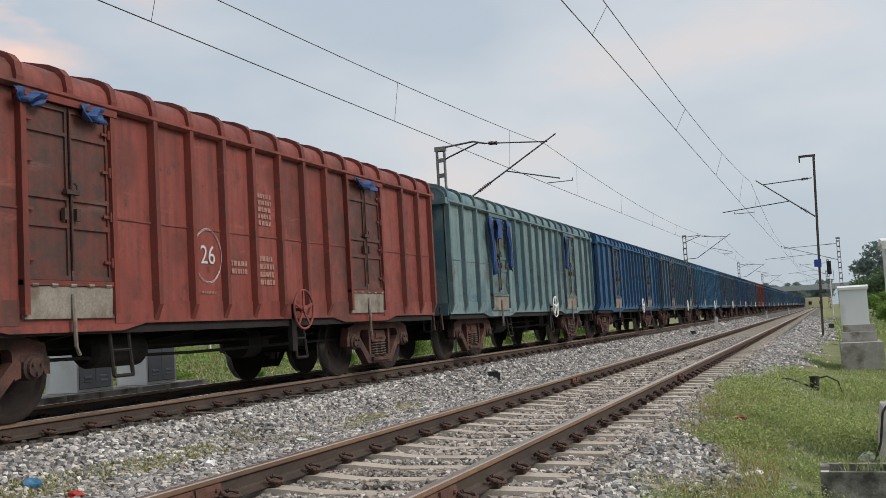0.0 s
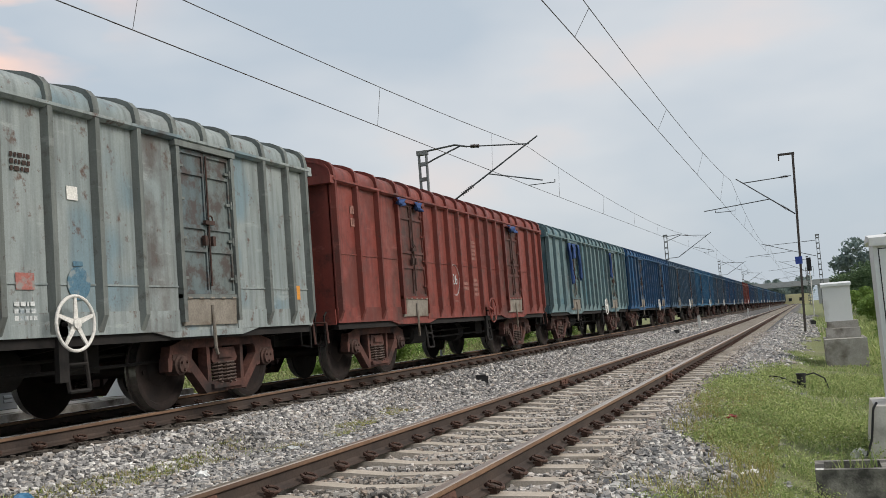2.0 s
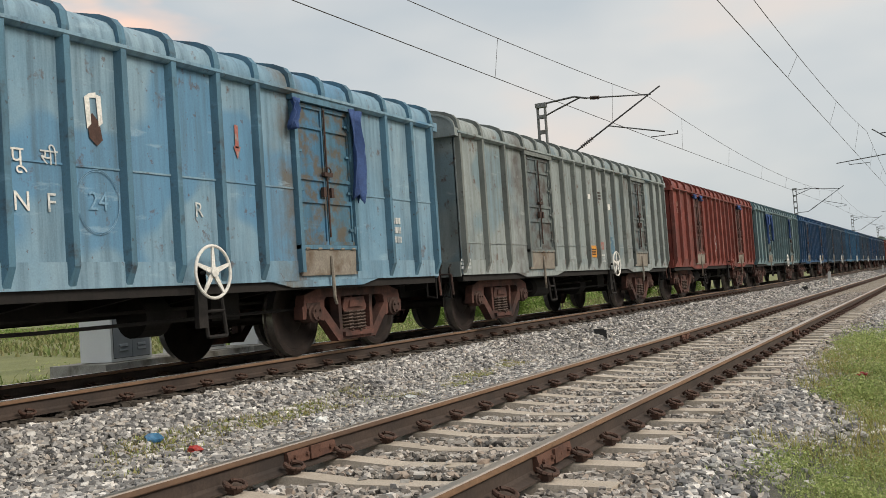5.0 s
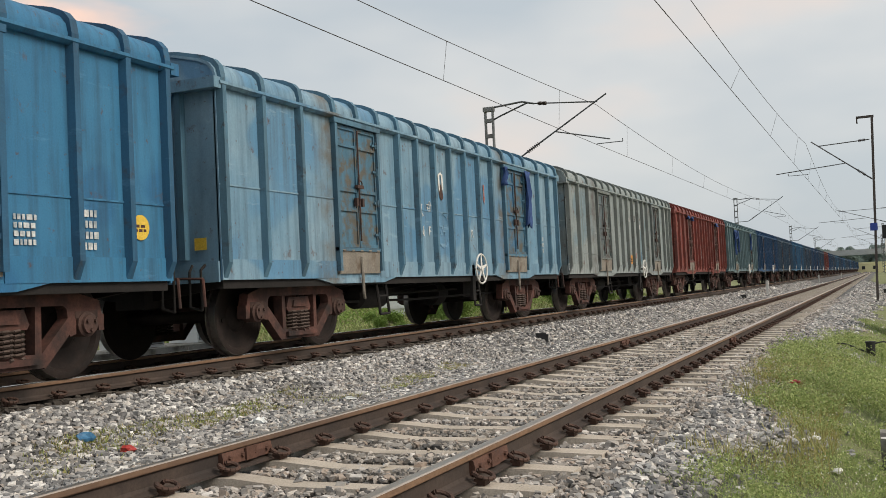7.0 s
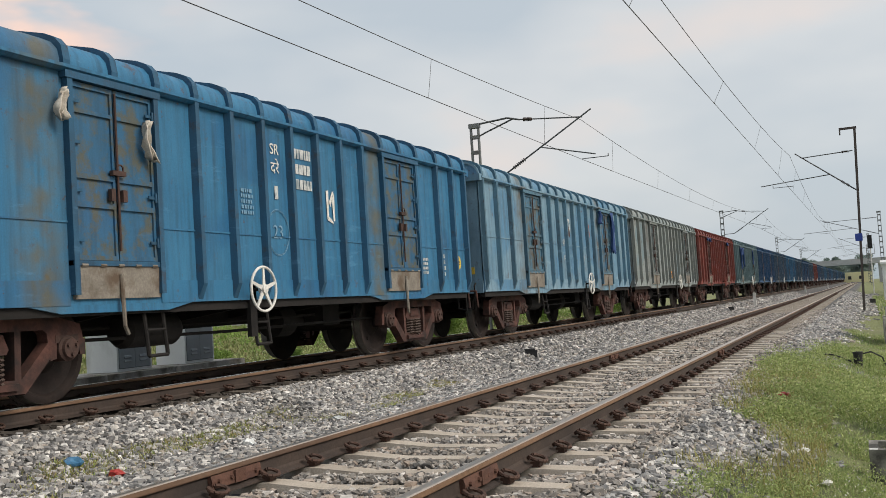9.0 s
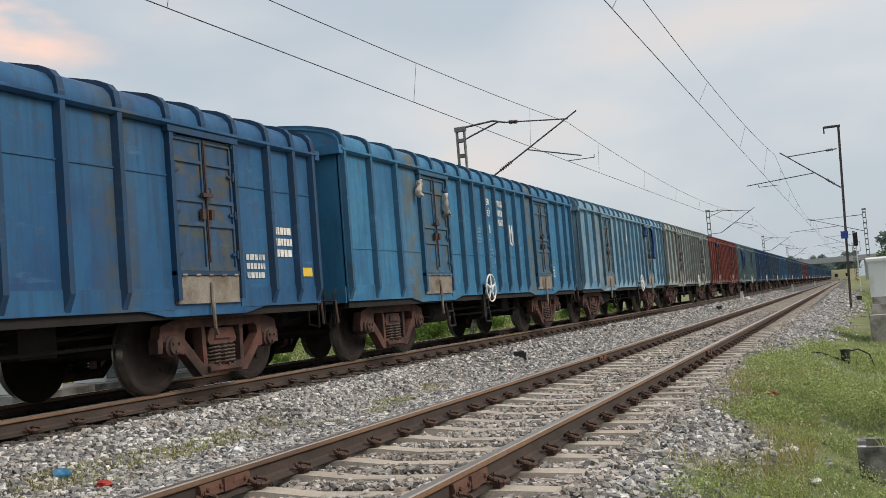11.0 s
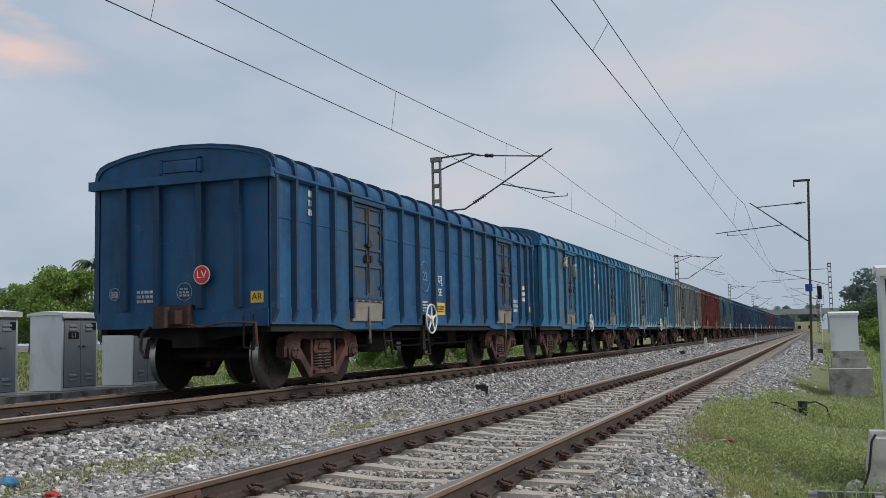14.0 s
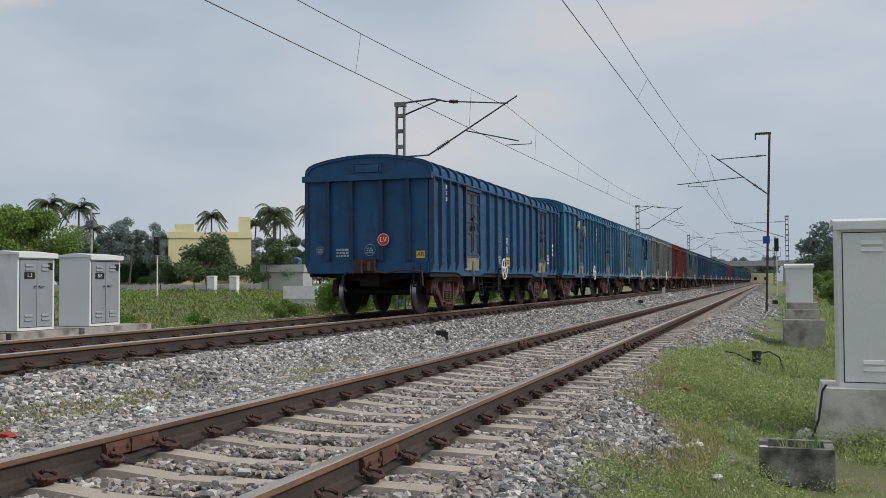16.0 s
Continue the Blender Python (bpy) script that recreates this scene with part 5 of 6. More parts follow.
mark(w1, "torn_paper", mesh_of("torn_paper", bm, M_WHITE), 8.26, 2.22, "torn remains of a white paper label")
mark(w1, "torn_paper", plate_mesh(0.08, 0.17, M_MARK), 6.85, 2.30, "torn white paper label")
chalk_circle(w1, "23", 6.85, 1.78)
mark(w1, "stencil_bar", bars_mesh(5, 0.26, 0.34, M_MARK_BLUE), 6.18, 2.15, "small white stencil lines")
mark(w1, "yellow_spot", disc_mesh(0.13, M_YELLOW), 12.95, 1.48, "round yellow stencilled spot")
mark(w1, "spot_lines", bars_mesh(2, 0.16, 0.09, M_BOGIE), 12.95, 1.48, "tiny print on yellow", True, 0.005)
mark(w1, "stencil_bar", bars_mesh(4, 0.30, 0.42, M_MARK), 12.2, 1.45, "white stencilled number bars")
mark(w1, "stencil_bar", bars_mesh(4, 0.26, 0.3, M_MARK), 11.45, 1.42, "small white stencil lines")
# light blue wagon
mark(w2, "stencil_letters", text_mesh("stencil_letters", "N", 0.24, M_WHITE), 5.85, 1.68, "white railway letters")
mark(w2, "stencil_letters", text_mesh("stencil_letters", "F", 0.24, M_MARK), 6.16, 1.68, "white railway letters")
mark(w2, "stencil_letters", text_mesh("stencil_letters", "\u092a\u0942", 0.24, M_WHITE), 5.82, 2.06, "white railway letters")
mark(w2, "stencil_letters", text_mesh("stencil_letters", "\u0938\u0940", 0.20, M_MARK), 6.16, 2.08, "faded white railway letters")
mark(w2, "stencil_letters", text_mesh("stencil_letters", "R", 0.22, M_MARK), 8.07, 1.70, "faded white railway letter")
chalk_circle(w2, "24", 6.70, 1.72)
bm = bmesh.new()
for pts in ([(-0.11, 0.16), (-0.05, 0.20), (-0.04, -0.08), (-0.09, -0.13)], [(0.03, 0.20), (0.09, 0.19), (0.10, -0.06), (0.05, -0.10)], [(-0.05, 0.20), (0.03, 0.22), (0.03, 0.17), (-0.05, 0.16)]):
    add_prism(bm, pts, 0.0, 0.002, "z")
mark(w2, "torn_paper", mesh_of("torn_paper", bm, M_WHITE), 6.70, 2.52, "torn remains of a white paper label")
bm = bmesh.new()
add_prism(bm, [(-0.09, 0.10), (-0.02, 0.14), (0.06, 0.06), (0.09, -0.10), (0.02, -0.16), (-0.07, -0.09)], 0.0, 0.0015, "z")
mark(w2, "paint_smear", mesh_of("paint_smear", bm, M_BOGIE_DARK), 6.70, 2.40, "dark smear under the torn label")
bm = bmesh.new()
add_box(bm, -0.03, 0.03, 0.0, 0.26, 0.0, 0.002)
add_prism(bm, [(-0.06, 0.02), (0.06, 0.02), (0.0, -0.12)], 0.0, 0.002, "z")
mark(w2, "red_arrow", mesh_of("red_arrow", bm, M_RED_WORN), 8.76, 2.42, "faded orange arrow")
mark(w2, "stencil_bar", bars_mesh(3, 0.40, 0.40, M_MARK), 12.15, 1.62, "white stencilled number bars")
mark(w2, "yellow_plate", plate_mesh(0.17, 0.14, M_YELLOW), 1.17, 1.36, "small yellow plate on the end wall", False, 0.002)
# grey wagon
mark(w3, "orange_panel", plate_mesh(0.50, 0.26, M_ORANGE), 6.96, 1.34, "orange stencilled panel")
mark(w3, "panel_lines", bars_mesh(3, 0.40, 0.16, M_BOGIE_DARK), 6.96, 1.34, "tiny dark print on orange", True, 0.003)
mark(w3, "orange_panel", plate_mesh(0.22, 0.2, M_ORANGE), 12.98, 1.40, "small orange panel")
mark(w3, "torn_paper", plate_mesh(0.16, 0.11, M_WHITE), 6.96, 2.55, "white paper scrap")
mark(w3, "torn_paper", plate_mesh(0.16, 0.14, M_WHITE), 8.36, 2.38, "white paper label")
mark(w3, "stencil_bar", bars_mesh(3, 0.26, 0.2, M_BOGIE_DARK), 7.66, 2.62, "dark stencil lines")
mark(w3, "stencil_bar", bars_mesh(3, 0.36, 0.18, M_MARK), 0.45, 1.12, "small white stencil lines")
mark(w3, "red_patch", plate_mesh(0.24, 0.16, M_RED_WORN), 7.66, 1.47, "small faded red painted patch")
mark(w3, "blue_spot", disc_mesh(0.17, M_BLUE_WORN), 8.40, 1.46, "round faded blue painted spot")
mark(w3, "blue_spot_top", plate_mesh(0.14, 0.05, M_BLUE_WORN), 8.40, 1.66, "short bar above the blue spot")
mark(w3, "stencil_bar", bars_mesh(3, 0.30, 0.20, M_MARK), 7.66, 1.20, "faded stencil lines")
# red wagon
chalk_circle(w4, "26", 6.01, 1.72, 0.29, M_CHALK, 1.1)
mark(w4, "stencil_bar", bars_mesh(2, 0.36, 0.42, M_CHALK_RED), 1.2, 2.72, "faded white number bars")
mark(w4, "stencil_bar", bars_mesh(5, 0.34, 0.46, M_CHALK_RED), 7.38, 2.42, "scrawled chalk lines")
mark(w4, "stencil_bar", bars_mesh(4, 0.36, 0.42, M_CHALK_RED), 7.38, 1.60, "faint white stencil lines")
mark(w4, "stencil_bar", bars_mesh(2, 0.36, 0.2, M_CHALK_RED), 6.70, 1.62, "faint white stencil lines")
mark(w4, "stencil_bar", bars_mesh(1, 0.3, 0.04, M_CHALK_RED), 6.01, 1.28, "chalk line")


def hanging(w, y, z, width, height, mat, label, seed):
    """Cloth that hangs crumpled from a door's lintel."""
    r = np.random.default_rng(seed)
    y -= START
    bm = bmesh.new()
    nx, nz = 6, 9
    g = [[None] * nz for _ in range(nx)]
    for i in range(nx):
        for j in range(nz):
            t = j / (nz - 1)
            g[i][j] = bm.verts.new((HALF + 0.11 + 0.055 * math.sin(2.2 * i + 3 * t) + r.normal(0, 0.008), y + (i / (nx - 1) - 0.5) * width * (1 - 0.55 * t * t) + 0.10 * t * math.sin(3 * t + seed), z - height * t * (1 - 0.12 * abs(math.sin(i * 1.7 + seed)))))
    for i in range(nx - 1):
        for j in range(nz - 1):
            bm.faces.new((g[i][j], g[i + 1][j], g[i + 1][j + 1], g[i][j + 1]))
    ob = part("hanging_cloth", bm, mat, w, label, None, True)
    md = ob.modifiers.new("thick", "SOLIDIFY")
    md.thickness = 0.012
    return ob


hanging(w2, 11.16, 3.14, 0.36, 1.25, M_CLOTH, "dark blue tarpaulin strip hanging by the door", 1)
hanging(w2, 9.80, 3.12, 0.16, 0.42, M_CLOTH, "short blue tarpaulin scrap", 2)
hanging(w1, 3.10, 2.98, 0.12, 0.32, M_RAG, "pale rag tied to the door frame", 3)
hanging(w1, 4.28, 2.84, 0.10, 0.45, M_RAG, "pale rag tied to the door frame", 4)
for k, (y, wd, h) in enumerate(((3.0, 0.30, 1.4), (4.25, 0.24, 1.2), (9.9, 0.22, 1.0), (3.6, 0.5, 0.5))):
    hanging(w5, y, 3.08, wd, h, M_CLOTH, "dark blue tarpaulin strip hanging by the door", 5 + k)
hanging(w4, 3.1, 3.16, 0.5, 0.14, M_CLOTH, "blue tarpaulin scrap above the door", 9)
hanging(w4, 3.95, 3.16, 0.4, 0.18, M_CLOTH, "blue tarpaulin scrap above the door", 10)
wheel4 = [o for o in w4.children if o.name.startswith("brake_wheel")][0]
wheel4.material_slots[0].link = "OBJECT"
wheel4.material_slots[0].material = PAINTS["red"]
wheel4["label"] = "dull red five-spoke hand brake wheel"
hanging(w4, 10.45, 3.16, 0.9, 0.16, M_CLOTH, "blue tarpaulin scrap above the door", 11)


# ---- overhead line ----
def lattice_mast(name, x, y, z0, z1, label):
    mast = thing(name, label, "mast", "overhead line masts", (x, y, 0))
    for s in (-1, 1):
        bm = bmesh.new()
        add_box(bm, s * 0.14 - 0.03, s * 0.14 + 0.03, -0.06, 0.06, z0, z1)
        part("upright", bm, M_MAST, mast)
    z = z0 + 0.3
    while z < z1 - 0.3:
        bm = bmesh.new()
        add_box(bm, -0.14, 0.14, -0.065, -0.055, z, z + 0.13)
        add_box(bm, -0.14, 0.14, 0.055, 0.065, z, z + 0.13)
        part("batten", bm, M_MAST, mast)
        z += 0.55
    bm = bmesh.new()
    add_box(bm, -0.20, 0.20, -0.09, 0.09, z1 - 0.16, z1)
    part("cap", bm, M_MAST, mast)
    return mast


def insulator(bm, p0, p1, n=7):
    p0, p1 = Vector(p0), Vector(p1)
    add_tube(bm, p0, p1, 0.03, 0.03, 8)
    for i in range(n):
        c = p0.lerp(p1, (i + 0.5) / n)
        d = (p1 - p0).normalized() * 0.012
        add_tube(bm, c - d, c + d, 0.075, 0.055, 10)


def bracket(name, y, xm, xt, zt, zc, cat_x, label, bend=False):
    """A cantilever bracket: top tie, slanting tube, steady arm, their insulators."""
    br = thing(name, label, "bracket", "overhead line brackets", (0, y, 0))
    s = 1 if xt > xm else -1
    top_m, top_t = (xm, 0, zt - 0.12), (xt - s * 0.32, 0, zt - 0.22)
    bm = bmesh.new()
    if bend:
        add_path(bm, [(xm, 0, zt + 0.02), (xm + s * 1.1, 0, zt + 0.10), (xm + s * 1.55, 0, zt - 0.02)], 0.035)
        add_path(bm, [(xm, 0, zt - 0.42), (xm + s * 0.25, 0, zt - 0.32), (xm + s * 1.3, 0, zt + 0.04)], 0.03)
        top_m = (xm + s * 1.5, 0, zt - 0.01)
    add_tube(bm, top_m, top_t, 0.024)
    part("top_tie", bm, M_TUBE, br)
    bm = bmesh.new()
    a = Vector(top_m)
    b = Vector(top_t)
    insulator(bm, a.lerp(b, 0.08), a.lerp(b, 0.22))
    part("insulator", bm, M_INS, br, "dark ribbed porcelain insulator")
    bm = bmesh.new()
    low = Vector((xm if not bend else xm + 0.9 * s, 0, zc - (0.45 if not bend else 0.22)))
    if bend:
        add_path(bm, [(xm, 0, zc - 0.24), low], 0.03)
    tip = Vector((xt, 0, zt + 0.02))
    add_tube(bm, low, tip, 0.032, 0.026)
    part("slanting_tube", bm, M_TUBE, br)
    bm = bmesh.new()
    insulator(bm, low.lerp(tip, 0.10), low.lerp(tip, 0.24))
    part("insulator", bm, M_INS, br, "dark ribbed porcelain insulator")
    mid = low.lerp(tip, 0.42)
    bm = bmesh.new()
    add_tube(bm, mid, (xt + s * 0.05 + (1.6 * s if not bend else 0.0), 0, zc + 0.12), 0.022)
    add_path(bm, [(cat_x + s * 0.9, 0, zc + 0.10), (cat_x + s * 0.9, 0, zc), (cat_x, 0, zc + 0.0)], 0.016)
    part("steady_arm", bm, M_TUBE, br)
    return br


lattice_mast("lattice_mast", -9.25, 33.0, -0.1, 7.35, "grey battened steel mast behind the train")
bracket("mast_bracket", 33.0, -9.1, -4.98, 7.30, 5.64, -5.4, "steel bracket holding the wires over the far track", True)
lattice_mast("lattice_mast", -8.6, 95.0, -0.1, 8.1, "grey battened steel mast behind the train")
bracket("mast_bracket", 95.0, -8.45, -4.4, 7.9, 6.1, -5.2, "steel bracket holding the wires over the far track", True)
lattice_mast("lattice_mast", 5.0, 110.0, -0.2, 7.7, "grey battened steel mast beside the near track")
bracket("mast_bracket", 110.0, 4.85, -0.6, 7.2, 5.85, 0.2, "steel bracket holding the wires over the near track")
for yy, side in ((158, -1), (220, -1), (170, 1), (232, 1)):
    xm = -8.6 if side < 0 else 4.2
    lattice_mast("lattice_mast", xm, yy, -0.1, 8.0, "far grey steel mast of the overhead line")
    bracket("mast_bracket", yy, xm - 0.15 * side, -4.6 if side < 0 else -0.2, 7.6, 6.0, -5.2 if side < 0 else 0.2, "far steel bracket holding the wires", side < 0)

pole = thing("steel_mast", "slender rusty steel mast with a short top arm", "mast", "overhead line masts", (3.0, 50.0, 0))
bm = bmesh.new()
for a, b, c, d in ((-0.055, 0.055, -0.075, -0.06), (-0.055, 0.055, 0.06, 0.075), (-0.006, 0.006, -0.06, 0.06)):
    vs = add_box(bm, a, b, c, d, -0.5, 8.0)
    for v in vs[4:]:
        v.co.x += 0.26
part("pole", bm, M_MAST_RUST, pole)
bm = bmesh.new()
add_box(bm, -0.42, 0.34, -0.06, 0.06, 7.95, 8.05)
add_box(bm, -0.42, -0.36, -0.06, 0.06, 7.72, 7.96)
part("top_arm", bm, M_MAST_RUST, pole)
bm = bmesh.new()
add_box(bm, -0.12, 0.20, -0.11, -0.085, 2.70, 3.05)
part("number_plate_blank", bm, M_SIGNBLUE, pole, "small blue enamel plate")
bracket("mast_bracket", 50.0, 3.1, 0.55, 7.06, 5.55, 0.35, "steel bracket holding the wires over the near track")


def wire_thing(name, pts, r, label):
    bm = bmesh.new()
    add_path(bm, pts, r, 6)
    ob = new(name, mesh_of(name, bm, M_WIRE))
    return tagged(ob, label, "wire", "overhead wires")


def overhead(supports, sag, label):
    """Contact wire, catenary and droppers over one track, between supports (y, contact x, catenary x)."""
    cat, con = [], []
    drops = []
    for (y0, c0, k0, zz0, zk0), (y1, c1, k1, zz1, zk1) in zip(supports[:-1], supports[1:]):
        n = 24
        for i in range(n + (1 if y1 == supports[-1][0] else 0)):
            t = i / n
            y = y0 + t * (y1 - y0)
            con.append((c0 + t * (c1 - c0), y, zz0 + t * (zz1 - zz0)))
            cat.append((k0 + t * (k1 - k0), y, zk0 + t * (zk1 - zk0) - sag * 4 * t * (1 - t)))
        for j in range(7):
            t = (j + 0.5) / 7
            y = y0 + t * (y1 - y0)
            drops.append([(c0 + t * (c1 - c0), y, zz0 + t * (zz1 - zz0)), (k0 + t * (k1 - k0), y, zk0 + t * (zk1 - zk0) - sag * 4 * t * (1 - t))])
    wire_thing("contact_wire", con, 0.0085, "dark contact wire " + label)
    wire_thing("catenary_wire", cat, 0.008, "dark sagging catenary wire " + label)
    for d in drops[:36]:
        wire_thing("dropper_wire", d, 0.0045, "thin vertical dropper wire " + label)


overhead([(-27, -5.75, -5.35, 5.40, 6.9), (33, -5.4, -5.35, 5.62, 6.98), (95, -5.2, -5.0, 6.1, 7.5), (158, -5.2, -5.1, 6.0, 7.4), (220, -5.2, -5.2, 6.0, 7.4), (600, -5.2, -5.2, 6.0, 7.0)], 0.78, "over the far track")
overhead([(-18, -0.2, 0.12, 5.60, 7.1), (50, 0.08, 0.32, 5.62, 7.02), (110, 0.2, 0.2, 5.9, 7.1), (170, 0.2, 0.2, 6.0, 7.4), (232, 0.2, 0.2, 6.0, 7.4), (600, 0.2, 0.2, 6.0, 7.0)], 1.0, "over the near track")


# ---- trackside cabinets ----
def louvre(bm, x, z, w=0.16, y=0.0):
    add_prism(bm, [(y, z), (y - 0.022, z + 0.012), (y - 0.012, z + 0.045), (y, z + 0.055)], x - w / 2, x + w / 2, "x")


def cabinet(name, m, w, d, h, doors, label, mat, plate, cap_mat, group, door_mat=None):
    """A sheet-metal cabinet; its door side looks along -y before m turns it."""
    c = thing(name, label, "cabinet", group, m)
    bm = bmesh.new()
    add_box(bm, 0, w, 0, d, 0.0, h)
    bevelled(bm, 0.012, 2)
    part("body", bm, mat, c)
    bm = bmesh.new()
    add_prism(bm, [(-0.06, h - 0.055), (-0.06, h + 0.03), (d * 0.5, h + 0.075), (d + 0.05, h + 0.03), (d + 0.05, h - 0.03), (d, h + 0.0), (0.0, h + 0.0)], -0.035, w + 0.035, "x")
    bevelled(bm, 0.006)
    part("rain_cap", bm, cap_mat, c, "overhanging sloped rain cap")
    dw = (w - 0.10) / doors
    for i in range(doors):
        x0 = 0.05 + i * dw
        bm = bmesh.new()
        add_box(bm, x0 - 0.004, x0 + dw + 0.004, -0.004, 0.003, 0.05, h - 0.08)
        part("door_seal", bm, M_BLACK, c, "dark rubber door seal")
        bm = bmesh.new()
        add_box(bm, x0 + 0.006, x0 + dw - 0.006, -0.014, 0.002, 0.06, h - 0.09)
        bevelled(bm, 0.005)
        door = part("cabinet_door", bm, door_mat or mat, c)
        for z in ((h - 0.22, h - 0.29, 0.16, 0.23) if h > 1 else ()):
            bm = bmesh.new()
            louvre(bm, x0 + dw * (0.5 if doors > 1 else 0.31), z, min(0.2, dw * 0.45), -0.014)
            part("louvre", bm, door_mat or mat, door)
        bm = bmesh.new()
        hx = x0 + (0.06 if i == 1 else dw - 0.05)
        add_tube(bm, (hx, -0.014, h * 0.58), (hx, -0.05, h * 0.58), 0.018, 0.018, 10)
        add_tube(bm, (hx, -0.045, h * 0.58), (hx + 0.10 * (1 if i else -0.4), -0.045, h * 0.58 - 0.0), 0.010, 0.010, 6)
        part("handle", bm, M_MAST, door, "metal turn handle")
    if plate:
        bm = bmesh.new()
        add_box(bm, w * 0.16, w * 0.16 + 0.26, -0.022, -0.014, h * 0.68, h * 0.68 + 0.12)
        pl = part("plate", bm, M_BLACK, c, "small black plate with white characters")
        part("plate_characters", text_mesh("plate_characters", plate, 0.10, M_WHITE), None, pl, "", pose(w * 0.16 + 0.13, -0.023, h * 0.68 + 0.06, 90, 0, 0))
        bm = bmesh.new()
        add_box(bm, w * 0.80, w * 0.80 + 0.12, -0.022, -0.014, h * 0.80, h * 0.80 + 0.13)
        part("window_plate", bm, M_BLACK, c, "small dark window plate")
    return c


for y, words in ((12.08, "L.3"), (14.04, "L.3"), (15.96, "B.B")):
    cabinet("relay_cabinet", pose(-9.2, y, 0.14, 0, 0, 90), 0.93, 0.70, 1.33, 2, "grey two-door steel relay cabinet beside the far track", M_CAB, words, M_CAB, "relay cabinets", M_CAB_DOOR)
for y0, y1, zt in ((11.7, 13.5, 0.13), (13.62, 15.35, 0.13), (15.5, 17.6, 0.13)):
    bm = bmesh.new()
    add_box(bm, -10.2, -8.95, y0, y1, -0.6, zt)
    bevelled(bm, 0.02)
    tagged(new("cabinet_plinth", mesh_of("cabinet_plinth", bm, M_CONC_OLD)), "weathered pale concrete plinth under a relay cabinet", "plinth", "cabinet plinths")
cabinet("signal_cabinet", pose(3.79, 10.95, -0.14), 1.0, 0.6, 1.66, 1, "large pale grey steel cabinet on a concrete block", M_CAB, "", M_CAB_WHITE, "pale cabinets")
bm = bmesh.new()
add_prism(bm, [(3.56, -0.75), (3.64, -0.14), (5.05, -0.14), (5.13, -0.75)], 10.80, 11.75, "y")
bevelled(bm, 0.025, 2)
tagged(new("cabinet_plinth", mesh_of("cabinet_plinth", bm, M_CONC)), "smooth grey concrete block under the large cabinet", "plinth", "cabinet plinths")
bm = bmesh.new()
add_path(bm, [(3.66, 10.79, -0.10), (3.62, 10.77, -0.16), (3.58, 10.76, -0.45), (3.52, 10.74, -0.62)], 0.012, 6)
tagged(new("cable", mesh_of("cable", bm, M_BLACK)), "black cable running down the concrete block", "cable")
cabinet("signal_cabinet", pose(4.17, 27.0, 0.39, 0, 0, 180), 0.64, 0.5, 0.90, 1, "small pale grey steel cabinet on stepped concrete", M_CAB, "", M_CAB, "pale cabinets")
for x0, x1, y0, y1, z0, z1 in ((3.56, 4.28, 26.4, 27.1, 0.22, 0.39), (3.52, 4.30, 26.2, 27.3, -0.02, 0.22), (3.45, 4.40, 25.6, 27.5, -0.75, -0.02)):
    bm = bmesh.new()
    add_box(bm, x0, x1, y0, y1, z0, z1)
    bevelled(bm, 0.02)
    tagged(new("concrete_block", mesh_of("concrete_block", bm, M_CONC_OLD)), "rough grey concrete block of a stepped plinth", "concrete block", "concrete blocks")

# open concrete cable box
bx = thing("cable_box", "open-topped dark weathered concrete cable box in the grass", "concrete box", at=(3.03, 8.3, 0.04))
for x0, x1, y0, y1 in ((0, 0.56, 0, 0.07), (0, 0.56, 0.43, 0.50), (0, 0.07, 0.07, 0.43), (0.49, 0.56, 0.07, 0.43)):
    bm = bmesh.new()
    add_box(bm, x0, x1, y0, y1, -0.9, -0.40)
    bevelled(bm, 0.012)
    part("box_wall", bm, M_CONC_DARK, bx)
bm = bmesh.new()
add_box(bm, 0.07, 0.49, 0.07, 0.43, -0.9, -0.56)
part("soil_fill", bm, M_BOGIE_DARK, bx, "dark soil inside the box")
part("painted_mark", bars_mesh(2, 0.06, 0.08, M_WHITE), None, bx, "small white painted mark", pose(0.035, 0.04, -0.398))
x, y = rng.uniform(3.15, 3.5, 60), rng.uniform(8.44, 8.76, 60)
blades("box_weeds", x, y, 0.28, 0.014, M_WEED, "green weeds growing in the cable box", 0.6, np.full(60, -0.50))

# cable stump by the ballast
st = thing("cable_stump", "short black pipe stump with loose black cables", "pipe", at=(2.86, 18.4, -0.16))
bm = bmesh.new()
add_lathe(bm, [(-0.6, 0.075), (-0.16, 0.075), (-0.16, 0.085), (-0.13, 0.085), (-0.13, 0.05), (-0.2, 0.05), (-0.2, 0)], "z", (0.04, 0, 0), 14)
part("pipe", bm, M_BLACK, st)
for pts in ([(0.05, 0, -0.18), (0.25, 0.05, -0.14), (0.42, 0.1, -0.24), (0.5, 0.1, -0.5)], [(-0.05, 0, -0.3), (-0.35, 0.2, -0.18), (-0.7, 0.4, -0.16), (-0.95, 0.5, -0.25)]):
    bm = bmesh.new()
    add_path(bm, pts, 0.014, 6)
    part("cable", bm, M_BLACK, st)


def junction_box(x, y, z):
    j = thing("track_box", "small black junction box on the ballast", "junction box", "track boxes", pose(x, y, z, 0, 0, 20))
    bm = bmesh.new()
    add_box(bm, -0.12, 0.12, -0.10, 0.10, -0.12, 0.07)
    bevelled(bm, 0.02)
    part("case", bm, M_BLACK, j)
    bm = bmesh.new()
    add_box(bm, -0.13, 0.08, -0.11, 0.09, 0.07, 0.10)
    part("lid", bm, M_BLACK, j)


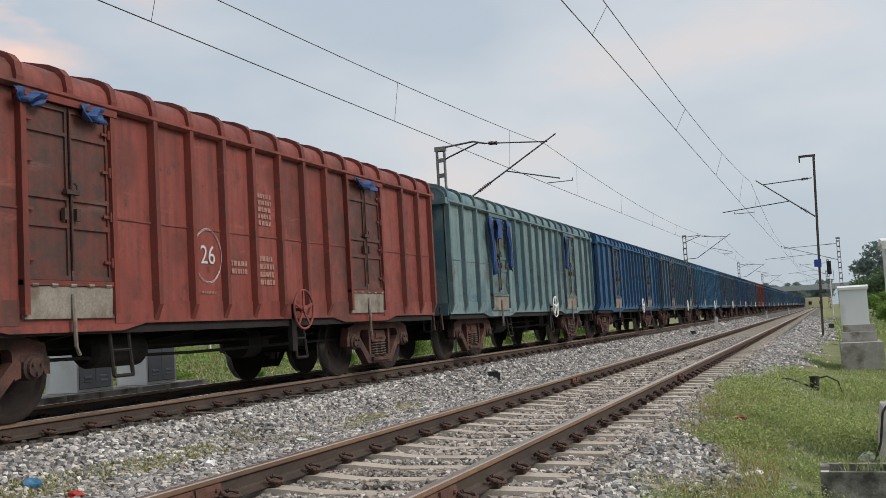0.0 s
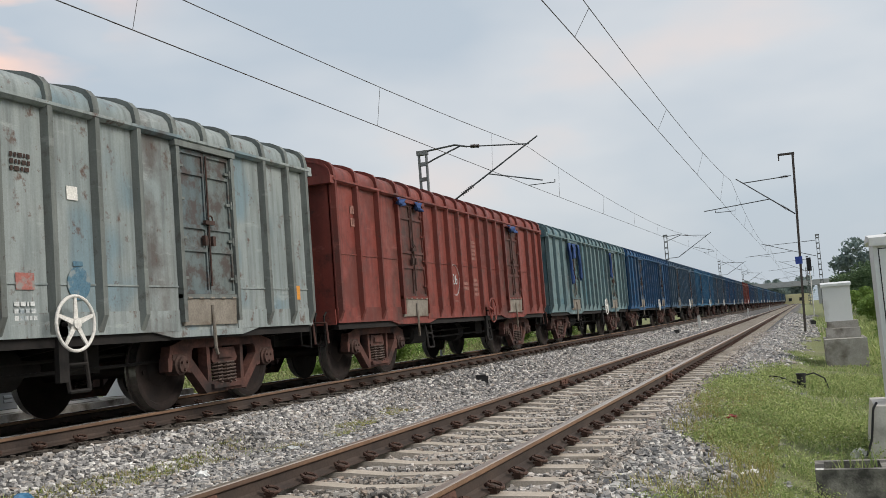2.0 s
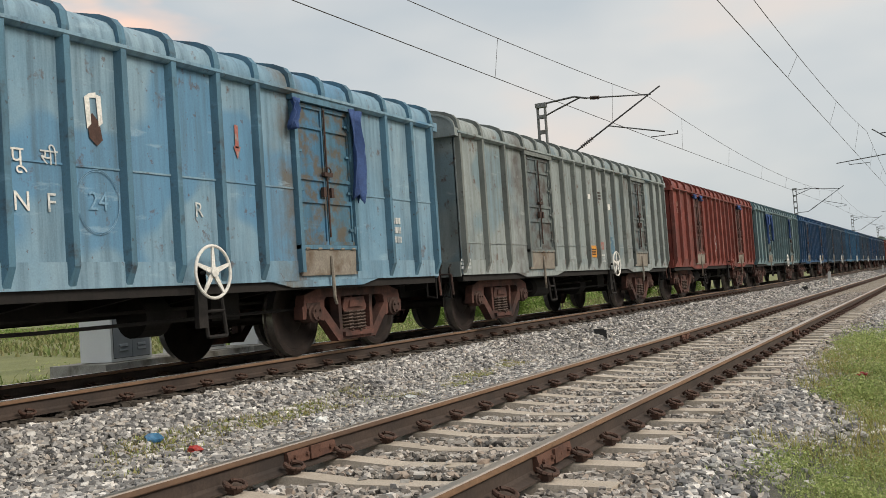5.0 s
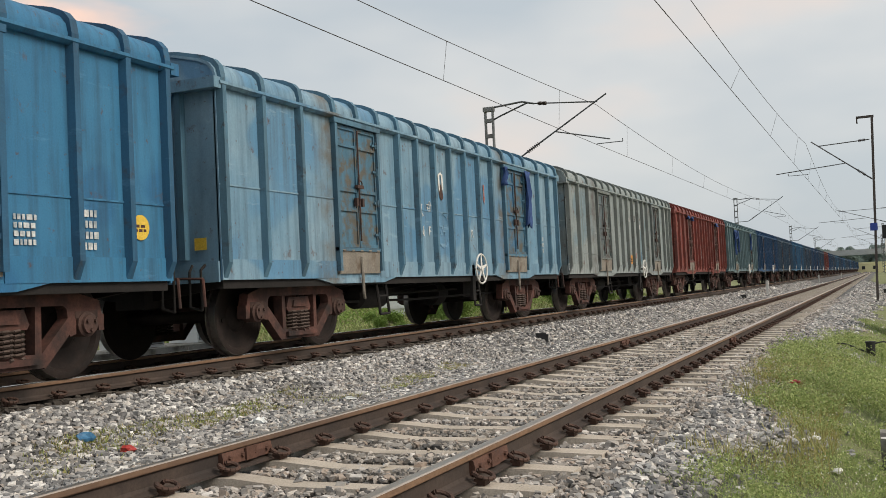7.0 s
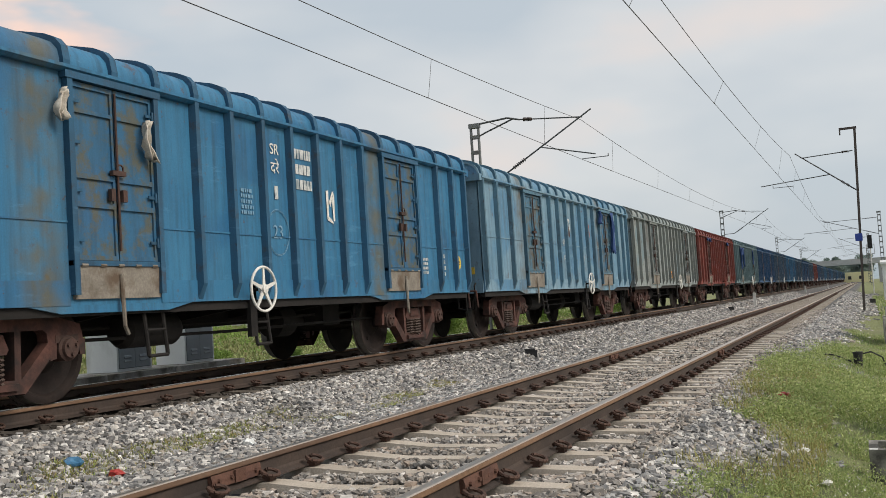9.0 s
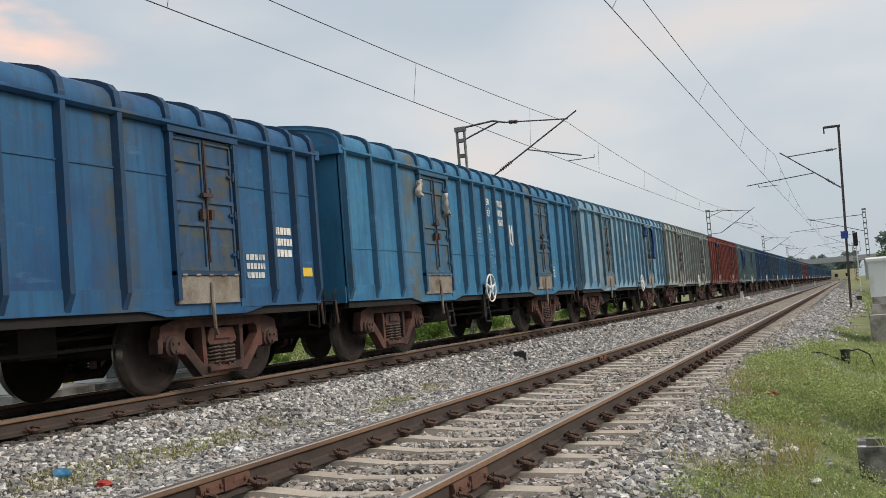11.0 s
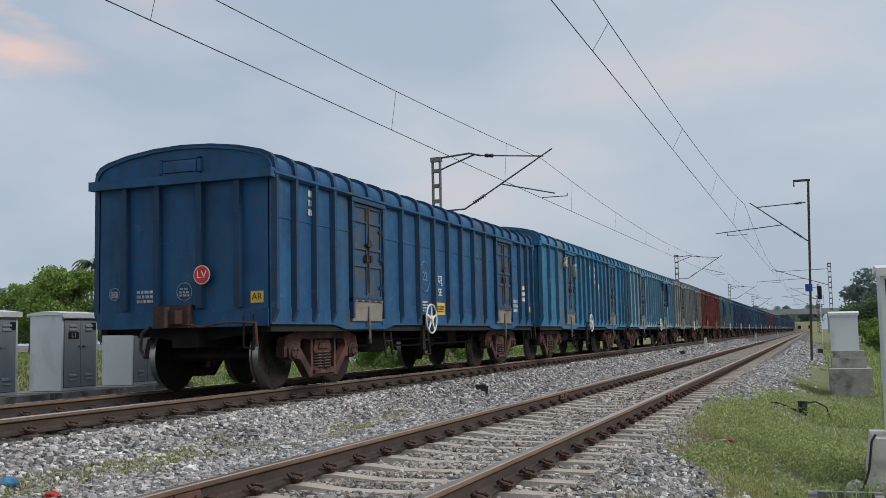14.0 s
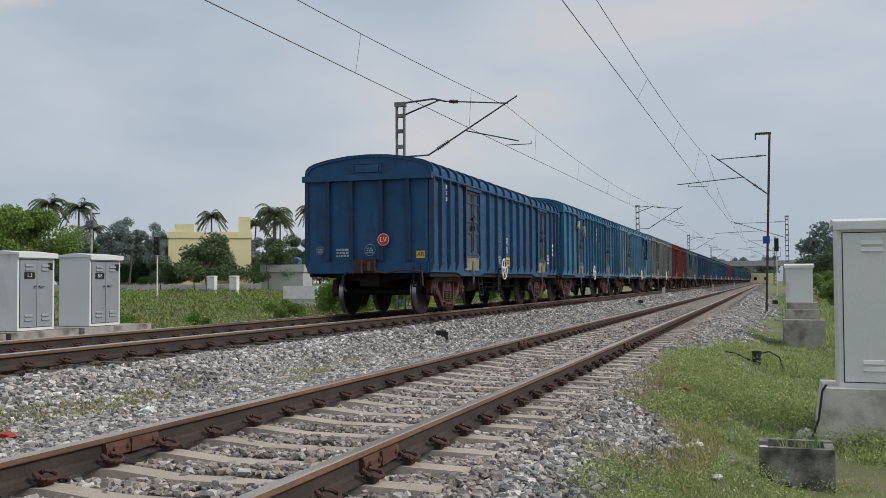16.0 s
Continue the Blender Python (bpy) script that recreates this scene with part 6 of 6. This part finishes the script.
junction_box(-3.25, 19.4, -0.14)
junction_box(-3.2, 52.0, -0.14)
junction_box(3.45, 60.0, -0.3)
for x, y in ((-3.0, 62.0), (-3.0, 118.0), (-2.9, 190.0)):
    p = thing("marker_post", "short white-painted concrete marker post", "post", "marker posts", (x, y, 0))
    bm = bmesh.new()
    add_prism(bm, [(-0.09, -0.4), (0.09, -0.4), (0.08, 0.5), (0.05, 0.56), (-0.05, 0.56), (-0.08, 0.5)], -0.07, 0.07, "y")
    part("post", bm, M_WHITE, p)


# ---- litter ----
def crumple(name, x, y, size, mat, label, flat=0.5, seed=0, lift=0.03):
    r = np.random.default_rng(seed)
    bm = bmesh.new()
    bmesh.ops.create_icosphere(bm, subdivisions=2, radius=size)
    for v in bm.verts:
        v.co *= r.uniform(0.55, 1.25)
        v.co.z *= flat
    ob = new(name, mesh_of(name, bm, mat))
    ob.matrix_basis = pose(x, y, float(ground_z(np.array([x]), np.array([y]))[0]) + lift, 0, 0, 40 * seed)
    return tagged(ob, label, "litter", "litter")


M_BLUEBAG = surface("blue_plastic", (0.02, 0.10, 0.22), (0.07, 0.20, 0.33), 9, 0.4, 0, 40, 0.1, 0.003)
M_REDBAG = surface("red_plastic", (0.30, 0.03, 0.025), (0.45, 0.05, 0.04), 9, 0.4, 0, 40, 0.1, 0.003)
M_CLEAR = surface("pale_plastic", (0.55, 0.58, 0.58), (0.70, 0.72, 0.72), 9, 0.3, 0, 40, 0.1, 0.003)
crumple("plastic_scrap", 2.21, 11.4, 0.06, M_REDBAG, "scrap of red plastic in the grass", 0.5, 1, 0.10)
crumple("paper_scrap", 3.46, 11.0, 0.085, M_WHITE, "crumpled white paper in the grass", 0.8, 2, 0.06)
crumple("plastic_bag", -3.2, 6.6, 0.085, M_BLUEBAG, "crumpled blue plastic bag in the weeds", 0.6, 3)
crumple("plastic_bag", -2.65, 6.5, 0.065, M_REDBAG, "crumpled red plastic bag in the weeds", 0.7, 4)
crumple("plastic_bottle", -2.5, 8.2, 0.075, M_CLEAR, "clear crushed plastic bottle between the tracks", 0.9, 5)
crumple("paper_scrap", -2.57, 10.1, 0.10, M_CLEAR, "pale flat scrap between the tracks", 0.25, 6)
for k, (x, y) in enumerate(((-2.9, 13.2), (-2.6, 8.2), (2.6, 24.0), (3.0, 22.5), (3.1, 28), (2.9, 31), (-2.8, 25.0), (2.75, 7.6), (2.55, 8.6), (2.9, 34), (3.2, 33), (2.95, 38))):
    crumple("paper_scrap", x, y, 0.032 + 0.004 * (k % 5), M_WHITE, "small white scrap beside the track", 0.5, 10 + k)


# ---- trees ----
def tree(name, height, spread, mat, label, seed, leaves=5000, leaf=0.16, trunk=0.3):
    r = np.random.default_rng(seed)
    t = thing(name, label, "tree", "trees")
    bm = bmesh.new()
    top = Vector((r.normal(0, 0.3), r.normal(0, 0.3), height * 0.55))
    add_tube(bm, (0, 0, -0.6), top * 0.5, 0.05 * height * trunk * 1.3, 0.04 * height * trunk, 9)
    add_tube(bm, top * 0.5, top, 0.04 * height * trunk, 0.02 * height * trunk, 8)
    cs, rs = [], []
    for i in range(16):
        a, k = r.uniform(0, 6.28), r.uniform(0.3, 1.0)
        end = Vector((math.cos(a) * spread * k * 0.75, math.sin(a) * spread * k * 0.75, height * r.uniform(0.38, 0.92) * (1.08 - 0.25 * k)))
        start = top * r.uniform(0.35, 1.0)
        add_tube(bm, start, end, 0.014 * height * trunk, 0.005 * height * trunk, 6)
        cs.append(tuple(end))
        rs.append(spread * r.uniform(0.22, 0.42))
    part("trunk", bm, M_BARK, t)
    part("crown", leaf_cloud(cs, rs, leaves, leaf, mat, seed), None, t)
    return t


def palm(height, seed, label):
    r = np.random.default_rng(seed)
    t = thing("palm_tree", label, "palm tree", "palm trees")
    bm = bmesh.new()
    lean = r.uniform(-0.8, 0.8)
    pts = [(lean * (k / 6) ** 2, 0, -0.5 + (height + 0.5) * k / 6) for k in range(7)]
    for k, (a, b) in enumerate(zip(pts[:-1], pts[1:])):
        add_tube(bm, a, b, 0.22 - 0.015 * k, 0.205 - 0.015 * k, 8)
    part("trunk", bm, M_BARK, t)
    V, F = [], []
    for i in range(32):
        a = 2 * math.pi * i / 32 * 2.0 + r.uniform(-0.2, 0.2)
        up = r.uniform(-0.5, 1.5)
        ln = r.uniform(2.3, 3.2)
        d = np.array([math.cos(a), math.sin(a), 0])
        side = np.array([-d[1], d[0], 0])
        o = np.array([lean, 0, height])
        for k in range(14):
            s = (k + 1) / 14
            p = o + d * ln * s * (1 - 0.25 * s * max(0, -up)) + np.array([0, 0, ln * (up * s - (0.75 + 0.35 * up) * s * s)])
            for q in (-1, 1):
                tip = p + side * q * 0.75 * math.sin(math.pi * min(s + 0.12, 0.95)) + d * 0.35 + np.array([0, 0, -0.30 - 0.2 * r.random()])
                b = len(V)
                V += [p, p + d * 0.30, tip]
                F.append((b, b + 1, b + 2))
    part("crown", fast_mesh("crown", np.array(V), np.array(F), M_PALM), None, t)
    return t


def plant(master, x, y, scale=1.0, turn=0.0, first=False, z=None):
    z = float(ground_z(np.array([x]), np.array([y]))[0]) if z is None else z
    ob = master if first else copy_thing(master, pose(0, 0, 0))
    ob.matrix_basis = pose(x, y, z, 0, 0, turn) @ Matrix.Diagonal((scale, scale, scale, 1))
    return ob


tree_bright = tree("broad_tree", 8.0, 4.6, M_LEAF_BRIGHT, "broad bright green leafy tree beyond the field", 3, 15000, 0.15)
tree_dark = tree("broad_tree", 9.0, 3.6, M_LEAF, "dark green leafy tree beyond the field", 4, 11000, 0.15)
tree_low = tree("low_tree", 6.0, 4.4, M_LEAF, "low dense dark green tree", 5, 8000, 0.16)
tree_tall = tree("feathery_tree", 10.5, 2.6, M_LEAF_HAZE, "tall feathery green tree paled by painted haze", 6, 6000, 0.14)
tree_far = tree("far_tree", 9.0, 4.5, M_LEAF_HAZE, "far green tree with haze painted into its leaves", 7, 3500, 0.3)
plant(tree_bright, -66, 80, 1.12, 0, True)
plant(tree_dark, -92, 110, 1.0, 0, True)
plant(tree_low, -52, 90, 0.95, 0, True)
plant(tree_tall, -76, 110, 0.98, 0, True)
plant(tree_far, -30, 330, 1.1, 0, True)
for x, y, s in ((-70, 84, 1.05), (-74, 88, 0.9), (-77, 86, 1.0)):
    plant(tree_bright, x, y, s, 70 * s)
r = np.random.default_rng(21)
for i in range(44):
    x = -122 + 2.1 * i + r.uniform(-1, 1)
    plant((tree_dark, tree_far, tree_tall)[i % 3], x, 128 + r.uniform(-6, 22), r.uniform(0.75, 1.05), 37 * i)
for i in range(26):
    x = -112 + 3.2 * i + r.uniform(-1, 1)
    plant(tree_low, x, 121 + r.uniform(-3, 5), r.uniform(0.6, 0.9), 61 * i)
for x, y, s in ((-84, 112, 0.95), (-56, 94, 0.75), (-48, 96, 0.8), (-59, 92, 0.6), (-43, 106, 0.8)):
    plant(tree_low, x, y, s, 400 * s)
for x, y, s in ((-80, 112, 0.9), (-73, 112, 0.75), (-84, 118, 1.0), (-87, 114, 0.9), (-78, 118, 0.95)):
    plant(tree_tall, x, y, s, 200 * s)
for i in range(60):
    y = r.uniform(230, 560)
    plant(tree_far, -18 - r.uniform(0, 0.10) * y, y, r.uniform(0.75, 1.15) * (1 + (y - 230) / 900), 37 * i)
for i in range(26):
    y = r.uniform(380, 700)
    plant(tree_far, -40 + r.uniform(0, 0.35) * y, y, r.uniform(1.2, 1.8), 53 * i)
plant(tree_far, 10.4, 118, 0.98, 20)
plant(tree_far, 13.5, 122, 0.85, 140)
plant(tree_far, 17.5, 124, 0.8, 220)
for x, y, s in ((9.0, 92, 0.72), (11.5, 90, 0.8), (14, 84, 0.8), (17, 86, 0.85), (20, 80, 0.9), (25, 84, 0.95), (8.8, 100, 0.75), (12, 76, 0.6), (15.5, 66, 0.55), (19, 62, 0.6), (31, 88, 0.9), (13, 104, 0.8), (18, 104, 0.9)):
    plant(tree_low, x, y, s, 500 * s)
palm_a = palm(13.0, 1, "tall coconut palm with drooping fronds")
palm_b = palm(12.0, 2, "slim coconut palm with drooping fronds")
plant(palm_a, -122, 150, 1.2, 0, True)
plant(palm_b, -112, 150, 0.88, 0, True)
for k, (x, y, s) in enumerate(((-117, 152, 1.15), (-128, 150, 1.1), (-88, 150, 0.95), (-82, 154, 0.92), (-76, 150, 0.98), (-73.5, 146, 1.0), (-70, 152, 1.0), (-66, 156, 0.95), (-79, 158, 0.9), (-62, 150, 0.9))):
    plant((palm_a, palm_b)[k % 2], x, y, s, 67 * k)
up = thing("utility_pole", "slim grey concrete utility pole among the trees", "pole", at=(-67.9, 92.0, 0.0))
bm = bmesh.new()
add_tube(bm, (0, 0, -0.6), (0, 0, 9.2), 0.19, 0.13, 10)
part("pole", bm, M_CONC_OLD, up)
bm = bmesh.new()
add_box(bm, -1.1, 1.1, -0.06, 0.06, 8.6, 8.75)
add_box(bm, -0.5, 0.5, -0.3, 0.3, 7.2, 7.9)
part("crossarm", bm, M_MAST, up, "steel crossarm with a small transformer")
# bushes by the tracks
bush = tree("bush", 1.9, 1.5, M_LEAF_BRIGHT, "leafy green bush beside the far track", 9, 5000, 0.07, 0.5)
plant(bush, -13.2, 38, 1.0, 0, True)
for k, (x, y, s) in enumerate(((-14.5, 40, 0.9), (-12.3, 36, 0.7), (-15.8, 42, 0.8), (-13.5, 45, 0.9), (-12.8, 52, 1.0), (-12.5, 60, 0.9), (-13, 70, 1.0), (-17, 44, 0.6), (-12.2, 30, 0.5), (-12.4, 25, 0.35), (-13.3, 21, 0.4), (-14.5, 24, 0.4), (6.5, 42, 0.7), (7.5, 48, 0.9), (6.8, 55, 0.9), (8.2, 60, 1.0), (7.0, 66, 1.0), (9.5, 52, 1.1), (7.4, 75, 1.2), (11, 58, 1.2), (5.9, 36, 0.5))):
    plant(bush, x, y, s, 71 * k)


# ---- buildings and the far side ----
def house(name, x0, x1, y0, y1, z1, mat, label, windows, turn=0):
    h = thing(name, label, "building", "far buildings", pose(x0, y0, 0, 0, 0, turn))
    bm = bmesh.new()
    add_box(bm, 0, x1 - x0, 0, y1 - y0, -0.5, z1)
    part("wall", bm, mat, h)
    bm = bmesh.new()
    for a, b, c, d in ((-0.15, x1 - x0 + 0.15, -0.15, 0.1), (-0.15, x1 - x0 + 0.15, y1 - y0 - 0.1, y1 - y0 + 0.15), (-0.15, 0.1, 0.1, y1 - y0 - 0.1), (x1 - x0 - 0.1, x1 - x0 + 0.15, 0.1, y1 - y0 - 0.1)):
        add_box(bm, a, b, c, d, z1 - 0.1, z1 + 0.7)
    part("parapet", bm, mat, h)
    for x, z in windows:
        bm = bmesh.new()
        add_box(bm, x - 0.6, x + 0.6, -0.06, 0.0, z, z + 1.3)
        wd = part("window", bm, M_BLACK, h)
        bm = bmesh.new()
        add_box(bm, x - 0.7, x + 0.7, -0.12, -0.061, z - 0.12, z)
        part("sill", bm, mat, wd)
    return h


yb = house("yellow_house", -74.0, -63.0, 116, 124, 7.2, M_YWALL, "pale yellow flat-roofed house behind trees", ((2.5, 2.0), (5.5, 2.0), (8.5, 2.0)), 30)
bm = bmesh.new()
add_box(bm, 9.3, 10.9, 0.2, 4, 7.1, 10.0)
part("stair_head", bm, M_YWALL, yb)
bm = bmesh.new()
add_box(bm, 0.8, 3.4, 0.2, 4, 7.1, 9.0)
part("stair_head", bm, M_YWALL, yb)
gb = house("block_shed", -49, -44.5, 96, 101, 2.2, M_GWALL, "low grey concrete-block shed", (), 14)
bm = bmesh.new()
add_lathe(bm, [(2.2, 0.0), (2.2, 0.55), (3.5, 0.55), (3.7, 0.35), (3.75, 0.0)], "z", (3.4, 2.0, 0), 16)
part("water_tank", bm, M_BLUEBAG, gb, "round blue plastic water tank")
house("white_hut", -24.5, -22.6, 54, 56, 0.05, M_CAB_WHITE, "low white block beside the far track", ())
house("small_house", -93, -88, 128, 134, 4.0, M_GWALL, "small grey house with roof tanks among trees", ((2.5, 1.5),))
house("yellow_hut", -9, 6, 420, 428, 3.0, M_YWALL, "low yellow building at the end of the line", ((3, 0.9), (7, 0.9), (11, 0.9)))
for x, y in ((-42.85, 75), (-40.7, 75)):
    fc = cabinet("field_cabinet", pose(x, y, 0.35), 0.7, 0.5, 1.15, 1, "white steel cabinet on legs across the field", M_CAB_WHITE, "", M_CAB_WHITE, "field cabinets")
    for dx in (0.1, 0.6):
        bm = bmesh.new()
        add_box(bm, dx - 0.06, dx + 0.06, 0.1, 0.5, -0.8, 0.0)
        part("leg", bm, M_CONC, fc, "short concrete foot")

bm = bmesh.new()
add_prism(bm, [(100, -0.6), (103.5, 0.75), (112, 0.80), (115, -0.6)], -400, -33, "x")
tagged(new("road_bank", mesh_of("road_bank", bm, surface("road_bank", (0.14, 0.14, 0.135), (0.22, 0.21, 0.20), 0.6, 0.95, 0, 6, 0.3, 0.05))), "low grey gravel bank of a road beyond the field", "embankment", kind="structure")


def signal(x, y, z0, h, label):
    s = thing("railway_signal", label, "signal", "railway signals", (x, y, z0))
    bm = bmesh.new()
    add_tube(bm, (0, 0, -0.6), (0, 0, h), 0.06, 0.05, 10)
    part("post", bm, M_WHITE, s)
    bm = bmesh.new()
    add_box(bm, -0.2, 0.2, -0.16, 0.0, h - 0.2, h + 1.1)
    bevelled(bm, 0.03)
    head = part("signal_head", bm, M_BLACK, s)
    for k in range(3):
        bm = bmesh.new()
        add_tube(bm, (0, -0.34, h + 0.05 + 0.38 * k), (0, -0.16, h + 0.05 + 0.38 * k), 0.13, 0.12, 12)
        part("hood", bm, M_BLACK, head)
    bm = bmesh.new()
    add_box(bm, -0.35, 0.35, 0.0, 0.35, h - 0.75, h - 0.70)
    add_path(bm, [(-0.35, 0.35, h - 0.7), (-0.35, 0.35, h + 0.2), (0.35, 0.35, h + 0.2), (0.35, 0.35, h - 0.7)], 0.02, 6)
    part("platform", bm, M_MAST, s)
    return s


signal(-39.0, 62, 0.0, 3.2, "white signal post with a black head across the field")
signal(3.9, 104, 0.0, 4.0, "white signal post with a black head beside the mast")

# road bridge over the line
br = thing("road_bridge", "grey concrete road bridge crossing the railway far off", "bridge", at=(0, 360, 0))
bm = bmesh.new()
add_box(bm, -50, 70, 0, 9, 5.9, 6.8)
part("deck", bm, M_GWALL, br)
for y in (0.0, 8.8):
    bm = bmesh.new()
    add_box(bm, -50, 70, y, y + 0.2, 6.8, 7.7)
    part("parapet", bm, M_GWALL, br)
for x in (-40, -22, -11.5, 8.5, 24, 44, 62):
    bm = bmesh.new()
    add_box(bm, x - 0.6, x + 0.6, 1, 8, -0.6, 5.9)
    part("pier", bm, M_GWALL, br)

# far hills, the haze before them painted as their blue-grey colour
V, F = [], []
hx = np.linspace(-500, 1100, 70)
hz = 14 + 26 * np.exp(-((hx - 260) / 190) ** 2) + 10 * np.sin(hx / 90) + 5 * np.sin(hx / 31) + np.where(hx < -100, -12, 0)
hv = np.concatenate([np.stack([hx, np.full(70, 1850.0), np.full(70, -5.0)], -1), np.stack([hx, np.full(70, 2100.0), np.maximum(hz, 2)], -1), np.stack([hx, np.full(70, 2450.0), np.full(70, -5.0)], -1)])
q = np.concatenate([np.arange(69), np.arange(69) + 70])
tagged(new("far_hills", fast_mesh("far_hills", hv, np.stack([q, q + 1, q + 71, q + 70], -1), M_HILL_HAZE, True)), "low hills on the horizon, coloured blue-grey for haze", "hills", kind="structure")


def motions():
    """The train rolls away along the far track; the wheels of the wagons that pass close by turn."""
    for k, w in enumerate(wagons):
        walk(w, [(t, pose(FAR_X, y + PITCH * k + (START if k else 0.0), FAR_Z)) for t, y in TRAIN_Y])
    times = [i * 0.1 for i in range(161)]
    turn = [(t, -math.degrees((rot_dist(t) - TRAIN_Y[0][1]) / 0.497)) for t in times]
    for w in wagons[:6]:
        for o in w.children_recursive:
            if o.name.startswith("wheelset"):
                y = round(o.location.y)
                walk(o, [(t, pose(0, y, 0.497, a, 0, 0)) for t, a in turn])


motions()
